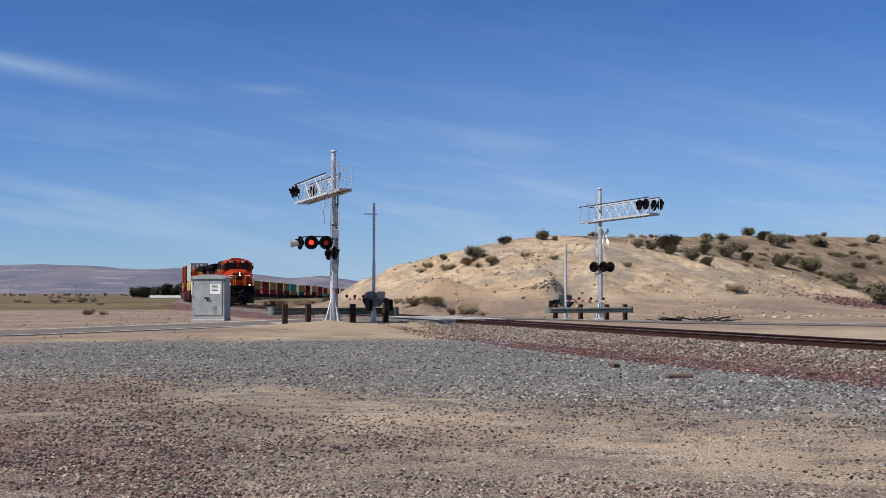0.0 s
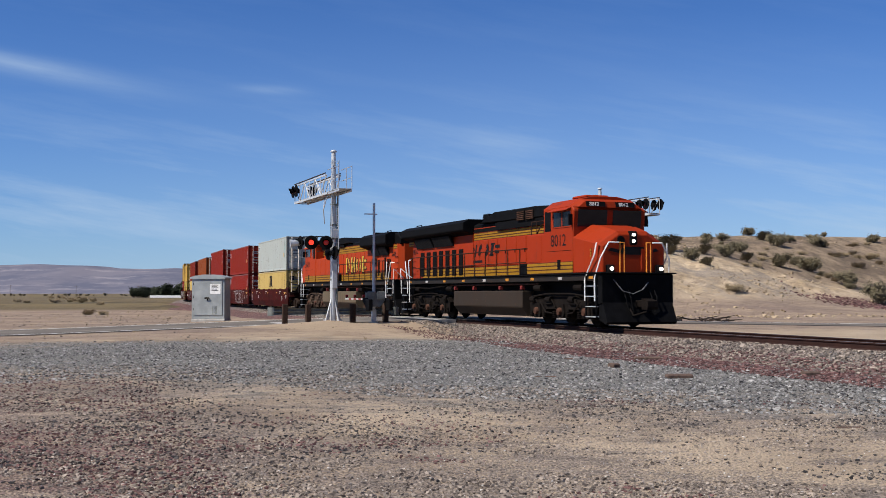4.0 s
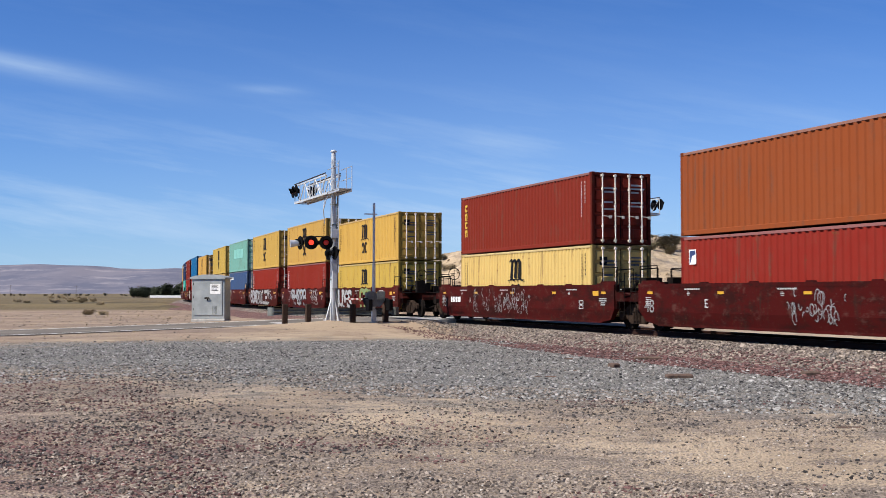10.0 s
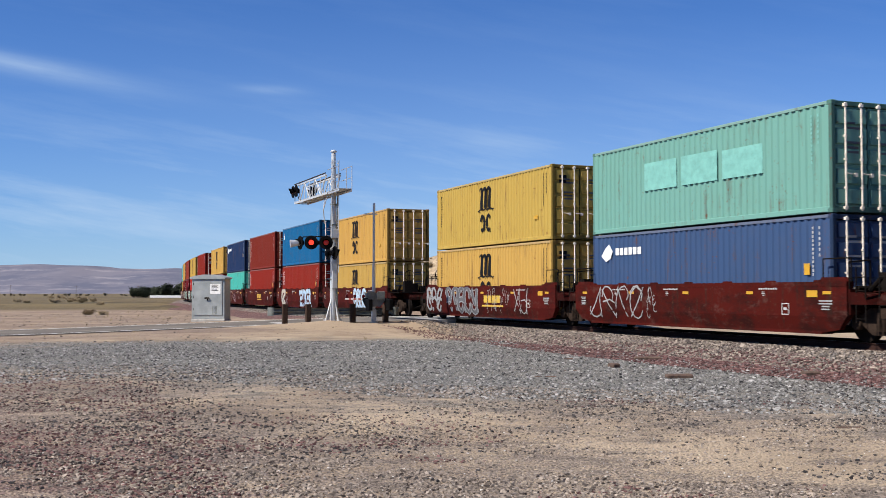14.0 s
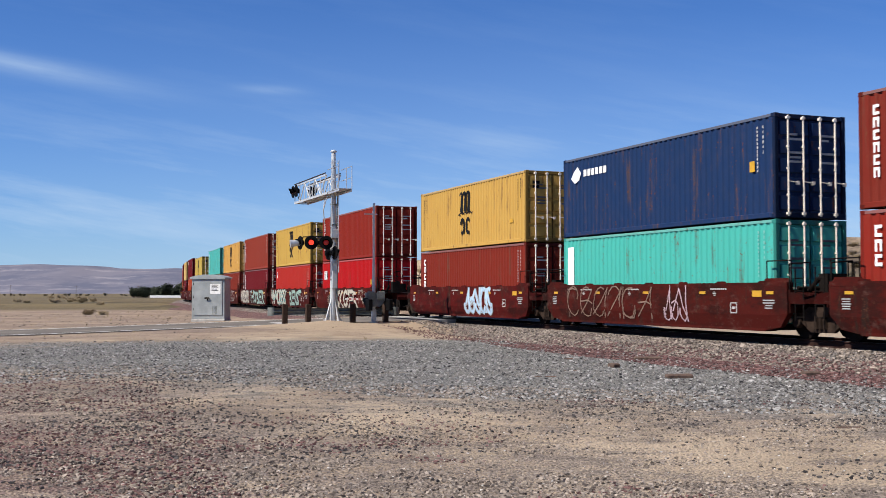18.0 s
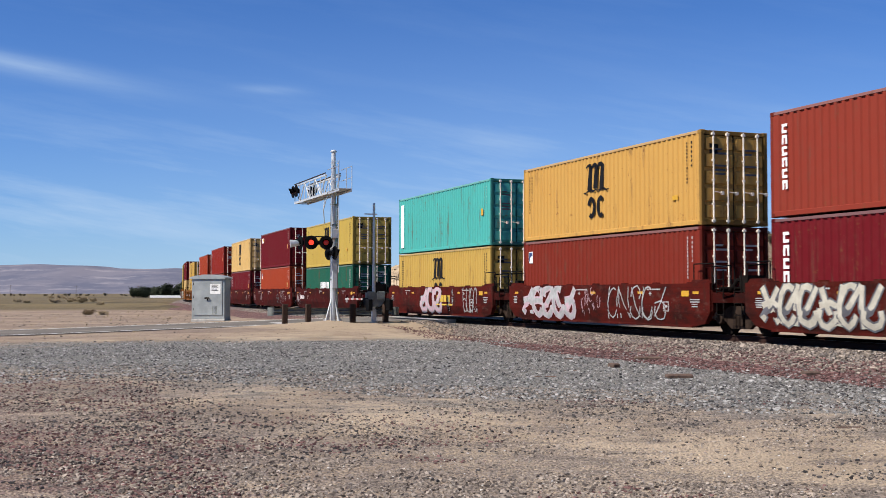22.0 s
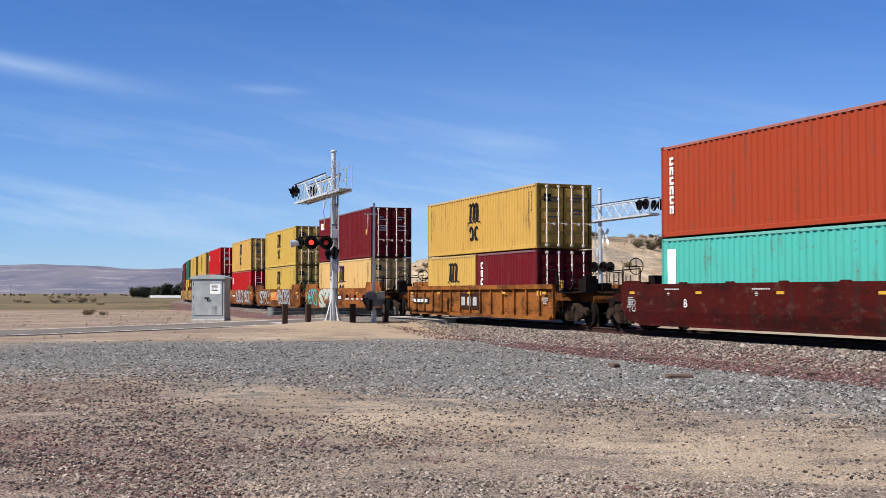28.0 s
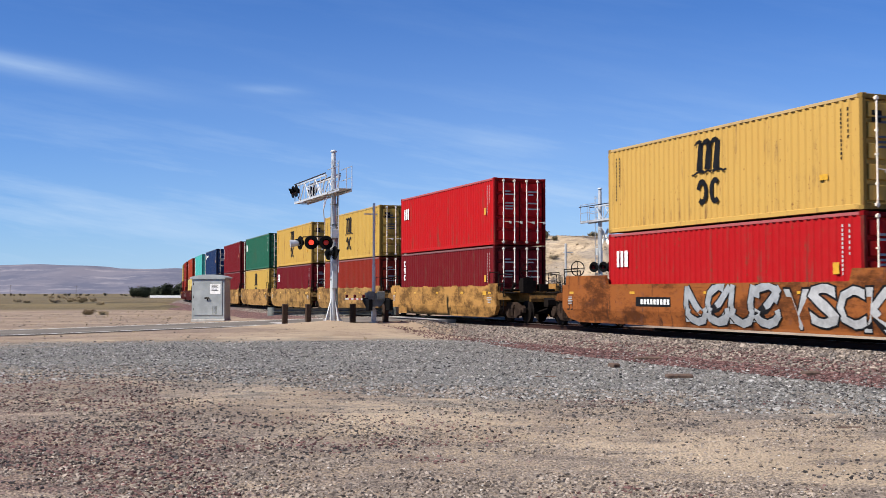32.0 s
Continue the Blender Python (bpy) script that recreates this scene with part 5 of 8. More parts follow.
def ribbon(s, pts, w0, w1, y, thick=0.005):
    """A band of paint along a line, its width going from w0 to w1."""
    n = len(pts)
    edge = []
    for i, (px, pz) in enumerate(pts):
        ax, az = pts[max(i - 1, 0)]
        bx, bz = pts[min(i + 1, n - 1)]
        d = math.hypot(bx - ax, bz - az) or 1
        w = (w0 + (w1 - w0) * i / (n - 1)) / 2
        edge.append(((px - (bz - az) / d * w, pz + (bx - ax) / d * w), (px + (bz - az) / d * w, pz - (bx - ax) / d * w)))
    v = [(q[0], y - thick, q[1]) for e in edge for q in e]
    return s.add(v, [(2 * i, 2 * i + 1, 2 * i + 3, 2 * i + 2) for i in range(n - 1)])


def arc(cx, cz, rx, rz, a0, a1, n=10):
    return [(cx + rx * math.cos(math.radians(a0 + (a1 - a0) * i / n)), cz + rz * math.sin(math.radians(a0 + (a1 - a0) * i / n))) for i in range(n + 1)]


def big_mark(H):
    """The black trade mark: three swelling uprights under arches on a wavy line, two open rings below."""
    s, y = Shape(), -1.2195
    k = (H - 0.75) / 2.15
    top = H - 0.36

    def at(pts):
        return [(q * k, top - r * k) for q, r in pts]

    def band(pts, w0, w1):
        ribbon(s, at(pts), w0 * k, w1 * k, y)

    for x, low in ((-0.40, 0.90), (0.02, 0.88), (0.44, 0.90)):
        band([(x + 0.07, 0.06), (x + 0.04, 0.3), (x, 0.65), (x - 0.03, low)], 0.23, 0.31)
    for x in (-0.36, 0.06):
        band([(x + 0.03, 0.30)] + [(p, q) for p, q in ((x + 0.09, 0.14), (x + 0.2, 0.05), (x + 0.34, 0.04), (x + 0.43, 0.12))], 0.07, 0.21)
    band([(-0.66, 0.11), (-0.55, 0.04), (-0.42, 0.02), (-0.3, 0.08)], 0.06, 0.15)
    band([(-0.82, 1.0), (-0.7, 1.01), (-0.5, 0.93), (-0.3, 0.92), (-0.16, 0.98)], 0.05, 0.10)
    band([(0.22, 0.98), (0.4, 0.92), (0.6, 0.93), (0.78, 0.99), (0.92, 0.96)], 0.10, 0.05)
    band([(-0.14, 0.98), (0.02, 0.92), (0.18, 0.98)], 0.07, 0.07)
    band(arc(-0.30, 1.55, 0.20, 0.31, 195, 490, 14), 0.17, 0.17)
    band(arc(0.36, 1.55, 0.20, 0.31, 50, 310, 14), 0.17, 0.17)
    return s.mesh("trade_mark", BLACK_MARK)


def side_print(H, mat, front, rear, seed):
    q = random.Random(seed)
    s, y = Shape(), -1.2195
    if front:
        bars(s, 5.35, H - 0.3, 12, 0.055, 0.07, 0.11, True, y, q)
        bars(s, 5.6, H - 0.3, 6, 0.06, 0.08, 0.14, True, y, q)
    if rear:
        bars(s, -5.55, H - 0.35, 13, 0.06, 0.08, 0.115, True, y, q)
        bars(s, -5.35, H - 0.35, 9, 0.06, 0.08, 0.115, True, y, q)
    return s.mesh("side_print", mat)


def name_column(H, n, size, mat):
    s, y = Shape(), -1.2195
    for k in range(n):
        z = H - 0.38 - k * size * 1.22
        for x0, x1, z0, z1 in ((0, 0.32, 0, 1), (0.32, 1, 0, 0.3), (0.68, 1, 0.3, 1) if k % 2 else (0.32, 1, 0.7, 1)):
            s.box(-5.6 + x0 * size * 0.8, -5.6 + x1 * size * 0.8, y - 0.005, y, z - z1 * size, z - z0 * size)
    return s.mesh("name_column", mat)


def patch(x0, x1, z0, z1, mat, key):
    return once(("patch", x0, x1, z0, z1, key), lambda: Shape().box(x0, x1, -1.2245, -1.2195, z0, z1).mesh("decal", mat))


def door_marks(H, mat, seed):
    q = random.Random(seed)
    s = Shape()
    for z in (H - 0.42, H - 0.55, H - 0.68, H - 1.05, H - 1.18, H - 1.30):
        if q.random() < 0.8:
            w = q.uniform(0.25, 0.6)
            s.box(0.097, 0.1, 0.28 + 0.1, 0.28 + 0.1 + w, z - 0.06, z)
    return s.mesh("door_print", mat)


TRAIN = []          # every moving thing with its place along the train, height and bogie spacing


def container(colour, H, mark, s, z, L=12.192, gap=None):
    t = thing("shipping_container", f"{WORDS[colour]} corrugated steel shipping container, " + ("stacked on another container" if z > 1 else "sitting low in a well wagon"), "shipping container", "train load")
    c = tuple(v * 0.80 for v in COLOURS[colour])
    q = random.Random(int(s * 10) + int(z * 100))
    c = tuple(min(1, v * q.uniform(0.93, 1.07)) for v in c)
    shell_parts(t, colour, c, L, H)
    hx = L / 2
    ends = [1] if L > 7 or (gap or 0) > 0 else []
    for e in (1,):
        for y, side_ in ((-1.10, 1), (0.0, 1)):
            leaf = part("door", once(("leaf", H), lambda: door_leaf(H)), t, f"{WORDS[colour]} door leaf with pressed panels", pose(hx - 0.1, y, 0), c)
            for k in range(5):
                part("pressed_panel", once(("panel", H), lambda: door_panel(H)), leaf, "", pose(0, 0, 0.22 + k * (panel_height(H) + 0.10)), c)
            for yy in (0.3, 0.82):
                part("locking_rod", once(("rod", H), lambda: lock_rod(H)), leaf, "galvanised locking rod", pose(0, yy, 0))
            part("door_seal", once(("seal", H), lambda: Shape().box(-0.03, 0.03, -0.012, 0.012, 0.165, H - 0.145).mesh("door_seal", BLACK)), leaf, "black rubber seal", pose(0, 0.0 if y < -1 else 0.0, 0))
            if L > 7:
                light = colour not in ("yellow", "cream", "white", "teal", "aqua")
                part("door_print", once(("dprint", H, light, y), lambda: door_marks(H, PRINT if light else SLATE_MARK, int(H * 100) + int(y * 10))), leaf, kind="stuff")
    for x in (-hx + 0.088, hx - 0.088):
        for y in (-1.14, 1.14):
            for zz in (0.06, H - 0.06):
                part("corner_casting", once("casting", casting), t, "", pose(x, y, zz), tuple(v * 0.5 for v in c))
    if mark == "m":
        part("trade_mark", once(("mark", H), lambda: big_mark(H)), t, "large black trade mark", pose(-0.3 if L > 7 else 0.3, 0, 0), kind="stuff")
        if L > 7:
            part("side_print", once(("sp", H), lambda: side_print(H, BLACK_MARK, True, True, 3)), t, "columns of small black print", kind="stuff")
            part("door_mark", once(("dm", H), lambda: Shape().box(hx + 0.001, hx + 0.004, -0.92, -0.6, H - 0.55, H - 0.42).box(hx + 0.001, hx + 0.004, -0.92, -0.62, H - 0.72, H - 0.6).mesh("door_mark", BLACK_MARK)), t)
            if H == HIGH:
                part("warning_sticker", patch(4.55, 4.85, 0.85, 1.0, YELLOW_MARK, "y"), t, "orange-yellow sticker")
    elif mark:
        kind, n = mark[0], int(mark[1])
        if kind == "T":
            part("name_column", once(("col", n, "w", H), lambda: name_column(H, n, 0.25 if n > 4 else 0.29, WHITE)), t, "upright column of white letter shapes", pose((12.192 - L) / 2, 0, 0), kind="stuff")
        elif kind == "G":
            part("name_column", once(("col", n, "y", H), lambda: name_column(H, n, 0.31, GOLD_MARK)), t, "upright column of yellow letter shapes", kind="stuff")
        elif kind == "C":
            part("name_mark", once(("cai", H), lambda: Shape().box(-5.55, -5.4, -1.2245, -1.2195, H - 1.15, H - 0.6).box(-5.3, -5.15, -1.2245, -1.2195, H - 1.15, H - 0.6).box(-5.05, -4.85, -1.2245, -1.2195, H - 1.15, H - 0.6).mesh("name_mark", WHITE)), t, "white letter shapes", kind="stuff")
        elif kind == "S":
            part("decal", patch(-5.65, -5.3, H - 0.85, H - 0.4, WHITE, "w"), t, "small white square decal")
            part("decal", once(("corner", H), lambda: Shape().prism([(-5.62, H - 0.43), (-5.33, H - 0.43), (-5.33, H - 0.55), (-5.5, H - 0.6), (-5.56, H - 0.78), (-5.62, H - 0.82)], -1.2285, -1.2245).mesh("decal", NAVY_MARK)), t, "navy swoosh on the white decal")
        elif kind == "B":
            part("decal", patch(-5.6, -4.75, H - 0.75, H - 0.35, WHITE, "w"), t, "white and yellow maker's panel")
            part("decal", once(("bk", H), lambda: Shape().box(-5.2, -4.78, -1.228, -1.2245, H - 0.62, H - 0.38).mesh("decal", GOLD_MARK)), t)
        elif kind == "L":
            part("name_mark", once(("capital", H), lambda: bars(Shape(), -1.9, H - 1.0, 7, 0.22, 0.45, 0.33, False, -1.2195).mesh("name_mark", WHITE)), t, "row of white letter shapes", kind="stuff")
        elif kind == "D":
            part("name_mark", once(("cronos", H), lambda: bars(Shape().prism([(-5.5, H - 0.75), (-5.2, H - 0.95), (-4.9, H - 0.85), (-4.75, H - 0.6), (-5.0, H - 0.35), (-5.25, H - 0.5)], -1.2245, -1.2195), -4.55, H - 0.5, 6, 0.2, 0.24, 0.28, False, -1.2195).mesh("name_mark", WHITE)), t, "white emblem and letter shapes", kind="stuff")
        elif kind == "W":
            for x in (-2.7, -0.6, 1.5):
                part("faded_panel", patch(x, x + 1.85, H - 1.62, H - 0.72 - 0.06 * (x > 0), GHOST, "g"), t, "paler ghost of a painted-out name")
        elif kind == "K":
            part("name_panel", once(("grey_col", H), lambda: Shape().box(-5.75, -5.3, -1.2245, -1.2195, 0.3, H - 0.35).mesh("name_panel", WHITE)), t, "white upright name panel")
        light = colour not in ("white", "teal", "aqua")
        if L > 7:
            part("side_print", once(("spw", H, light), lambda: side_print(H, PRINT if light else GHOST, True, False, 5)), t, "columns of small white print", kind="stuff")
        if n % 2:
            part("warning_sticker", patch(5.0, 5.22, H - 1.55, H - 1.25, YELLOW_MARK, "y"), t, "yellow sticker")
    TRAIN.append((t, s, z, 6.0))
    return t


GHOST = plain("pale_teal_patch", (0.17, 0.40, 0.345), 0.6, 0.0, 0.15, 4)


# ---- well wagons ----
def truck_parts(parent, x, last=True):
    """A two-axle freight truck at x."""
    tr = part("truck", once("bolster", lambda: Shape().soft(-0.22, 0.22, -0.95, 0.95, 0.42, 0.72, 0.03).tube((0, 0, 0.7), (0, 0, 0.9), 0.2, 12).mesh("truck_bolster", CAST)), parent, "cast steel truck", pose(x, 0, 0))

    def frame_side():
        o = [(-1.12, 0.62), (-1.02, 0.72), (-0.72, 0.72), (-0.5, 0.86), (0.5, 0.86), (0.72, 0.72), (1.02, 0.72), (1.12, 0.62), (1.12, 0.42), (0.72, 0.42), (0.42, 0.2), (-0.42, 0.2), (-0.72, 0.42), (-1.12, 0.42)]
        s = Shape().prism(o, -0.06, 0.06)
        for sx in (-1, 1):
            s.turned([(0.13, -0.16), (0.15, -0.14), (0.15, 0.0)], (sx * 0.89, 0, 0.46), "y", 12)
        for k in (-0.16, 0, 0.16):
            s.tube((k, -0.09, 0.3), (k, -0.09, 0.62), 0.06, 8)
        return s.box(-0.3, 0.3, -0.12, 0.0, 0.62, 0.74).mesh("side_frame", WAGON_TRUCK)

    for sy in (-1, 1):
        part("side_frame", once("side_frame", frame_side), tr, "dusty cast side frame", pose(0, sy * 1.0, 0, 0, 0, 0 if sy < 0 else 180))
    for dx in (-0.89, 0.89):
        part("wheelset", once("wheelset", lambda: Shape().turned([(0.05, -0.9), (0.08, -0.9), (0.08, -0.82), (0.455, -0.81), (0.46, -0.72), (0.485, -0.70), (0.485, -0.68), (0.09, -0.67), (0.09, 0.67), (0.485, 0.68), (0.485, 0.70), (0.46, 0.72), (0.455, 0.81), (0.08, 0.82), (0.08, 0.9), (0.05, 0.9)], (0, 0, 0.46), "y", 20).mesh("wheelset", CAST)), tr, "", pose(dx, 0, 0))


def well_side(a, kind):
    """The side of a well: upright plate above a crease, the lower plate leaning in, a top chord with lugs."""
    s = Shape()
    out = -1.47 if kind == "rib" else -1.505
    lean = 0.0 if kind == "rib" else 0.085
    stations = [(-a, 0.68), (-a + 0.35, 0.32), (-a + 1.0, 0.22), (a - 1.0, 0.22), (a - 0.35, 0.32), (a, 0.68)]
    v = []
    for x, low in stations:
        mid = max(0.64, low + 0.02)
        v += [(x, out, 1.41), (x, out, mid), (x, out + lean * (mid - low) / 0.42, low), (x, -1.30, low), (x, -1.30, 1.41)]
    f = [(5 * j + i, 5 * j + 5 + i, 5 * j + 5 + (i + 1) % 5, 5 * j + (i + 1) % 5) for j in range(len(stations) - 1) for i in range(5)]
    s.add(v, f + [(0, 1, 2, 3, 4), (25, 26, 27, 28, 29)])
    s.box(-a, a, -1.51, -1.29, 1.40, 1.52)
    s.box(-a + 1.0, a - 1.0, -1.43, -1.05, 0.19, 0.29)
    if kind == "rib":
        k = int(2 * a / 1.15)
        for i in range(k + 1):
            x = -a + 0.05 + i * (2 * a - 0.1) / k
            s.box(x - 0.05, x + 0.05, -1.55, -1.46, 0.3, 1.42)
        s.box(-a, a, -1.58, -1.28, 1.38, 1.56)
        s.box(-a + 0.3, a - 0.3, -1.56, -1.3, 0.2, 0.34)
    elif kind == "high":
        for e in (-1, 1):
            lo, hi = sorted((e * (a - 0.25), e * (a - 3.1)))
            s.prism([(lo, 1.52), (hi, 1.52), (hi - 0.12 * (e < 0), 1.84), (lo + 0.12 * (e > 0), 1.84)], -1.49, -1.36)
    else:
        for k in range(7):
            x = -a + 1.1 + k * (2 * a - 2.2) / 6
            s.prism([(x - 0.16, 1.52), (x + 0.16, 1.52), (x + 0.12, 1.565), (x - 0.12, 1.565)], -1.46, -1.33)
        for e in (-1, 1):
            x = e * (a - 0.55)
            s.prism([(x - 0.5, 1.52), (x + 0.5, 1.52), (x + 0.4, 1.63), (x - 0.4, 1.63)], -1.46, -1.33)
    return s.mesh("well_side", WAGON)


def end_deck(long):
    """The raised end of a well: bulkhead, sloped deck and cross-beams. It starts at x = 0."""
    s = Shape()
    e = 1.75 if long else 0.75
    s.prism([(-0.35, 0.5), (-0.35, 1.18), (0.0, 1.3), (e - 0.1, 1.22), (e, 1.0), (e, 0.86), (0.3, 0.86)], -0.75, 0.75)
    s.box(-0.3, 0.12, -1.46, 1.46, 1.0, 1.32)
    s.box(-0.1, 0.1, -1.44, 1.44, 0.7, 1.05)
    for sy in (-1, 1):
        lo, hi = sorted((sy * 1.46, sy * 0.7))
        s.prism([(0.1, 0.95), (0.1, 1.25), (0.55, 1.2), (0.7, 0.95)], lo, hi)
    return s.mesh("end_deck", WAGON)


def end_gear(long):
    """Handrails, ladder and brake gear above the end deck."""
    s = Shape()
    e = 1.7 if long else 0.7
    for sy in (-1, 1):
        s.pipe([(0.05, sy * 1.42, 1.3), (0.05, sy * 1.42, 2.0), (0.05, sy * 0.75, 2.05), (0.05, sy * 0.75, 1.3)], 0.02)
        s.pipe([(0.3, sy * 1.44, 0.5), (0.3, sy * 1.44, 1.9)], 0.018).pipe([(0.62, sy * 1.44, 0.5), (0.62, sy * 1.44, 1.9)], 0.018)
        for k in range(4):
            s.tube((0.3, sy * 1.44, 0.6 + 0.34 * k), (0.62, sy * 1.44, 0.6 + 0.34 * k), 0.015, 5)
        s.pipe([(-0.9, sy * 1.40, 1.55), (-0.9, sy * 1.40, 2.1), (0.1, sy * 1.40, 2.1), (0.1, sy * 1.40, 1.5)], 0.018)
    s.box(0.1, 0.45, -0.5, 0.15, 1.25, 1.75).box(0.15, 0.5, 0.3, 0.7, 1.22, 1.6)
    s.tube((0.2, -0.9, 1.3), (0.6, -0.9, 1.62), 0.06, 8).tube((0.1, -1.2, 1.36), (0.1, 1.2, 1.36), 0.05, 8)
    if long:
        s.box(0.2, 1.7, -1.35, 1.35, 1.22, 1.26).box(1.3, 1.6, -1.0, -0.55, 1.26, 1.85)
    return s.mesh("end_gear", CAST)


def coupler():
    return Shape().soft(0, 0.75, -0.12, 0.12, 0.72, 0.98, 0.03).prism([(0.6, 0.66), (0.95, 0.66), (1.0, 0.75), (1.0, 0.95), (0.6, 1.04)], -0.2, 0.22).pipe([(0.1, -0.5, 0.9), (0.5, -0.45, 0.45), (0.95, -0.2, 0.6)], 0.03).mesh("coupler", CAST)


def brake_wheel():
    s = Shape()
    for k in range(16):
        a, b = k * math.tau / 16, (k + 1) * math.tau / 16
        s.tube((0, 0.28 * math.cos(a), 0.28 * math.sin(a)), (0, 0.28 * math.cos(b), 0.28 * math.sin(b)), 0.018, 5)
    for k in range(4):
        a = k * math.tau / 4
        s.tube((0, 0, 0), (0, 0.28 * math.cos(a), 0.28 * math.sin(a)), 0.012, 5)
    return s.tube((-0.3, 0, 0), (0.05, 0, 0), 0.03, 6).mesh("brake_wheel", CAST)


def strokes(rows, width, y, mat, name):
    """Broad brush strokes on the wagon's side; rows of (x, z) lines."""
    v, f = [], []
    for line in rows:
        for (x0, z0), (x1, z1) in zip(line, line[1:]):
            d = math.hypot(x1 - x0, z1 - z0) or 1
            nx, nz = -(z1 - z0) / d * width, (x1 - x0) / d * width
            ex, ez = (x1 - x0) / d * width * 0.7, (z1 - z0) / d * width * 0.7
            o = len(v)
            v += [(p, y + 0.085 * max(0.0, 0.64 - r) / 0.42, r) for p, r in ((x0 - ex + nx, z0 - ez + nz), (x0 - ex - nx, z0 - ez - nz), (x1 + ex - nx, z1 + ez - nz), (x1 + ex + nx, z1 + ez + nz))]
            f.append((o, o + 1, o + 2, o + 3))
            y -= 0.00004
    return raw_mesh(name, v, f, mat)


def scrawl(parent, x0, x1, z0, z1, fill, line, seed, n=5):
    """Spray-painted tag: bundles of fat leaning strokes with an outline, which spell nothing."""
    q = random.Random(seed)
    w, h = (x1 - x0) / n, z1 - z0
    lines = []
    for k in range(n):
        cx = x0 + (k + 0.5) * w
        lean = q.uniform(-0.18, 0.22)
        forms = [[(-0.36, 0.04), (-0.40, 0.5), (-0.34, 0.96)], [(0.36, 0.05), (0.32, 0.55), (0.40, 0.95)], arc(-0.02, 0.72, 0.36, 0.24, 190, -40, 6), arc(0.02, 0.28, 0.38, 0.24, 150, 390, 6),
                 [(-0.36, 0.9), (0.0, 0.45), (0.38, 0.08)], [(-0.4, 0.12), (0.05, 0.5), (0.42, 0.92)], [(-0.36, 0.5), (0.1, 0.56), (0.4, 0.46)], arc(0.0, 0.5, 0.40, 0.44, 60, 330, 9)]
        for i in q.sample(range(8), 3):
            lines.append([(cx + (p + lean * (r - 0.5)) * w * 1.12, z0 + h * min(1.0, max(0.0, r + q.uniform(-0.03, 0.03)))) for p, r in forms[i]])
    fat = min(w, h) * 0.24
    layers = ([(fat + 0.11, line, -1.5160)] if line and fill else []) + [(fat if fill else 0.05, fill or line, -1.5180)]
    for wide, mat, y in layers:
        sh = Shape()
        for i, row in enumerate(lines):
            ribbon(sh, row, wide, wide * 0.8, y - 0.0002 * i)
        v = [(p, yy + hug(r), min(1.5, max(0.24, r))) for p, yy, r in sh.v]
        part("graffiti_fill" if mat is fill else "graffiti_outline", raw_mesh("graffiti_strokes", v, sh.f, mat), parent, "spray-painted fat strokes" if mat is fill else "spray-painted outline", kind="stuff")


def hug(z):
    """How far the wagon's lower plate leans in at height z."""
    return 0.085 * max(0.0, 0.64 - z) / 0.42


def tag_word(parent, text, x0, x1, z0, z1, fill, line, seed, slant=0.0, fat=0.030, rim=0.034):
    """A spray-painted word in fat outlined letters that jostle one another."""
    q = random.Random(seed)
    wide_forms = {"M": [(0.0, 0.0), (0.1, 1.0), (0.5, 0.3), (0.9, 1.0), (1.0, 0.0)], "W": [(0.0, 1.0), (0.2, 0.0), (0.5, 0.75), (0.8, 0.0), (1.0, 1.0)]}
    layers = [(rim + fat, line, -1.5165)] if line else []
    if fill:
        layers.append((fat, fill, -1.5195))
    cells = len(text)
    step = (x1 - x0) / cells
    jig = [(q.uniform(-0.05, 0.05), q.uniform(0.9, 1.06), q.uniform(1.05, 1.22), q.uniform(-0.12, 0.12)) for _ in text]
    for spread, mat, y in layers:
        v, f = [], []
        for i, ch in enumerate(text):
            lift, tall, wide, tilt = jig[i]
            if ch in wide_forms:
                sh = Shape()
                line_pts = [(x0 + (i + 0.08 + 0.84 * p) * step, z0 + (z1 - z0) * r) for p, r in wide_forms[ch]]
                for j, seg in enumerate(zip(line_pts, line_pts[1:])):
                    ribbon(sh, seg, 0.20 + 1.8 * spread, 0.20 + 1.8 * spread, -0.0001 * j, 0.0)
                o = len(v)
                v += [(p, y - 0.0006 * i + dy + hug(r), min(1.5, max(0.24, r))) for p, dy, r in sh.v]
                f += [tuple(o + k for k in face) for face in sh.f]
                continue
            cu = bpy.data.curves.new("tag", "FONT")
            cu.body, cu.size, cu.offset, cu.resolution_u = ch, 1.0, spread, 2
            tmp = bpy.data.objects.new("tag", cu)
            me = bpy.data.meshes.new_from_object(tmp)
            bpy.data.objects.remove(tmp)
            raw = [tuple(w.co) for w in me.vertices]
            if not raw:
                continue
            lo, hi = min(w[0] for w in raw) + spread, max(w[0] for w in raw) - spread
            bot, top = min(w[1] for w in raw) + spread, max(w[1] for w in raw) - spread
            sx, sz = step * wide * 0.86 / max(hi - lo, 0.25), (z1 - z0) * tall / max(top - bot, 0.3)
            o = len(v)
            for w in raw:
                u, h = (w[0] - (lo + hi) / 2) * sx, (w[1] - bot) * sz
                z = min(1.5, max(0.24, z0 + lift * (z1 - z0) + h))
                v.append((x0 + (i + 0.5) * step + u + (tilt + slant) * (h - (z1 - z0) / 2), y - 0.0002 * i + hug(z), z))
            f += [tuple(o + k for k in p.vertices) for p in me.polygons]
            bpy.data.meshes.remove(me)
        part("graffiti_fill" if mat is fill else "graffiti_outline", raw_mesh("graffiti_word", v, f, mat), parent, "spray-painted fat letters" if mat is fill else "spray-painted letter outline", kind="stuff")


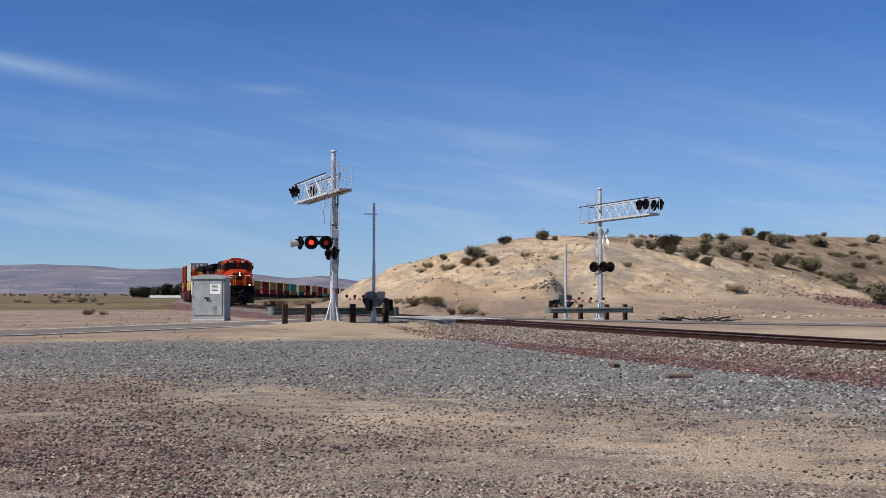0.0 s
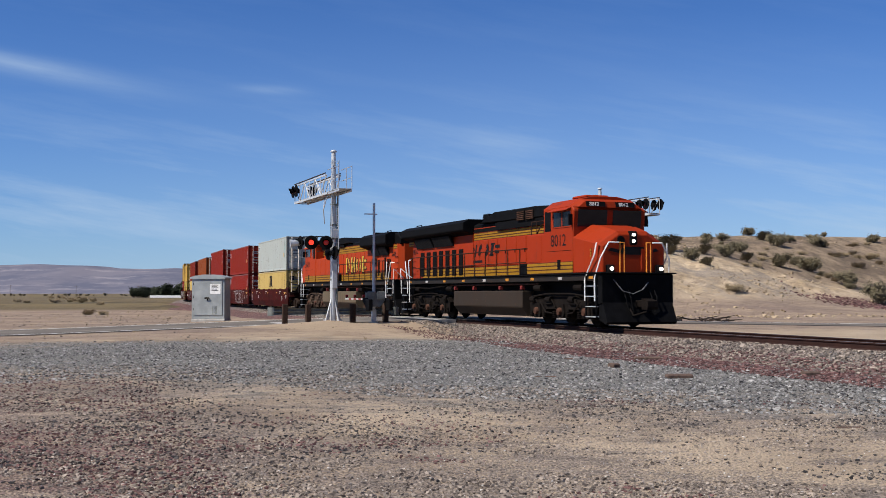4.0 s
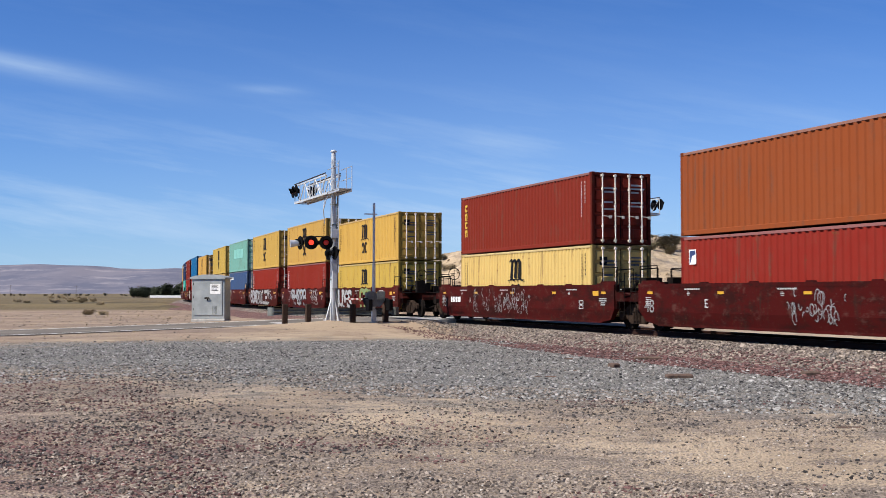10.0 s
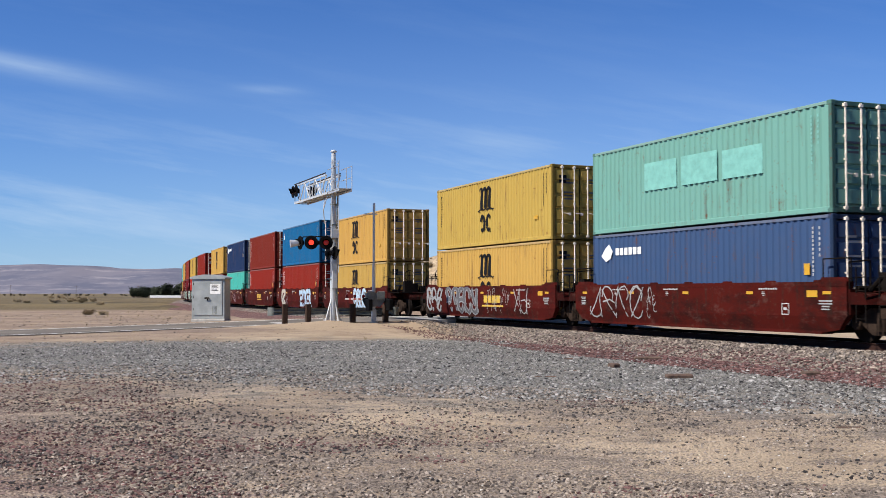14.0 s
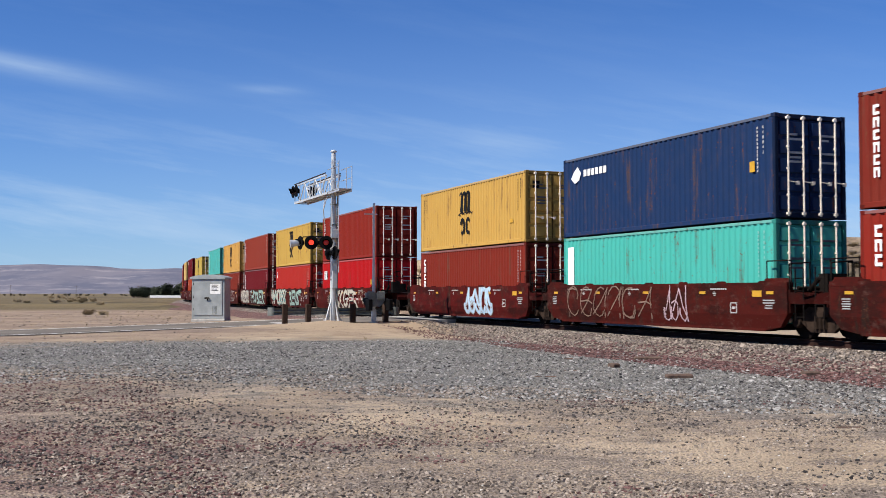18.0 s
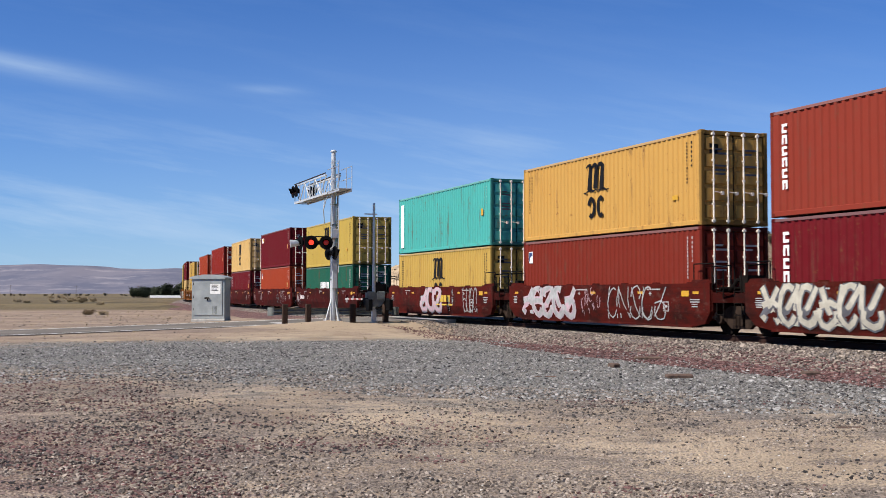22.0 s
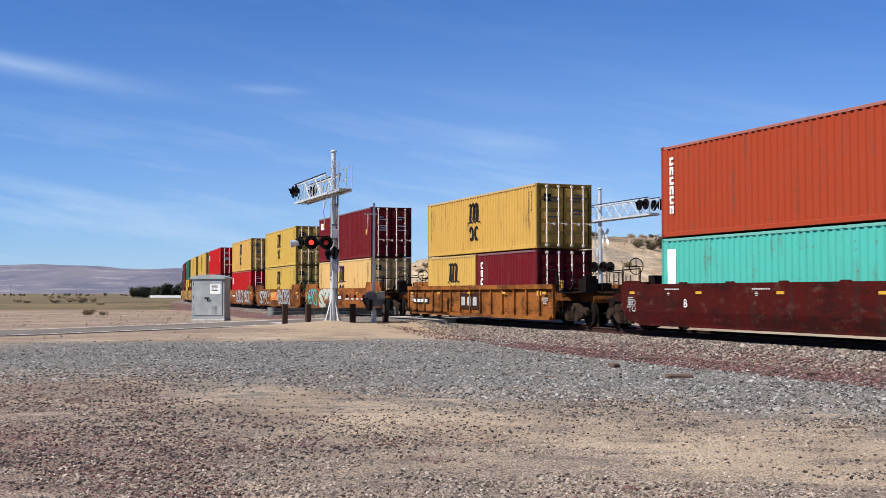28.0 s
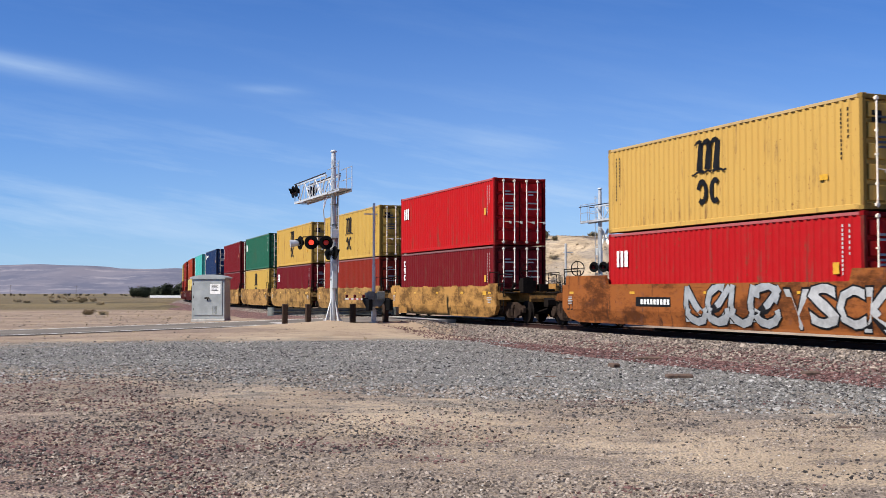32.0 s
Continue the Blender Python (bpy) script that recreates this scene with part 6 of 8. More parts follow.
def mist(parent, x0, x1, z0, z1, mat, seed, n=26):
    """Thin loose scribbles of spray paint."""
    q = random.Random(seed)
    rows = []
    for k in range(n):
        x, z = q.uniform(x0 + 0.1, x1 - 0.1), q.uniform(z0 + 0.12, z1 - 0.12)
        a, r = q.uniform(0, 360), q.uniform(0.05, 0.17)
        rows.append([(x + 0.3 * (z - 0.9) + p * 0.7, min(z1, max(z0, z + v))) for p, v in arc(0, 0, r, r * q.uniform(0.8, 1.9), a, a + q.uniform(120, 330), 7)])
    part("graffiti_scribble", strokes(rows, 0.009, -1.5158, mat, "graffiti_scribble"), parent, "thin spray-painted scribble", kind="stuff")


def bar_row(parent, x, z, n, w, h, step, mat, name="lettering", label="", y=-1.5145):
    part(name, bars(Shape(), x, z, n, w, h, step, False, y).mesh(name, mat), parent, label, kind="stuff")


def words(parent, text, x, z, size, mat, y=-1.5, label="", name="number"):
    cu = bpy.data.curves.new(name, "FONT")
    cu.body, cu.size, cu.extrude = text, size, 0.002
    tmp = bpy.data.objects.new(name, cu)
    me = bpy.data.meshes.new_from_object(tmp)
    bpy.data.objects.remove(tmp)
    me.materials.clear()
    me.materials.append(mat)
    return part(name, me, parent, label, pose(x, y, z, 90, 0, 0))


WAGON_COLOURS = {"r48": (0.047, 0.0050, 0.0043), "r40": (0.058, 0.0070, 0.0052), "t53": (0.21, 0.072, 0.018), "t40": (0.32, 0.18, 0.06), "ttx": (0.20, 0.082, 0.020)}
WAGON_WORDS = {"r48": "dark oxide-red", "r40": "oxide-red", "t53": "weathered orange-brown", "t40": "faded tan", "ttx": "yellow-orange ribbed"}
HALF = {"r48": 8.1, "r40": 6.88, "t53": 8.95, "t40": 6.95, "ttx": 8.1}


def wagon(kind, s, first, last, gap, letter, seed):
    c = WAGON_COLOURS[kind]
    a = HALF[kind]
    q = random.Random(seed)
    c = tuple(v * q.uniform(0.9, 1.15) for v in c)
    t = thing("well_wagon", f"{WAGON_WORDS[kind]} double-stack well wagon with graffiti and grime" if seed in TAGS else f"{WAGON_WORDS[kind]} double-stack well wagon, grimy steel", "railway wagon", "train")
    shape = {"ttx": "rib", "t53": "high"}.get(kind, "flat")
    for m in (None, pose(0, 0, 0, 0, 0, 180)):
        part("side_wall", once(("well", a, shape), lambda: well_side(a, shape)), t, f"{WAGON_WORDS[kind]} side wall", m, c)
    part("floor_beams", once(("floor", a), lambda: [sh := Shape(), [sh.box(x, x + 0.3, -1.3, 1.3, 0.22, 0.35) for x in np.linspace(-a + 0.8, a - 1.1, 7)], sh.mesh("floor_beams", CAST)][2]), t)
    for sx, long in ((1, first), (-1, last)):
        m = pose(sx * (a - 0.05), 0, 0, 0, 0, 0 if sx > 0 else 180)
        # end decks at half the wall colour, shade between wagons painted in
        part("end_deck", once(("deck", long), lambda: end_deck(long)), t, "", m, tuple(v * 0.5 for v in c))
        part("end_gear", once(("gear", long), lambda: end_gear(long)), t, "dark handrails and brake gear", m)
        if long:
            part("coupler", once("coupler", coupler), t, "", pose(sx * (a + 1.2), 0, 0, 0, 0, 0 if sx > 0 else 180))
            part("brake_wheel", once("brake_wheel", brake_wheel), t, "round brake wheel", pose(sx * (a + 0.75), -0.45, 2.15))
            truck_parts(t, sx * (a + 0.55))
    if not last:
        truck_parts(t, -gap / 2)
    # reflectors and stencilled marks
    for k in range(5):
        x = -a + 0.7 + k * (2 * a - 1.4) / 4
        part("reflector", once("reflector", lambda: Shape().box(-0.15, 0.15, -1.516, -1.511, 1.2, 1.28).mesh("reflector", YELLOW_MARK)), t, "yellow reflective strip", pose(x, 0 if kind != "ttx" else -0.06, 0))
    part("reflector", once("reflector_big", lambda: Shape().box(-0.2, 0.2, -1.516, -1.511, 1.13, 1.3).mesh("reflector", ORANGE_MARK if kind == "r40" else YELLOW_MARK)), t, "", pose(a - 1.25, 0, 0))
    part("stencil", once(("stencil", kind), lambda: bars(bars(Shape(), a - 0.75, 1.05, 4, 0.5, 0.035, 0.07, True, -1.513, random.Random(2)), -a + 0.6, 1.1, 5, 0.45, 0.03, 0.06, True, -1.513, random.Random(4)).mesh("stencil", WHITE_SPRAY)), t, "small white stencilled notices", kind="stuff")
    for x in (-a + 2.6, -1.2, a - 3.4):
        part("stencil", once("stencil_rows", lambda: bars(bars(Shape(), 0.0, 1.37, 8, 0.07, 0.045, 0.1, False, -1.5095), 0.2, 1.27, 3, 0.16, 0.022, 0.045, True, -1.5095, random.Random(8)).mesh("stencil", PRINT)), t, "small white stencilled notices", pose(x, 0, 0), kind="stuff") if kind in ("r48", "r40") else None
    if kind in ("r48", "r40"):
        part("tare_plate", once("tare_plate", lambda: Shape().box(-0.15, 0.15, -1.5125, -1.509, 0.94, 0.965).box(-0.15, 0.15, -1.5125, -1.509, 0.66, 0.685).box(-0.15, -0.12, -1.5125, -1.509, 0.685, 0.94).box(0.12, 0.15, -1.5125, -1.509, 0.685, 0.94).box(-0.07, 0.07, -1.5125, -1.509, 0.78, 0.85).mesh("tare_plate", PRINT)), t, "white-edged stencilled square", pose(a - 2.3, 0, 0))
    if kind == "r48":
        words(t, "48", -a + 0.35, 0.62, 0.58, WHITE_SPRAY, -1.503, "white stencilled number")
        bar_row(t, -a + 1.5, 1.06, 6 if letter == "A" else 0, 0.13, 0.24, 0.2, WHITE, "lettering", "white row of plain marks") if letter in "AB" else None
    if kind == "t53":
        words(t, "53", -a + 0.35, 0.62, 0.5, BLACK_MARK, -1.503, "black stencilled number")
        part("name_panel", once("idp", lambda: Shape().box(-1.9, 0.1, -1.5135, -1.511, 0.80, 1.1).mesh("name_panel", BLACK_MARK)), t, "black panel with white marks", pose(0.6 if seed == 27 else -2.0, 0, 0)) if seed in (27, 29) else None
        if seed in (27, 29):
            bar_row(t, -1.0 if seed == 27 else -3.6, 1.03, 9, 0.12, 0.16, 0.19, WHITE, "lettering", "white row of plain marks")
    if seed == 28:
        panel = part("name_panel", Shape().box(-2.1, 0.72, -1.5145, -1.511, 0.66, 1.26).mesh("name_panel", AMBER_PANEL), t, "amber panel with red marks")
        mark = Shape()
        for x in (-1.9, -1.12):
            mark.box(x, x + 0.66, -1.519, -1.5147, 0.72, 0.84).box(x + 0.26, x + 0.42, -1.519, -1.5147, 0.84, 1.2)
        ribbon(mark, [(-0.36, 0.72), (0.3, 1.2)], 0.15, 0.15, -1.5147)
        ribbon(mark, [(-0.1, 0.72), (0.5, 1.2)], 0.15, 0.15, -1.5157)
        part("brand_mark", mark.mesh("brand_mark", RED_MARK), panel, "bold red marks")
    if kind == "ttx":
        words(t, "40", -2.6, 0.62, 0.55, BLACK_MARK, -1.5, "black stencilled number")
        part("name_panel", Shape().box(-1.35, 1.2, -1.505, -1.50, 0.52, 1.22).mesh("name_panel", BROWN_RAIL), t, "dark brown panel with white shapes")
        bar_row(t, -1.0, 1.06, 3, 0.42, 0.38, 0.66, WHITE_SPRAY, "lettering", "white letter shapes")
        part("name_panel", Shape().box(-7.4, -5.2, -1.505, -1.50, 0.72, 1.0).mesh("name_panel", BLACK_MARK), t, "black panel with white marks")
        bar_row(t, -7.3, 0.94, 10, 0.12, 0.16, 0.2, WHITE, "lettering", "white row of plain marks")
    if letter and kind in ("r48",):
        words(t, letter, -a + 3.6, 0.80, 0.36, WHITE, -1.503, "white stencilled letter", "letter")
    for x0, x1, fill, line, n in TAGS.get(seed, ()):
        if n == "mist":
            mist(t, x0, x1, 0.4, 1.42, line, seed * 11 + int(x0 * 10), int((x1 - x0) * 11))
            continue
        if isinstance(n, str):
            tag_word(t, n, x0, x1, 0.36, 1.40, fill, line, seed * 5 + len(n))
            continue
        scrawl(t, x0, x1, 0.34, 1.5 if x1 - x0 > 1.2 else 1.2, fill, line, seed * 7 + int(x0 * 10), n)
    if seed in SWOOSH:
        x = SWOOSH[seed]
        part("brand_mark", bars(bars(Shape(), x, 1.12, 4, 0.36, 0.3, 0.44, False, -1.512), x - 0.2, 0.72, 1, 2.2, 0.07, 1, False, -1.512).mesh("brand_mark", GOLD_MARK), t, "gold letter shapes over a stripe")
    TRAIN.append((t, s, 0.0, min(a, 7.0)))
    return t


# graffiti by wagon: from, to, fill, outline, number of shapes
TAGS = {2: [(-0.3, 3.9, WAGON_DARK, WHITE_SPRAY, "STASH"), (4.1, 4.6, None, WHITE_SPRAY, 1)], 3: [(-0.45, 3.35, BLACK_MARK, WHITE_SPRAY, "STASH")], 4: [(-0.9, 1.5, None, SILVER_MARK, "mist")],
        5: [(-4.0, 1.7, None, SILVER_MARK, "mist")], 6: [(-6.6, -5.9, None, WHITE_SPRAY, "mist"), (-5.8, -2.0, WHITE_SPRAY, BLACK_MARK, "GUMS"), (-0.2, 2.6, GREEN_MARK, OLIVE_MARK, 3)],
        7: [(-3.2, 1.6, SILVER_MARK, BLACK_MARK, 5), (-4.2, -3.3, None, SILVER_MARK, "mist"), (2.7, 5.0, None, WHITE_SPRAY, 4)],
        8: [(-5.4, -2.0, SILVER_MARK, WHITE_SPRAY, 4), (-1.9, 3.6, WHITE_SPRAY, BLACK_MARK, "RULEY"), (3.6, 4.2, None, SKY_MARK, "mist")], 9: [(-5.9, -2.3, None, WHITE_SPRAY, 4), (-2.2, -1.4, None, WHITE_SPRAY, "mist")],
        10: [(-6.7, -4.7, SILVER_MARK, None, 3), (-4.2, -0.5, SLATE_MARK, SILVER_MARK, 5), (3.2, 4.5, None, WHITE_SPRAY, 2), (0.4, 2.8, None, WHITE_SPRAY, "mist")], 11: [(0.5, 3.0, SKY_MARK, WHITE_SPRAY, 4)],
        12: [(-4.9, -3.5, CREAM_MARK, WHITE_SPRAY, 1), (-3.4, -2.6, None, SILVER_MARK, "mist"), (1.3, 4.9, SKY_MARK, WHITE_SPRAY, "EYBER")],
        14: [(-5.3, 0.4, None, BRONZE_MARK, 6), (1.0, 2.3, None, PINK_MARK, 3)], 15: [(0.3, 3.4, SKY_MARK, WHITE_SPRAY, 5)]}
TAGS.update({
        16: [(-3.0, -2.0, TURQUOISE_MARK, BLACK_MARK, 1), (-1.9, 3.3, CREAM_MARK, BLACK_MARK, "SKOER"), (3.3, 5.6, None, CREAM_MARK, "mist"), (-3.8, -2.1, None, CREAM_MARK, "mist")],
        17: [(-6.2, -0.9, CREAM_MARK, TURQUOISE_MARK, 7), (0.45, 4.5, SAGE_MARK, BLACK_MARK, "BERST"), (4.6, 5.6, None, SILVER_MARK, "mist")],
        18: [(-6.2, -1.7, CREAM_MARK, SLATE_MARK, 6), (-1.1, -0.5, None, TURQUOISE_MARK, "mist"), (-0.5, 6.0, SAGE_MARK, BLACK_MARK, "HOBER")],
        19: [(-5.6, -1.3, WHITE_SPRAY, PINK_MARK, 5), (-0.9, 0.6, None, PINK_MARK, "mist"), (1.0, 4.6, None, WHITE_SPRAY, 5)], 20: [(-2.0, 0.9, PINK_MARK, WHITE_SPRAY, 3), (1.6, 2.6, None, SILVER_MARK, "mist"), (3.6, 5.2, None, WHITE_SPRAY, 4)],
        22: [(-5.0, -3.6, None, SILVER_MARK, "mist"), (2.3, 3.5, None, TURQUOISE_MARK, "mist"), (3.7, 5.3, None, SILVER_MARK, "mist")], 24: [(0.5, 2.0, None, SILVER_MARK, 3)], 21: [(-7.4, -6.5, None, SILVER_MARK, "mist")],
        27: [(-7.9, -5.6, TURQUOISE_MARK, BLACK_MARK, 3), (-4.9, -0.2, CREAM_MARK, TURQUOISE_MARK, "SPRO")],
        28: [(-7.0, -2.3, SILVER_MARK, BLACK_MARK, "SPRW"), (0.8, 5.4, SILVER_MARK, BLACK_MARK, 5)], 29: [(-1.1, 3.3, SILVER_MARK, BLACK_MARK, 4), (3.5, 7.4, WHITE_SPRAY, BLACK_MARK, "VSCK")]})
SWOOSH = {10: 0.2, 13: -0.4, 20: 0.3}

# wagon by wagon from the engines back: place, kind, upper load, lower load (colour, height, marking)
UNITS = [
    (1, -174.37, "r48", ("white", LOW, "S1"), ("cream", LOW, "m"), "B"), (2, -156.71, "r48", ("red", LOW, "S1"), ("red", LOW, "S1"), "C"),
    (3, -138.74, "r48", ("red", HIGH, "S1"), ("cream", LOW, "m"), "D"), (4, -120.81, "r48", ("rust", LOW, ""), ("red", LOW, "S1"), "E"),
    (5, -103.09, "r48", ("brown", LOW, "G4"), ("cream", LOW, "m"), "A"), (6, -82.08, "r40", ("yellow", LOW, "m"), ("yellow", LOW, "m"), ""),
    (7, -66.84, "r40", ("yellow", HIGH, "m"), ("red", HIGH, "T6"), ""), (8, -51.44, "r40", ("yellow", HIGH, "m"), ("red", HIGH, "T6"), ""),
    (9, -36.10, "r40", ("teal", HIGH, "W2"), ("slate", HIGH, "D1"), ""), (10, -20.78, "r40", ("yellow", HIGH, "m"), ("yellow", HIGH, "m"), ""),
    (11, -0.85, "r40", ("yellow", HIGH, "m"), ("yellow", LOW, "m"), ""), (12, 14.23, "r40", ("blue", HIGH, "S2"), ("red", HIGH, "T3"), ""),
    (13, 29.56, "r40", ("brown", HIGH, "T6"), ("red", HIGH, "T3"), ""), (14, 44.90, "r40", ("navy", HIGH, "D1"), ("aqua", HIGH, "K2"), ""),
    (15, 60.31, "r40", ("yellow", HIGH, "m"), ("brown", HIGH, "T4"), ""), (16, 79.96, "r40", ("red", HIGH, "T6"), ("bright", HIGH, "C1"), ""),
    (17, 95.65, "r40", ("yellow", HIGH, "m"), ("coral", HIGH, "S2"), ""), (18, 111.37, "r40", ("brick", HIGH, "T6"), ("maroon", HIGH, "T4"), ""),
    (19, 126.77, "r40", ("yellow", HIGH, "m"), ("brown", HIGH, "S2"), ""), (20, 142.19, "r40", ("aqua", HIGH, "K1"), ("yellow", HIGH, "m"), ""),
    (21, 163.18, "r48", ("yellow", HIGH, "m"), ("green", LOW, "L2"), "A"), (22, 180.87, "r48", ("maroon", HIGH, "B1"), ("orange", HIGH, "S1"), "E"),
    (23, 198.76, "r48", ("cream", HIGH, "m"), ("maroon", HIGH, "T3"), "D"), (24, 217.22, "r48", ("red", HIGH, "S1"), ("orange", HIGH, "S1"), "C"),
    (25, 234.14, "r48", ("orange", HIGH, "T6"), ("aqua", LOW, "K1"), "B"), (26, 255.15, "ttx", ("yellow", LOW, "m"), ("split", LOW, ""), ""),
    (27, 276.77, "t53", ("maroon", HIGH, "B1"), ("cream", HIGH, "m"), ""), (28, 296.20, "t53", ("yellow", HIGH, "m"), ("yellow", HIGH, "m"), ""),
    (29, 315.68, "t53", ("yellow", HIGH, "m"), ("bright", HIGH, "C1"), ""), (30, 337.48, "t40", ("bright", HIGH, "C1"), ("maroon", HIGH, "T3"), ""),
    (31, 353.4, "t40", ("yellow", HIGH, "m"), ("red", HIGH, ""), ""), (32, 369.4, "t40", ("yellow", HIGH, "m"), ("maroon", HIGH, "C2"), ""),
    (33, 384.9, "t40", ("green", HIGH, "C2"), ("yellow", HIGH, "m"), ""), (34, 400.5, "t40", ("maroon", HIGH, "T3"), ("maroon", HIGH, ""), ""),
    (35, 419.8, "r48", ("navy", HIGH, "D1"), ("slate", HIGH, ""), "B"), (36, 437.5, "r48", ("aqua", HIGH, "K2"), ("cream", HIGH, "m"), "C"),
    (37, 455.2, "r48", ("orange", HIGH, "T6"), ("cream", HIGH, "m"), "D"), (38, 472.9, "r48", ("red", HIGH, "T6"), ("red", HIGH, ""), "E"),
    (39, 490.6, "r48", ("yellow", HIGH, "m"), ("red", HIGH, ""), "A"), (40, 511.6, "r40", ("rust", HIGH, ""), ("yellow", HIGH, "m"), ""),
    (41, 527.0, "r40", ("yellow", HIGH, "m"), ("navy", HIGH, ""), "")]
for i, (num, s, kind, upper, lower, letter) in enumerate(UNITS):
    ahead_gap = s - UNITS[i - 1][1] if i else 99
    gap = UNITS[i + 1][1] - s if i + 1 < len(UNITS) else 99
    room = 2 * HALF[kind] + 2.6
    wagon(kind, s, ahead_gap > room or UNITS[i - 1][2] != kind, gap > room or UNITS[i + 1][2] != kind, gap, letter, num)
    if lower[0] == "split":
        container("maroon", LOW, "T3", s - 3.06, 0.36, 6.058, 1)
        container("yellow", LOW, "m", s + 3.06, 0.36, 6.058)
        lower = ("", LOW, "")
    else:
        container(lower[0], lower[1], lower[2], s, 0.36)
    container(upper[0], upper[1], upper[2], s, 0.36 + lower[1] + 0.025)

# ---- locomotives: x towards the cab end ----
GREY_SILL, TANK, SMOKE = (0.016, 0.013, 0.011), (0.105, 0.08, 0.05), (0.005, 0.005, 0.006)
STRIPE = (0.25, 0.125, 0.009)


def six_wheel_truck(parent, x, frame_mat, tone):
    tr = part("truck", once("loco_bolster", lambda: Shape().soft(-2.2, 2.2, -0.6, 0.6, 0.55, 0.95, 0.04).soft(-0.3, 0.3, -1.1, 1.1, 0.5, 0.8).mesh("truck_frame", CAST)), parent, "three-axle truck", pose(x, 0, 0))

    def side_frame():
        o = [(-2.75, 0.80), (-2.6, 1.02), (-2.05, 1.06), (-1.5, 0.98), (-1.0, 1.12), (1.0, 1.12), (1.5, 0.98), (2.05, 1.06), (2.6, 1.02), (2.75, 0.80), (2.62, 0.34), (2.3, 0.28), (1.5, 0.30), (1.32, 0.62), (0.52, 0.62), (0.36, 0.30), (-0.36, 0.30), (-0.52, 0.62), (-1.32, 0.62), (-1.5, 0.30), (-2.3, 0.28), (-2.62, 0.34)]
        s = Shape().prism(o, -0.07, 0.07)
        for k in (-1.95, 0, 1.95):
            s.prism([(k - 0.22, 0.3), (k + 0.22, 0.3), (k + 0.3, 0.46), (k + 0.2, 0.82), (k - 0.2, 0.82), (k - 0.3, 0.46)], -0.15, 0.05)
            for e in (-0.52, 0.52):
                for j in range(4):
                    s.turned([(0.1, 0), (0.1, 0.035)], (k + e, -0.1, 0.30 + j * 0.07), "z", 8)
        for k in (-1.25, 0.7):
            s.soft(k, k + 0.5, -0.16, 0.02, 0.78, 1.0, 0.03)
        return s.pipe([(-2.5, -0.12, 1.08), (-0.9, -0.2, 1.2), (0.9, -0.2, 1.2), (2.5, -0.12, 1.08)], 0.035).pipe([(-1.6, -0.17, 0.9), (-1.1, -0.2, 0.5), (-0.6, -0.17, 0.46)], 0.03).pipe([(1.6, -0.17, 0.9), (1.1, -0.2, 0.5), (0.6, -0.17, 0.46)], 0.03).mesh("side_frame", frame_mat)

    def journal():
        return Shape().turned([(0.05, -0.26), (0.13, -0.25), (0.15, -0.14), (0.17, -0.13), (0.17, 0.0)], (0, 0, 0.54), "y", 12).mesh("journal_box", RUST_CAST)

    # the _dark tone puts shade into the lead engine's frame colour
    for sy in (-1, 1):
        part("side_frame", once("loco_side_frame" + tone, side_frame), tr, "dusty cast side frame" if not tone else "cast side frame darkened for shade", pose(0, sy * 1.12, 0, 0, 0, 0 if sy < 0 else 180))
        for k in (-1.95, 0, 1.95):
            part("journal_box", once("journal", journal), tr, "round rusty journal box", pose(k, sy * 1.12, 0, 0, 0, 0 if sy < 0 else 180))
        for k in (-2.3, -0.95, 0.9, 2.3):
            part("brake_cylinder", once("brake_cyl" + tone, lambda: Shape().tube((-0.2, 0, 0.98), (0.2, 0, 0.98), 0.12, 10).pipe([(0.2, 0, 0.98), (0.5, 0, 0.7)], 0.03).mesh("brake_cylinder", frame_mat)), tr, "", pose(k, sy * 1.24, 0))
    for dx in (-1.95, 0, 1.95):
        part("wheelset", once("loco_wheel", lambda: Shape().turned([(0.08, -0.95), (0.09, -0.82), (0.50, -0.81), (0.52, -0.72), (0.55, -0.70), (0.55, -0.68), (0.11, -0.67), (0.11, 0.67), (0.55, 0.68), (0.55, 0.70), (0.52, 0.72), (0.50, 0.81), (0.09, 0.82), (0.08, 0.95)], (0, 0, 0.53), "y", 24).mesh("wheelset", CAST)), tr, "", pose(dx, 0, 0))


def name_blocks(x, z, h, w, step, y, slant=0.0, grow=0.0):
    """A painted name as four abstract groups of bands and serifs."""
    s = Shape()
    for k in range(4):
        a = x + k * step
        tr = [(0.22, 0.0, 0.22, 1.0, 0.24), (0.02, 0.03, 0.44, 0.03, 0.07), (0.02, 0.97, 0.44, 0.97, 0.07)]
        curves = []
        if k == 0:
            curves = [arc(0.5, 0.5, 0.36, 0.42, 65, -65)]
        elif k == 1:
            tr += [(0.9, 0.0, 0.9, 1.0, 0.12), (0.46, 0.3, 0.70, 0.7, 0.16)]
        elif k == 2:
            tr = []
            curves = [arc(0.42, 0.5, 0.32, 0.42, 120, 240), arc(0.62, 0.5, 0.32, 0.42, 60, -60)]
        else:
            tr += [(0.5, 0.72, 0.95, 0.72, 0.13), (0.5, 0.28, 0.95, 0.28, 0.13)]
        for x0, z0, x1, z1, wide in tr:
            pts = [(a + p * w + slant * q * h, z + q * h) for p, q in ((x0, z0), (x1, z1))]
            ribbon(s, pts, wide * w + 2 * grow, wide * w + 2 * grow, y)
        for line in curves:
            ribbon(s, [(a + p * w + slant * q * h, z + q * h) for p, q in line], 0.2 * w + 2 * grow, 0.2 * w + 2 * grow, y)
    return s


DECK = 1.95


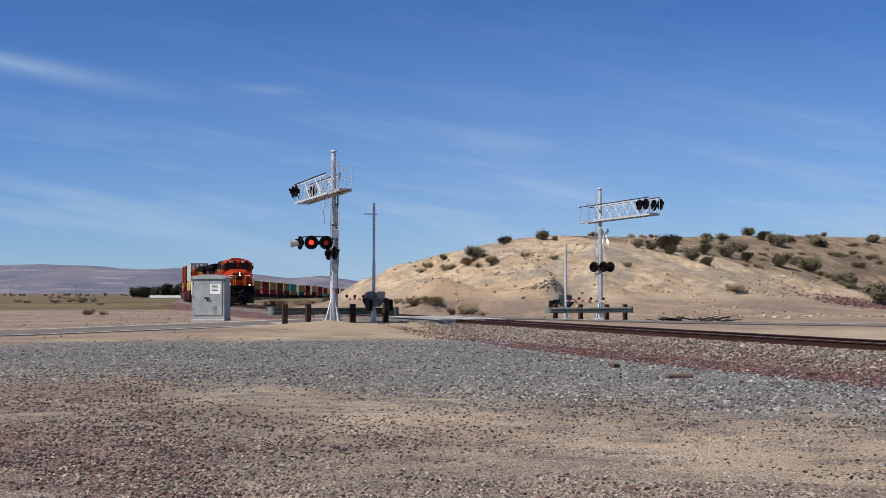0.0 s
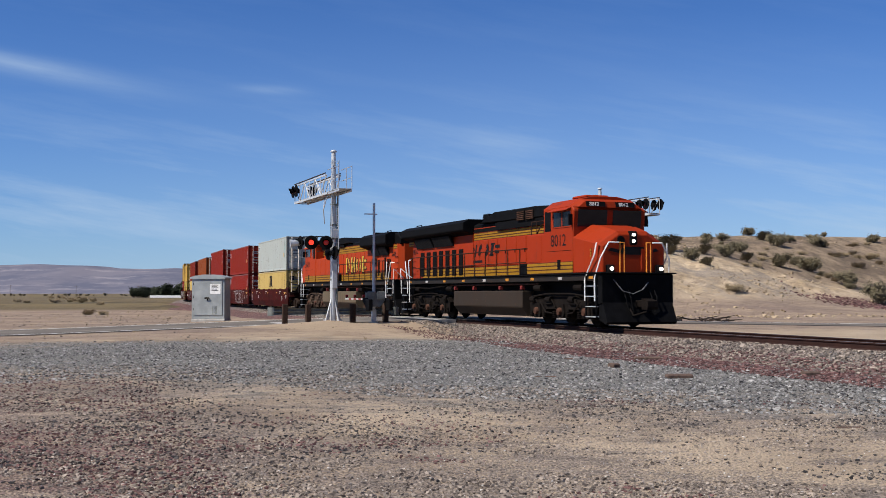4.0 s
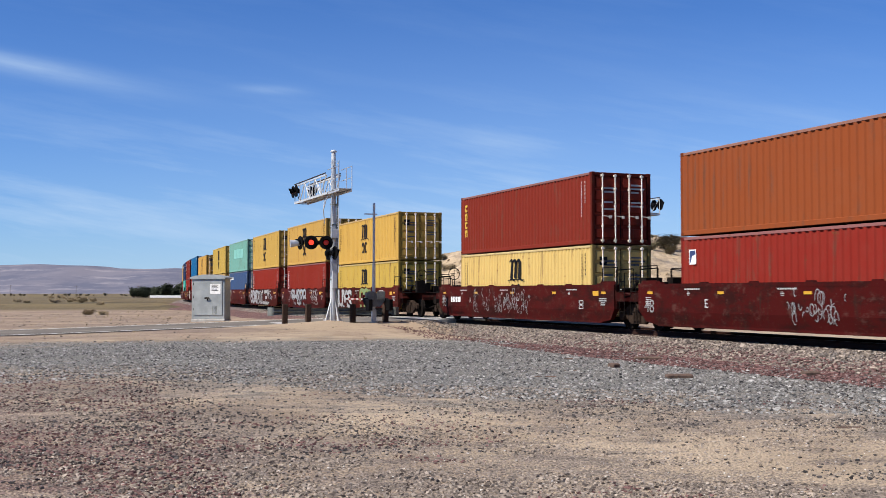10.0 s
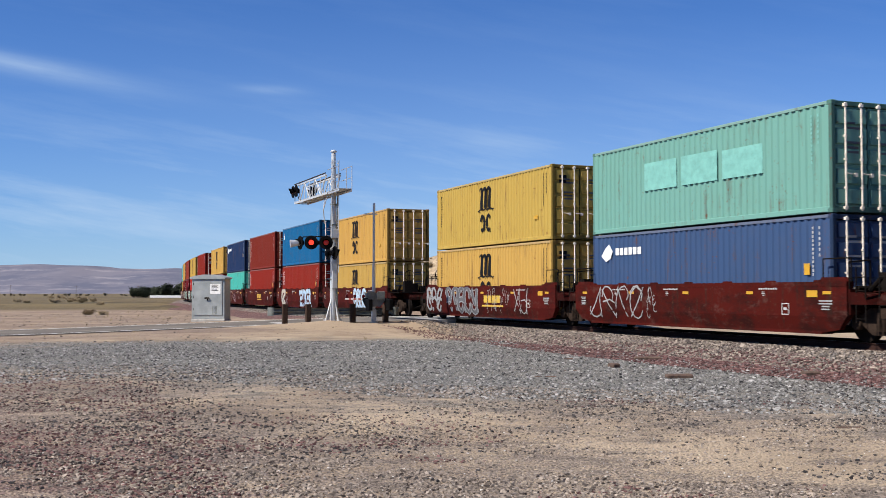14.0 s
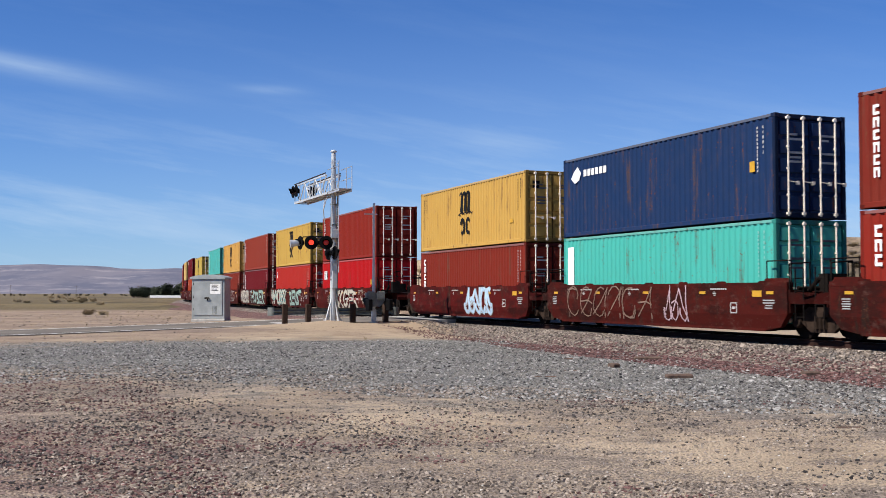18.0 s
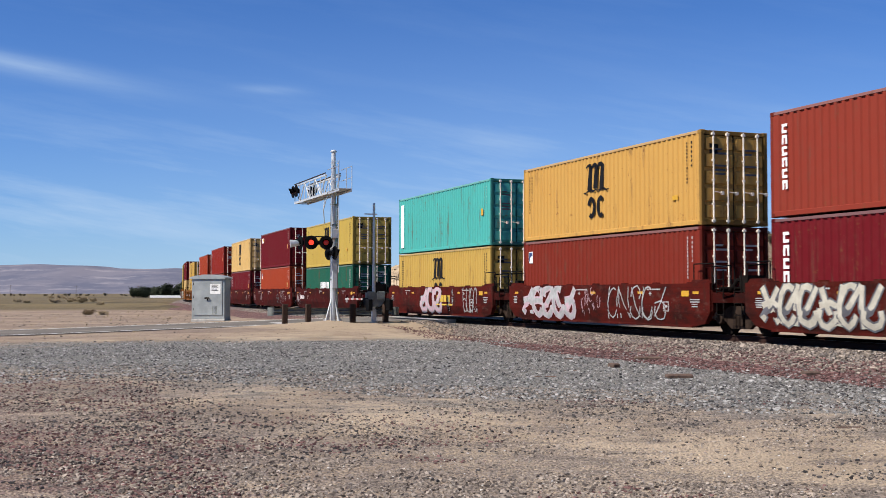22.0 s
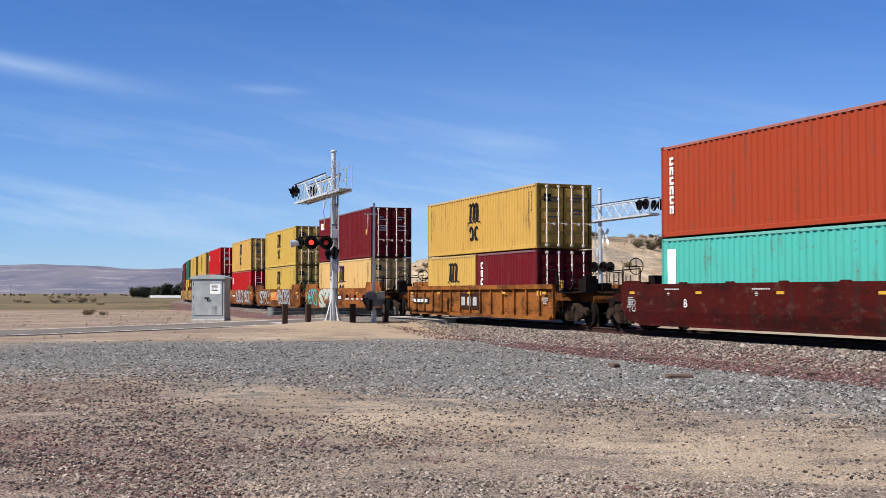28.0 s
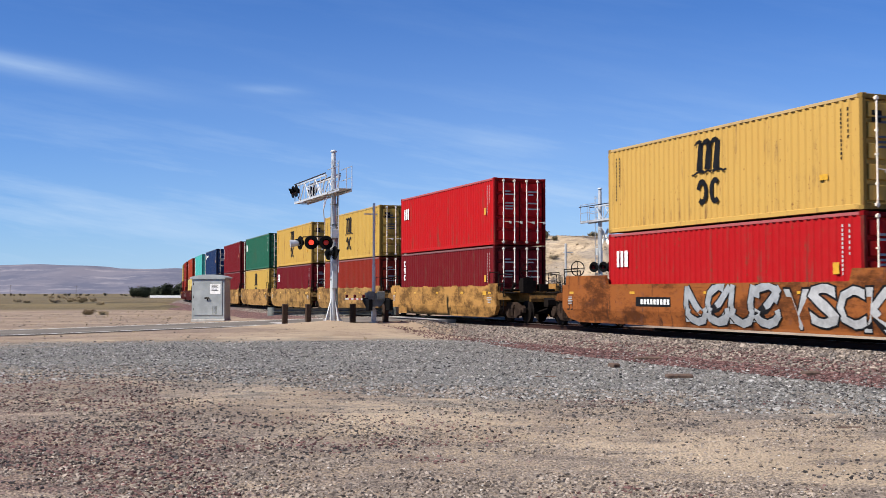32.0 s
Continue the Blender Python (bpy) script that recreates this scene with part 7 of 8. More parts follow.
def locomotive(s, reverse, label, number, lead, cab_x, nose_x, deck_x, tail_x, wing, hatch, top_stripe, cabinet_x):
    """cab_x: cab back and front; wing: x from, x to, underside, top; hatch: x from, x to."""
    t = thing("locomotive", label, "locomotive", "locomotives")
    t["turned_round"] = reverse
    P, B = LOCO_PAINT, BLACK
    ORANGE = (0.25, 0.022, 0.003) if lead else (0.31, 0.032, 0.004)
    cb, cf = cab_x

    def add(name, sh, mat, label="", colour=None, m=None, parent=t, bevel=0.0, key=None):
        if colour is SMOKE:
            mat, colour = BLACK, None
        me = once(("loco", key or name, len(MESHES) if key is None else 0), lambda: sh.mesh(name, mat, False, bevel))
        return part(name, me, parent, label, m, colour)

    def flank(x0, x1, y0, y1, z0, z1, b=0.0):
        lo, hi = min(sy * y0, sy * y1), max(sy * y0, sy * y1)
        return Shape().soft(x0, x1, lo, hi, z0, z1, b) if b else Shape().box(x0, x1, lo, hi, z0, z1)

    def stripes(x0, x1, y, z0, z1, parent=t, n=3):
        add("stripe_ground", flank(x0, x1, y - 0.003, y + 0.004, z0, z1), P, "", (0.05, 0.014, 0.006), None, parent)
        h = (z1 - z0) / n
        for k in range(n):
            add("stripe", flank(x0, x1, y, y + 0.009, z0 + k * h + 0.02, z0 + (k + 1) * h - 0.022), P, "yellow stripe", STRIPE, None, parent)

    add("underframe", Shape().soft(-deck_x + 0.2, deck_x - 0.2, -1.45, 1.45, 1.66, 1.9, 0.02), P, "dark grey side sill", GREY_SILL)
    add("centre_sill", Shape().soft(-deck_x + 0.2, deck_x - 0.2, -0.9, 0.9, 1.1, 1.66, 0.02), B, "black centre sill")
    add("walkway", Shape().soft(-deck_x, deck_x, -1.53, 1.53, 1.9, DECK, 0.015), P, "walkway plate", SMOKE)
    for e in (1, -1):
        m = pose(0, 0, 0, 0, 0, 0 if e > 0 else 180)
        dx = deck_x - 10.9
        add("pilot", Shape().soft(dx + 10.45, dx + 10.8, -1.45, 1.45, 0.85, 1.9, 0.03).prism([(dx + 10.5, 0.9), (dx + 10.8, 0.9), (dx + 11.1, 0.22), (dx + 11.0, 0.14), (dx + 10.5, 0.3)], -1.4, 1.4), B, "black pilot with plough", None, m)
        part("coupler", once("coupler", coupler), t, "", m @ pose(dx + 10.75, 0, 0))
        for y in (-0.6, -0.4, 0.45, 0.65):
            add("air_hose", Shape().pipe([(dx + 10.8, y, 1.35), (dx + 11.0, y, 1.05), (dx + 11.05, y * 0.8, 0.55)], 0.025), B, "", None, m)
        add("jumper_cable", Shape().pipe([(dx + 10.82, -1.0, 1.7), (dx + 10.95, -0.7, 1.3), (dx + 10.97, -0.3, 1.2), (dx + 10.95, 0.1, 1.35), (dx + 10.82, 0.4, 1.6)], 0.017), RUBBER if lead and e > 0 else B, "", None, m)
        for sy in (-1, 1):
            w = sy * 1.5
            st = add("step_ladder", Shape().box(dx + 9.75, dx + 9.8, w - 0.02, w + 0.02, 0.35, 1.9).box(dx + 10.5, dx + 10.55, w - 0.02, w + 0.02, 0.35, 1.9).box(dx + 9.75, dx + 10.55, sy * 1.1 - 0.02, sy * 1.1 + 0.02, 0.3, 1.9), B, "", None, m)
            for k in range(4):
                add("step", flank(dx + 9.78, dx + 10.53, 1.1, 1.53, 0.38 + k * 0.36, 0.41 + k * 0.36), GALV, "", None, None, st)
            if e < 0:
                add("grab_rail", Shape().pipe([(dx + 9.45, w, 0.75), (dx + 9.45, w, 1.9), (dx + 9.62, w, 2.86), (dx + 9.4, w * 0.97, 2.9)], 0.026), WHITE, "white-painted grab rail", None, m)
                add("grab_rail", Shape().pipe([(dx + 9.75, w, 1.2), (dx + 9.75, w, 1.75), (dx + 10.2, w * 0.98, 2.85), (dx + 10.55, w * 0.9, 2.85)], 0.026), WHITE, "white-painted grab rail", None, m)
                add("grab_rail", Shape().pipe([(dx + 10.72, w, 1.2), (dx + 10.72, w, 1.75), (dx + 10.85, w, 2.5), (dx + 10.72, w * 0.6, 2.0)], 0.024), WHITE, "white-painted grab rail", None, m)
            else:
                add("grab_rail", Shape().pipe([(dx + 9.7, w, 0.95), (dx + 9.7, w, 1.75), (dx + 10.35, w * 0.99, 2.55), (dx + 10.42, w * 0.95, 3.0)], 0.026), WHITE, "white-painted slanting grab rail", None, m)
                add("grab_rail", Shape().pipe([(dx + 10.4, w, 0.95), (dx + 10.4, w, 1.75), (dx + 10.62, w * 0.93, 2.45), (dx + 10.66, w * 0.72, 3.0), (dx + 10.66, w * 0.45, 3.0)], 0.026), WHITE, "white-painted slanting grab rail", None, m)
    # full-width nose with a ridged top, then the cab
    nl = nose_x - cf
    nv = []
    for x, w, zs, zt, c in ((cf, 1.49, 3.25, 3.72, 0.75), (cf + nl * 0.45, 1.46, 3.12, 3.62, 0.7), (nose_x - 0.12, 1.34, 2.95, 3.42, 0.62), (nose_x, 1.22, 2.86, 3.28, 0.58)):
        nv += [(x, -w, DECK), (x, -w, zs), (x, -c, zt), (x, c, zt), (x, w, zs), (x, w, DECK)]
    nf = [(6 * k + i, 6 * k + 6 + i, 6 * k + 6 + (i + 1) % 6, 6 * k + (i + 1) % 6) for k in range(3) for i in range(6)] + [(0, 1, 2, 3, 4, 5), (18, 19, 20, 21, 22, 23)]
    add("nose", Shape().add(nv, nf), P, "orange faceted nose", ORANGE, bevel=0.02)
    cabin = add("cab", Shape().prism([(cb, DECK), (cf, DECK), (cf + 0.02, 3.66), (cf + 0.1, 4.24), (cf - 0.05, 4.4), (cb, 4.4)], -1.5, 1.5), P, "orange driver's cab", ORANGE, bevel=0.03)
    add("cab_roof", Shape().prism([(-1.5, 4.39), (1.5, 4.39), (1.1, 4.68), (0.5, 4.8), (-0.5, 4.8), (-1.1, 4.68)], cb - 0.05, cf - 0.25, "x"), P, "", ORANGE, bevel=0.02)
    add("cab_brow", Shape().add([(cf - 0.25, -1.48, 4.4), (cf - 0.25, -1.08, 4.68), (cf - 0.25, 1.08, 4.68), (cf - 0.25, 1.48, 4.4), (cf + 0.12, -1.3, 4.36), (cf + 0.06, -1.0, 4.58), (cf + 0.06, 1.0, 4.58), (cf + 0.12, 1.3, 4.36)], [(0, 1, 2, 3), (4, 5, 6, 7), (0, 1, 5, 4), (1, 2, 6, 5), (2, 3, 7, 6), (3, 0, 4, 7)]), P, "", ORANGE, None, cabin)
    for y0, y1 in ((-1.0, -0.22), (0.22, 1.0)):
        nb = add("number_board", Shape().prism([(cf + 0.04, 4.4), (cf + 0.15, 4.38), (cf + 0.1, 4.57), (cf + 0.02, 4.57)], y0, y1), B, "number board", None, None, cabin)
        if lead:
            words(nb, number, 0, 0, 0.2, WHITE, 0, "white number").matrix_basis = pose(cf + 0.145, y0 + 0.12, 4.41, 77, 0, 90)
        add("windscreen", Shape().prism([(cf + 0.0, 3.66), (cf + 0.04, 3.64), (cf + 0.11, 4.26), (cf + 0.04, 4.28)], y0 - 0.32 if y0 < 0 else y0 - 0.1, y1 + 0.1 if y0 < 0 else y1 + 0.32), GLASS_DARK, "dark tinted windscreen", None, None, cabin)
    for sy in (-1, 1):
        for x0, x1, z0, z1 in ((cf - 1.5, cf - 0.85, 3.68, 4.22), (cf - 0.78, cf - 0.12, 3.68, 4.22), (cb + 0.75, cb + 0.98, 3.7, 4.3)):
            if x1 < cb + 1.0 and cf - cb < 2.6:
                continue
            win = add("side_window", flank(x0, x1, 1.495, 1.512, z0, z1), GLASS_DARK, "tinted side window", None, None, cabin)
            add("window_frame", flank(x0 - 0.04, x0, 1.48, 1.52, z0 - 0.04, z1 + 0.04).box(x1, x1 + 0.04, sy * 1.5 - 0.02, sy * 1.5 + 0.02, z0 - 0.04, z1 + 0.04).box(x0, x1, sy * 1.5 - 0.02, sy * 1.5 + 0.02, z0 - 0.04, z0).box(x0, x1, sy * 1.5 - 0.02, sy * 1.5 + 0.02, z1, z1 + 0.04), P, "", ORANGE, None, win)
        add("sunshade", Shape().prism([(sy * 1.5, 4.36), (sy * 1.72, 4.26), (sy * 1.72, 4.24), (sy * 1.5, 4.32)], cf - 1.6, cf - 0.1, "x"), P, "", ORANGE, None, cabin)
        add("cab_door", flank(cb + 0.12, cb + 0.62, 1.49, 1.508, 3.55, 4.3), B, "dark cab rear doorway", None, None, cabin)
        add("mirror", flank(cf - 0.05, cf + 0.01, 1.52, 1.66, 3.7, 4.1), B, "", None, None, cabin)
        stripes(cb, cf, 1.5, DECK + 0.01, 2.38, cabin)
        stripes(nose_x - 1.0, nose_x - 0.5, 1.40, 2.5, 2.8)
        add("cab_seam", flank(cf - 2.1, cf - 0.1, 1.5, 1.504, 2.78, 2.795), B, "", None, None, cabin)
        words(cabin, number, 0, 0, 0.62, BLACK_MARK, 0, "black road number").matrix_basis = pose((cf - 1.75) if sy < 0 else cf - 0.05, sy * 1.506, 2.97, 90, 0, 0 if sy < 0 else 180)
        add("step_light", flank(cf - 1.2, cf - 0.95, 1.5, 1.515, 2.1, 2.45), B, "", None, None, cabin)
        # equipment cabinet flush with the cab
        add("side_cabinet", flank(cabinet_x, cb, 0.9, 1.47, DECK, 3.5, 0.03), P, "orange equipment cabinet", ORANGE)
        stripes(cabinet_x, cb, 1.47, DECK + 0.01, 2.38)
        for k in range(int((cb - cabinet_x) / 1.2)):
            add("cabinet_door", flank(cabinet_x + 0.1 + k * 1.2, cabinet_x + 1.24 + k * 1.2, 1.46, 1.482, 2.42, 3.44, 0.008), P, "", ORANGE)
        # stripes along the hood
        stripes(wing[1] + 0.02, cb, 0.95, top_stripe[0], top_stripe[1])
        stripes(tail_x + 0.2, cabinet_x, 1.0, DECK + 0.01, 2.38)
        # hood doors, latches and screens
        x = wing[1] - 0.2
        while x < cabinet_x - 0.9:
            add("hood_door", flank(x, x + 0.88, 0.94, 0.972, 2.42, top_stripe[0] - 0.04, 0.01), P, "", ORANGE)
            add("latch", flank(x + 0.78, x + 0.84, 0.97, 0.99, 2.9, 3.0), B)
            x += 0.95
        g0 = wing[1] - 0.35
        if lead:
            bays = [(g0 - 0.85 * k - 1.3, 0.5, 2.05, 3.25) for k in range(7)]
        else:
            bays = [(g0 - 1.0, 0.42, 2.75, 3.2), (g0 - 1.6, 0.42, 2.75, 3.2), (g0 - 1.0, 0.42, 2.1, 2.55), (g0 - 1.6, 0.42, 2.1, 2.55), (g0 - 2.05, 0.3, 2.2, 3.1), (g0 - 2.8, 0.5, 2.0, 2.35), (g0 - 3.3, 0.3, 2.15, 3.2), (g0 - 3.75, 0.25, 2.1, 3.1), (g0 - 4.2, 0.3, 2.05, 3.1)]
        for x, w, z0, z1 in bays:
            g = add("air_grille", flank(x, x + w, 0.98, 1.025, z0, z1), B, "black louvred air grille")
            for j in range(int((z1 - z0) / 0.13)):
                add("louvre", flank(x + 0.03, x + w - 0.03, 1.02, 1.04, z0 + 0.04 + j * 0.13, z0 + 0.08 + j * 0.13), CAST, "", None, None, g)
        span = wing[1] - wing[0]
        for k in range(2):
            x = wing[0] + span * (0.16 + 0.30 * k)
            add("radiator_screen", Shape().prism([(sy * 1.0, wing[2] - 0.42), (sy * 1.08, wing[2] - 0.44), (sy * 1.30, wing[2] + 0.02), (sy * 1.2, wing[2] + 0.04)], x, x + span * 0.27, "x"), RADIATOR, "slanted black radiator screen")
        turn = pose(0, 0, 0, 0, 0, 0 if sy < 0 else 180)
        if reverse:
            first = -4.2 if sy < 0 else -0.5
            part("name_outline", name_blocks(first + 0.06, 2.42, 0.98, 0.98, 1.2, -0.979, 0, 0.03).mesh("name_outline", BLACK_MARK), t, "", turn, kind="stuff")
            part("name_sign", name_blocks(first, 2.46, 0.94, 0.94, 1.2, -0.984).mesh("name_sign", GOLD_MARK), t, "big gold name in abstract block shapes", turn, kind="stuff")
        else:
            first = -4.0 if sy < 0 else -1.1
            part("name_sign", name_blocks(first, 2.86, 0.52, 1.05, 1.25, -0.978, 0.35).box(first - 0.2, first + 3.0, -0.982, -0.978, 2.58, 2.68).mesh("name_sign", BLACK_MARK), t, "black slanted name shapes over a bar", turn, kind="stuff")
        # handrails along the walkway and round the cabinet top
        n = int((cabinet_x - tail_x - 1.5) / 1.15)
        for k in range(n + 1):
            add("stanchion", Shape().tube((0, 0, DECK), (0, 0, 2.98), 0.024, 6), BROWN_RAIL, "", None, pose(tail_x + 1.4 + k * 1.15, sy * 1.49, 0), key="stanchion")
        add("handrail", Shape().tube((tail_x + 1.2, sy * 1.49, 2.98), (cabinet_x - 0.1, sy * 1.49, 2.98), 0.024, 6), BROWN_RAIL, "black handrail")
        add("handrail", Shape().tube((tail_x + 1.2, sy * 1.49, 2.44), (cabinet_x - 0.1, sy * 1.49, 2.44), 0.018, 6), BROWN_RAIL, "black handrail")
        add("handrail", Shape().pipe([(cabinet_x - 0.1, sy * 1.49, 2.98), (cabinet_x - 0.3, sy * 1.49, 2.98), (cabinet_x - 0.3, sy * 1.2, 2.98), (cabinet_x + 0.5, sy * 1.1, 3.9)], 0.024), BROWN_RAIL, "black handrail")
        add("cabinet_rail", Shape().pipe([(cabinet_x + 0.3, sy * 1.42, 3.5), (cabinet_x + 0.3, sy * 1.42, 4.0), (cb - 0.1, sy * 1.42, 4.0)], 0.02).tube(((cabinet_x + cb) / 2, sy * 1.42, 3.5), ((cabinet_x + cb) / 2, sy * 1.42, 4.0), 0.02), BROWN_RAIL, "black handrail")
        for k in range(9):
            add("reflector", flank(0, 0.3, 1.45, 1.456, 1.72, 1.82), (AMBER_MARK, GATE_WHITE, AMBER_MARK)[k % 3], "", None, pose(-deck_x + 1.3 + k * 2.35, 0, 0))
        # under the sill: pipes, valves and small tanks
        add("air_pipe", Shape().pipe([(-4.0, sy * 1.3, 1.58), (5.2, sy * 1.3, 1.58)], 0.04), RUST_CAST, "rusty air pipe")
        add("air_pipe", Shape().pipe([(-9.6, sy * 1.34, 1.5), (-6.6, sy * 1.34, 1.45), (-4.2, sy * 1.3, 1.58)], 0.03), CAST)
        for x, w in ((-4.4, 0.7), (-8.6, 0.5), (4.9, 0.6), (8.2, 0.6)):
            add("air_reservoir", Shape().tube((x, sy * 1.25, 1.42), (x + w, sy * 1.25, 1.42), 0.13, 10), CAST)
        for x in (-3.4, -1.2, 1.6, 3.7):
            add("tank_valve", Shape().soft(x, x + 0.14, min(sy * 1.2, sy * 1.38), max(sy * 1.2, sy * 1.38), 1.36, 1.52, 0.02), RED_DULL, "small dull red valve")
        add("toolbox", flank(cabinet_x - 1.0, cabinet_x - 0.35, 1.0, 1.35, DECK, 2.4, 0.03), B)
        # rear end of the hood
        stripes(tail_x + 0.3, wing[0] - 0.05, 1.02, 3.62, 3.86, t, 2)
        words(t, number, 0, 0, 0.36, BLACK_MARK, 0, "black road number").matrix_basis = pose(tail_x + 0.25 if sy < 0 else tail_x + 1.25, sy * 1.027, 3.22, 90, 0, 0 if sy < 0 else 180)
        for k in range(4):
            add("grab_iron", Shape().pipe([(0, 0, 0), (0, sy * 0.07, 0), (0.4, sy * 0.07, 0), (0.4, 0, 0)], 0.013, 5), B, "", None, pose(tail_x + 0.2, sy * 1.0, 2.2 + k * 0.33), key=("grab", sy))
    mid = (wing[1], cb)
    add("hood", Shape().prism([(-0.95, DECK), (0.95, DECK), (0.95, 4.12), (-0.95, 4.12)], mid[0], mid[1], "x"), P, "orange engine hood", ORANGE)
    add("hood_top", Shape().prism([(-0.96, top_stripe[1] + 0.02), (0.96, top_stripe[1] + 0.02), (0.94, 4.25), (0.75, 4.36), (-0.75, 4.36), (-0.94, 4.25)], mid[0], mid[1], "x"), P, "black hood roof", SMOKE)
    add("brake_hatch", Shape().prism([(hatch[0] - 1.6, 4.3), (cb, 4.2), (cb, 4.6), (cb - 1.5, 4.68), (hatch[0], 4.7)], -1.1, 1.1), P, "black dynamic brake housing", SMOKE, bevel=0.03)
    add("brake_skirt", Shape().box(hatch[0] + 0.1, cb, -1.06, 1.06, top_stripe[1] + 0.02, 4.24), P, "", SMOKE)
    for k in range(2):
        for sy in (-1, 1):
            g = add("brake_grille", flank(cb - 2.35 - k * 0.85, cb - 1.65 - k * 0.85, 1.09, 1.13, 4.18, 4.58), CAST, "louvred grille")
            for j in range(5):
                add("louvre", flank(cb - 2.32 - k * 0.85, cb - 1.68 - k * 0.85, 1.12, 1.15, 4.2 + j * 0.075, 4.235 + j * 0.075), RUST_CAST, "", None, None, g)
    add("exhaust_stack", Shape().prism([(wing[1] - 0.1, 4.3), (wing[1] + 0.75, 4.3), (wing[1] + 0.65, 4.78), (wing[1] + 0.0, 4.78)], -0.5, 0.5), B, "sooty exhaust silencer")
    add("radiator_room", Shape().prism([(-1.0, DECK), (1.0, DECK), (1.0, wing[2] + 0.1), (-1.0, wing[2] + 0.1)], tail_x + 1.6, wing[1], "x"), P, "orange rear hood", ORANGE)
    add("radiator_wing", Shape().prism([(-1.0, wing[2] - 0.02), (1.0, wing[2] - 0.02), (1.42, wing[2] + 0.12), (1.5, wing[2] + 0.2), (1.5, wing[3] - 0.16), (1.2, wing[3]), (-1.2, wing[3]), (-1.5, wing[3] - 0.16), (-1.5, wing[2] + 0.2), (-1.42, wing[2] + 0.12)], wing[0], wing[1], "x"), P, "black overhanging radiator", SMOKE, bevel=0.02)
    add("rear_cap", Shape().prism([(tail_x, 3.86), (wing[0] + 0.3, 3.86), (wing[0] + 0.3, wing[3] - 0.03), (tail_x + 0.4, wing[3] - 0.12), (tail_x, 4.2)], -0.95, 0.95), P, "black rear roof", SMOKE, bevel=0.05)
    add("rear_hood_end", Shape().prism([(tail_x, -0.7), (tail_x + 0.22, -1.02), (tail_x + 1.6, -1.02), (tail_x + 1.6, 1.02), (tail_x + 0.22, 1.02), (tail_x, 0.7)], DECK, 3.88, "z"), P, "orange rounded rear hood end", ORANGE)
    add("lifting_eye", Shape().pipe([(wing[0] + 0.8, -0.9, wing[3]), (wing[0] + 0.8, -0.9, wing[3] + 0.1), (wing[0] + 1.5, -0.9, wing[3] + 0.1), (wing[0] + 1.5, -0.9, wing[3])], 0.025).pipe([(wing[0] + 0.8, 0.9, wing[3]), (wing[0] + 0.8, 0.9, wing[3] + 0.1), (wing[0] + 1.5, 0.9, wing[3] + 0.1), (wing[0] + 1.5, 0.9, wing[3])], 0.025), B)
    for z in (3.98, 4.18):
        add("rear_lamp", Shape().turned([(0.1, tail_x), (0.1, tail_x - 0.05), (0.08, tail_x - 0.06)], (0, 0.0, z), "x", 12), GALV, "twin rear headlamp")
    horn = add("horn", Shape().box(wing[1] + 1.6, wing[1] + 2.0, -0.2, 0.2, 4.34, 4.42), CAST, "roof horn cluster")
    for y, d in ((-0.18, 1), (0, 1), (0.18, -1)):
        add("trumpet", Shape().tube((wing[1] + 1.8, y, 4.5), (wing[1] + 1.8 + d * 0.45, y, 4.52), 0.035, 8, 0.1), B, "", None, None, horn)
    add("antenna", Shape().tube((wing[1] + 2.8, 0, 4.3), (wing[1] + 2.8, 0, 4.75), 0.025, 6), GALV, "short aerial")
    add("air_conditioner", Shape().soft(cb + 0.4, cb + 1.5, -0.5, 0.5, 4.79, 4.9, 0.04), P, "", ORANGE)
    tank = [(-1.42, 0.66), (-1.42, 1.32), (1.42, 1.32), (1.42, 0.66), (1.12, 0.3), (-1.12, 0.3)]
    add("fuel_tank", Shape().prism(tank, -3.3, 4.0 if lead else 4.6, "x"), P, "dusty grey-brown fuel tank" if not lead else "dark brown fuel tank", (0.03, 0.022, 0.016) if lead else TANK, bevel=0.03)
    for x in (-7.0, 7.0):
        six_wheel_truck(t, x, CAST if lead else TRUCK_DUST, "_dark" if lead else "")
    lamp = HEADLIGHT if lead else GLASS_DARK
    add("headlamp_case", Shape().soft(nose_x - 0.2, nose_x + 0.03, 0.0 - 0.16, 0.16, 2.93, 3.42, 0.03), B)
    for z in (3.06, 3.29):
        add("headlamp", Shape().turned([(0.06, nose_x), (0.06, nose_x + 0.05), (0.05, nose_x + 0.06)], (0, 0.0, z), "x", 14), HEADLIGHT if lead else GLASS_DARK, "twin headlamp")
    for y in (-1.0, 1.0):
        add("lamp_case", Shape().soft(nose_x + 0.0, nose_x + 0.2, y - 0.13, y + 0.13, DECK, 2.22, 0.02), B)
        add("ditch_lamp", Shape().turned([(0.065, nose_x + 0.2), (0.065, nose_x + 0.26), (0.055, nose_x + 0.28)], (0, y, 2.08), "x", 14), lamp, "lit ditch lamp" if lead else "ditch lamp")
        add("front_rail", Shape().pipe([(nose_x + 0.14, y * 0.45, DECK), (nose_x + 0.14, y * 0.45, 3.0), (nose_x + 0.14, y * 0.62, 3.0), (nose_x + 0.14, y * 0.62, DECK)], 0.022), ORANGE_MARK, "front handrail")
    add("nose_door", Shape().soft(nose_x - 0.05, nose_x + 0.03, 0.3, 0.8, 2.0, 2.8, 0.02), P, "nose door", ORANGE)
    add("sand_hatch", Shape().turned([(0.16, nose_x - 0.3), (0.16, nose_x + 0.012), (0.13, nose_x + 0.02)], (0, -0.5, 3.08), "x", 14), B, "round black nose opening")
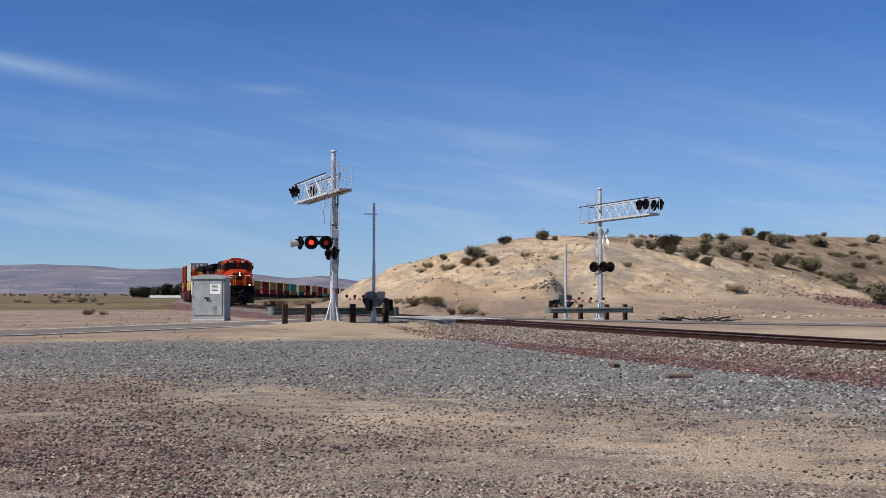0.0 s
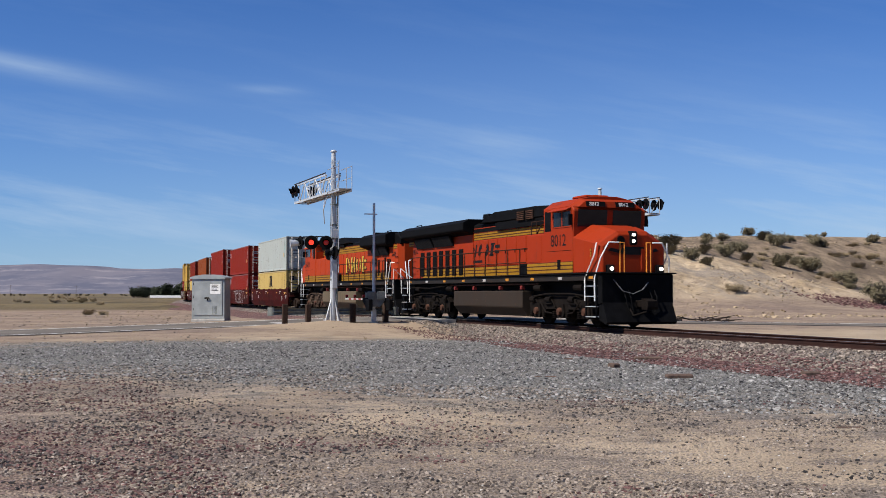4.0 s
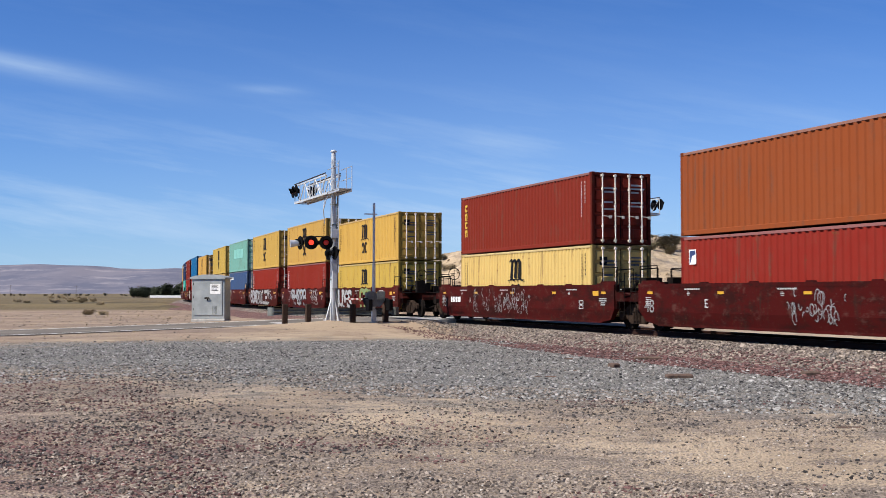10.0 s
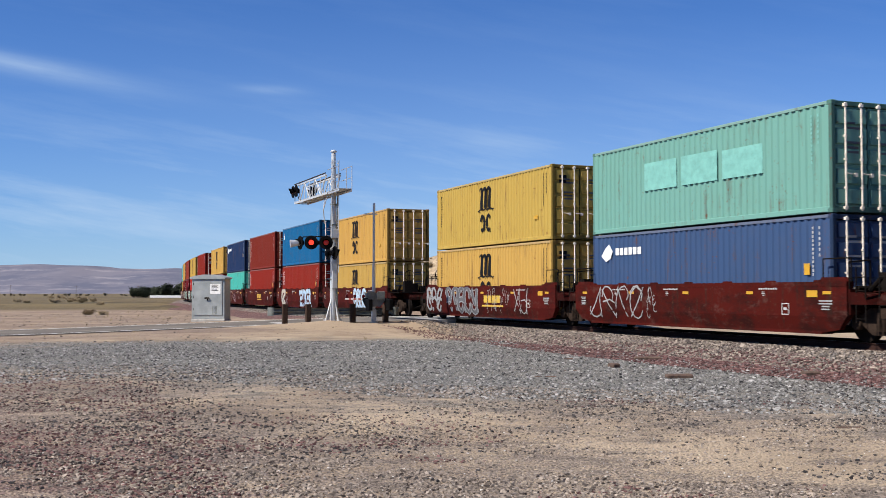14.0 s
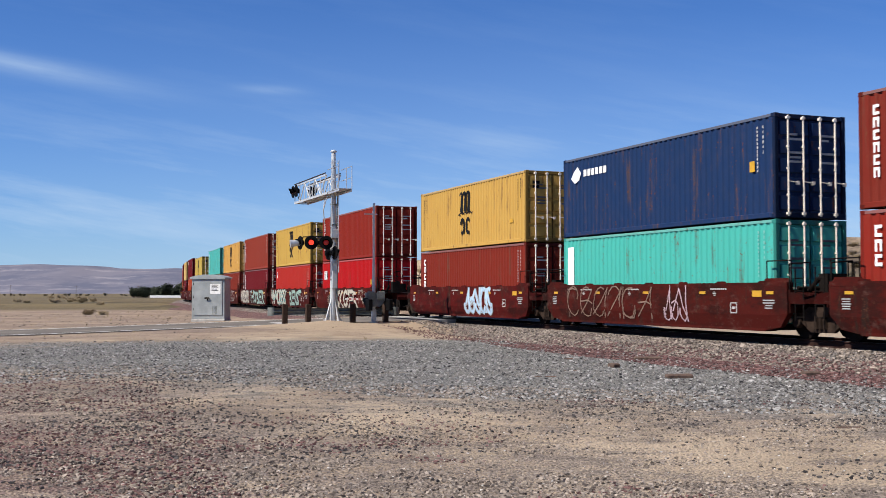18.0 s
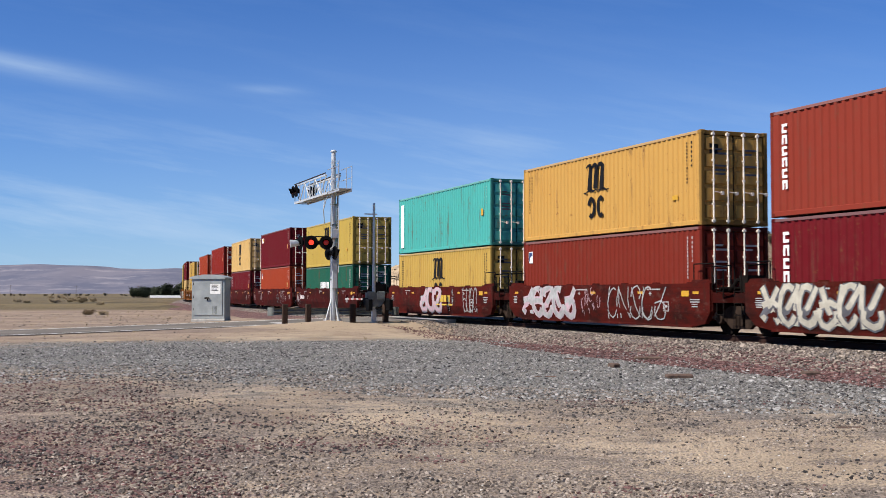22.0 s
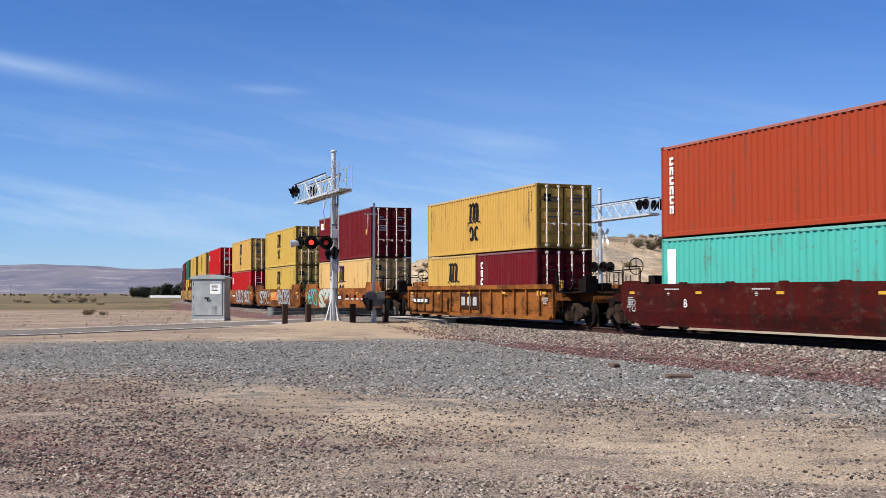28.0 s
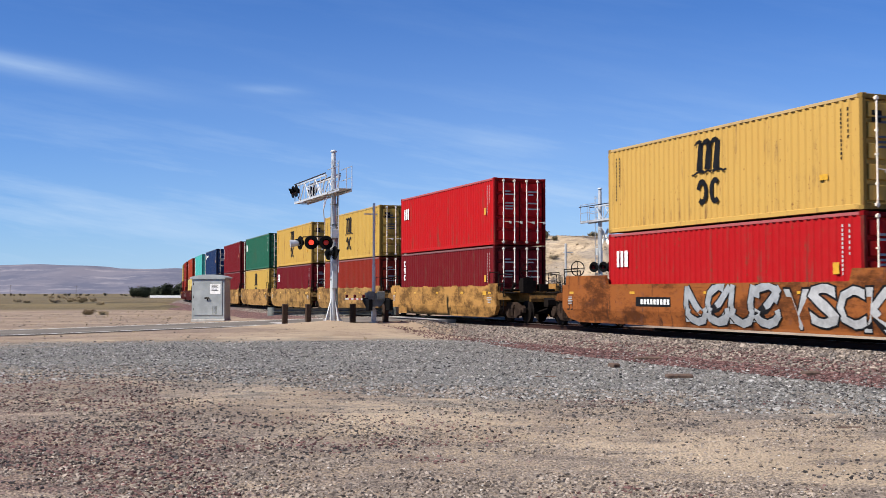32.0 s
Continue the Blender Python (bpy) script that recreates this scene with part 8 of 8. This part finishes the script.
    if lead:
        add("nose_emblem", Shape().prism([(-1.05, 2.72), (-0.3, 2.58), (0.3, 2.58), (1.05, 2.72), (0.9, 2.82), (0.5, 2.74), (0.4, 2.86), (-0.4, 2.86), (-0.5, 2.74), (-0.9, 2.82)], nose_x - 0.01, nose_x + 0.014, "x"), BLACK_MARK, "black winged nose emblem")
    TRAIN.append((t, s, 0.0, 7.0))


locomotive(-197.45, True, "orange and black diesel locomotive with big gold name, running cab backwards", "5669", False, (6.25, 9.2), 10.85, 10.95, -10.3, (-9.35, -4.35, 3.75, 4.56), (0.57, 6.2), (3.68, 4.10), 2.4)
locomotive(-219.9, False, "orange and black lead diesel locomotive with lit headlamps", "8012", True, (6.1, 8.45), 10.15, 10.55, -10.1, (-10.45, -2.0, 3.88, 4.56), (0.5, 6.1), (3.58, 3.90), 4.6)
# ---- loose stones ----
def stone_field(name, label, spots, mat, seed):
    """Angular stones, each a knocked-about lump; spots: x, y, size."""
    r = np.random.RandomState(seed)
    base = np.array([(1, 1, 1), (1, -1, -1), (-1, 1, -1), (-1, -1, 1), (0.2, 1.3, -0.6), (-0.9, 0.1, 1.1)], float) * 0.55
    fc = np.array([(0, 3, 1), (0, 4, 2), (0, 2, 5), (0, 5, 3), (1, 4, 0), (1, 2, 4), (1, 3, 2), (2, 3, 5)])
    n = len(spots)
    size = spots[:, 2]
    jit = base[None] * (1 + r.uniform(-0.35, 0.35, (n, 6, 3)))
    ang = r.uniform(0, math.tau, n)
    c, s = np.cos(ang)[:, None], np.sin(ang)[:, None]
    x = jit[:, :, 0] * c - jit[:, :, 1] * s
    y = jit[:, :, 0] * s + jit[:, :, 1] * c
    v = np.stack([x * size[:, None] + spots[:, 0:1], y * size[:, None] + spots[:, 1:2], jit[:, :, 2] * size[:, None] * 0.65 + spots[:, 3:4] + 0.12 * size[:, None]], -1)
    f = fc[None] + (np.arange(n) * 6)[:, None, None]
    return thing(name, label, "stones", kind="stuff", me=raw_mesh(name, v.reshape(-1, 3).tolist(), f.reshape(-1, 3).tolist(), mat))


R = np.random.RandomState(5)


def scatter(n, ymin, ymax, spread, small, big, keep, power=1.6):
    """Spots over the forecourt, thinning with distance."""
    y = ymin + (ymax - ymin) * R.uniform(0, 1, n) ** power
    x = R.uniform(-1, 1, n) * (y * 0.42 + 1.5) + spread
    size = small + (big - small) * R.uniform(0, 1, n) ** 3
    m = keep(x, y)
    x, y, size = x[m], y[m], size[m]
    return np.stack([x, y, size, land(x, y)], 1)


def lateral(x, y):
    return 21.0 - 0.926 * x - 0.376 * y


def patchy(x, y, seed, lo):
    """Drifts of stones, long across the view and short along it, thinned at random at their edges."""
    return lumps(x, y, seed, 2.6) + 0.8 * lumps(x * 0.6, y, seed + 1, 0.8) + 0.5 * lumps(x * 0.7, y, seed + 2, 0.3) + R.uniform(-0.12, 0.12, len(x)) > lo


bare = lambda x, y: (np.abs(0.66 * x + 0.75 * y - 11.8 + lumps(x, y, 91, 2.5) * 1.6) > 1.5 + 1.2 * R.uniform(0, 1, len(x)) - 2.6 * R.uniform(0, 1, len(x)) ** 1.3) | (x < -4)
edge_line = lambda x, y: y - (19.0 - 0.6 * x) + lumps(x, y, 61, 3.0) * 5
stone_field("scattered_gravel", "scattered grey and brown stones on the sand", scatter(120000, 8.2, 28, 0, 0.008, 0.037, lambda x, y: (edge_line(x, y) < 3) & patchy(x, y, 41, -0.02) & bare(x, y)), STONE, 1)
stone_field("dark_gravel", "red-brown gravel spread over the sand", scatter(60000, 8.2, 24, 0, 0.008, 0.038, lambda x, y: (edge_line(x, y) < 1) & bare(x, y) & (patchy(x, y, 45, 0.25) | (patchy(x, y, 48, -0.1) & (x < 1.5 - 0.33 * y)))), STONE_RED, 2)
stone_field("crushed_stone", "blue-grey crushed stone of the forecourt", scatter(60000, 11, 40, 0, 0.015, 0.056, lambda x, y: (edge_line(x, y) > -1.5) & (lateral(x, y) > 2.5) & (y < 39.5 + 0.33 * (x + 8) + lumps(x, y, 63, 3.5) * 7 + R.uniform(-2.5, 2.5, len(x))), 1.2), STONE_GREY, 3)

stone_field("pale_flecks", "small pale stones scattered among the gravel", scatter(6500, 8.5, 38, 0, 0.006, 0.021, lambda x, y: (lateral(x, y) > 1.5) & patchy(x, y, 81, -0.3), 1.3), STONE_PALE, 7)
stone_field("dark_flecks", "small dark stones scattered among the gravel", scatter(42000, 8.5, 36, 0, 0.010, 0.042, lambda x, y: (lateral(x, y) > 2.5) & patchy(x, y, 85, 0.02) & bare(x, y), 1.4), STONE_DARK, 8)


def bank_spots(n, s0, s1, lat0, lat1, small, big):
    s = R.uniform(s0, s1, n)
    lat = R.uniform(lat0, lat1, n)
    h = np.interp(s, GRID, HEAD)
    x, y = np.interp(s, GRID, TX) - lat * np.cos(h), np.interp(s, GRID, TY) + lat * np.sin(h)
    z = np.interp(np.abs(lat), [0, 1.5, 2.0, 3.3, 3.9], [-0.2, -0.2, -0.26, -0.66, -0.8])
    z = np.maximum(z, land(x, y))
    return np.stack([x, y, small + (big - small) * R.uniform(0, 1, n) ** 2, z], 1)


stone_field("ballast_stones", "grey ballast stones along the track", np.concatenate([bank_spots(15000, -14, 24, 0.9, 3.6, 0.035, 0.075), bank_spots(5000, 29, 75, 0.9, 3.6, 0.04, 0.08)]), STONE, 4)
stone_field("red_ballast_stones", "purple-red stones at the foot of the ballast", np.concatenate([bank_spots(12000, -14, 8, 2.3, 5.9, 0.03, 0.07), bank_spots(1500, 8, 20, 2.6, 5.6, 0.03, 0.06)]), STONE_RED, 5)

hx = R.uniform(-8, 66, 26000)
hy = R.uniform(78, 152, 26000)
ok = lumps(hx, hy, 71, 7) + 0.5 * lumps(hx, hy, 72, 2) > 0.02
hx, hy = hx[ok], hy[ok]
stone_field("hillside_rubble", "pale rubble and boulders on the sandy hillside", np.stack([hx, hy, 0.03 + 0.24 * R.uniform(0, 1, len(hx)) ** 7, land(hx, hy)], 1), BOULDER, 6)

lx, ly = on_slope(972, 512)
lx, ly = lx + R.normal(0, 1.6, 260), ly + R.normal(0, 0.45, 260)
stone_field("ledge_rocks", "dark broken rocks at the lip of the cut bank", np.stack([lx, ly, 0.05 + 0.20 * R.uniform(0, 1, len(lx)) ** 3, land(lx, ly)], 1), STONE, 12)
lx, ly = on_slope(1515, 536)
lx, ly = lx + R.normal(0, 2.6, 1500), ly + R.normal(0, 2.6, 1500)
stone_field("spilled_red_stones", "dark red-brown stones spilled at the foot of the slope", np.stack([lx, ly, 0.05 + 0.17 * R.uniform(0, 1, len(lx)) ** 3, land(lx, ly)], 1), STONE_RED, 13)

# small dry tufts and clods on the sand beside the road
gx = R.uniform(-34, 4, 700)
gy = R.uniform(40, 108, 700)
gw, gu = (gx - CX) * WX + (gy - CY) * WY, (gx - CX) * UX + (gy - CY) * UY
ok = (np.abs(gu) > 4.6) & (lateral(gx, gy) > 4) & (lumps(gx, gy, 101, 5) + 0.5 * lumps(gx, gy, 102, 1.7) > 0.02)
gx, gy = gx[ok], gy[ok]
tv, tf = [], []
for x, y, z in zip(gx, gy, land(gx, gy)):
    size = 0.04 + 0.15 * R.uniform() ** 3
    for j in range(7):
        a, lean = R.uniform(0, math.tau), R.uniform(0.3, 1.2)
        dx, dy = math.cos(a), math.sin(a)
        o = len(tv)
        tv += [(x - dy * size * 0.16, y + dx * size * 0.16, z - 0.02), (x + dy * size * 0.16, y - dx * size * 0.16, z - 0.02), (x + dx * lean * size, y + dy * lean * size, z + size * R.uniform(0.5, 1.1))]
        tf.append((o, o + 1, o + 2))
thing("dry_grass", "small dry grass tufts scattered on the roadside sand", "grass", kind="stuff", me=raw_mesh("dry_grass", tv, tf, DRY_SHRUB))
fx, fy = R.uniform(-34, 6, 5000), R.uniform(39, 112, 5000)
fu = (fx - CX) * UX + (fy - CY) * UY
ok = (np.abs(fu) > 4.4) & (lateral(fx, fy) > 3.5) & (lumps(fx, fy, 111, 4) + 0.6 * lumps(fx, fy, 112, 1.5) > -0.05)
fx, fy = fx[ok], fy[ok]
stone_field("roadside_stones", "brown stones and clods on the roadside sand", np.stack([fx, fy, 0.025 + 0.07 * R.uniform(0, 1, len(fx)) ** 3, land(fx, fy)], 1), STONE, 9)

# ---- sleepers ----
tie_mesh = Shape().soft(-0.115, 0.115, -1.3, 1.3, -0.33, -0.178, 0.012).mesh("sleeper", OLD_WOOD)
plate_mesh = Shape().box(-0.1, 0.1, -0.17, 0.17, -0.178, -0.168).mesh("tie_plate", RAIL_STEEL)
for k in range(150):
    s = -14 + k * 0.535
    if 23.4 < s < 30.6:
        continue
    x, y, z, h = on_track(s)
    tie = part("sleeper", tie_mesh, track, "", pose(x, y, z, 0, 0, math.degrees(-h) + 90 + R.uniform(-0.6, 0.6)))

def travelled(t):
    q = t - 16
    return 19.6953 * q - 0.0124028 * q * q + 0.00035882 * q ** 3


def at_time(s, z, spread, t, flip):
    """Where a vehicle stands at t: carried by two points of the curved track."""
    c = s - travelled(t)
    ax, ay, az, _ = on_track(c - spread)
    bx, by, bz, _ = on_track(c + spread)
    mx, my, mz, _ = on_track(c)
    yaw = math.degrees(math.atan2(ay - by, ax - bx)) + (180 if flip else 0)
    pitch = -math.degrees(math.atan2(az - bz, 2 * spread)) * (-1 if flip else 1)
    return pose((ax + bx) / 4 + mx / 2, (ay + by) / 4 + my / 2, mz + z, 0, pitch, yaw)


def motions():
    for ob, s, z, spread in TRAIN:
        walk(ob, [(t, at_time(s, z, spread, t, ob.get("turned_round", False))) for t in range(0, 33)])


motions()
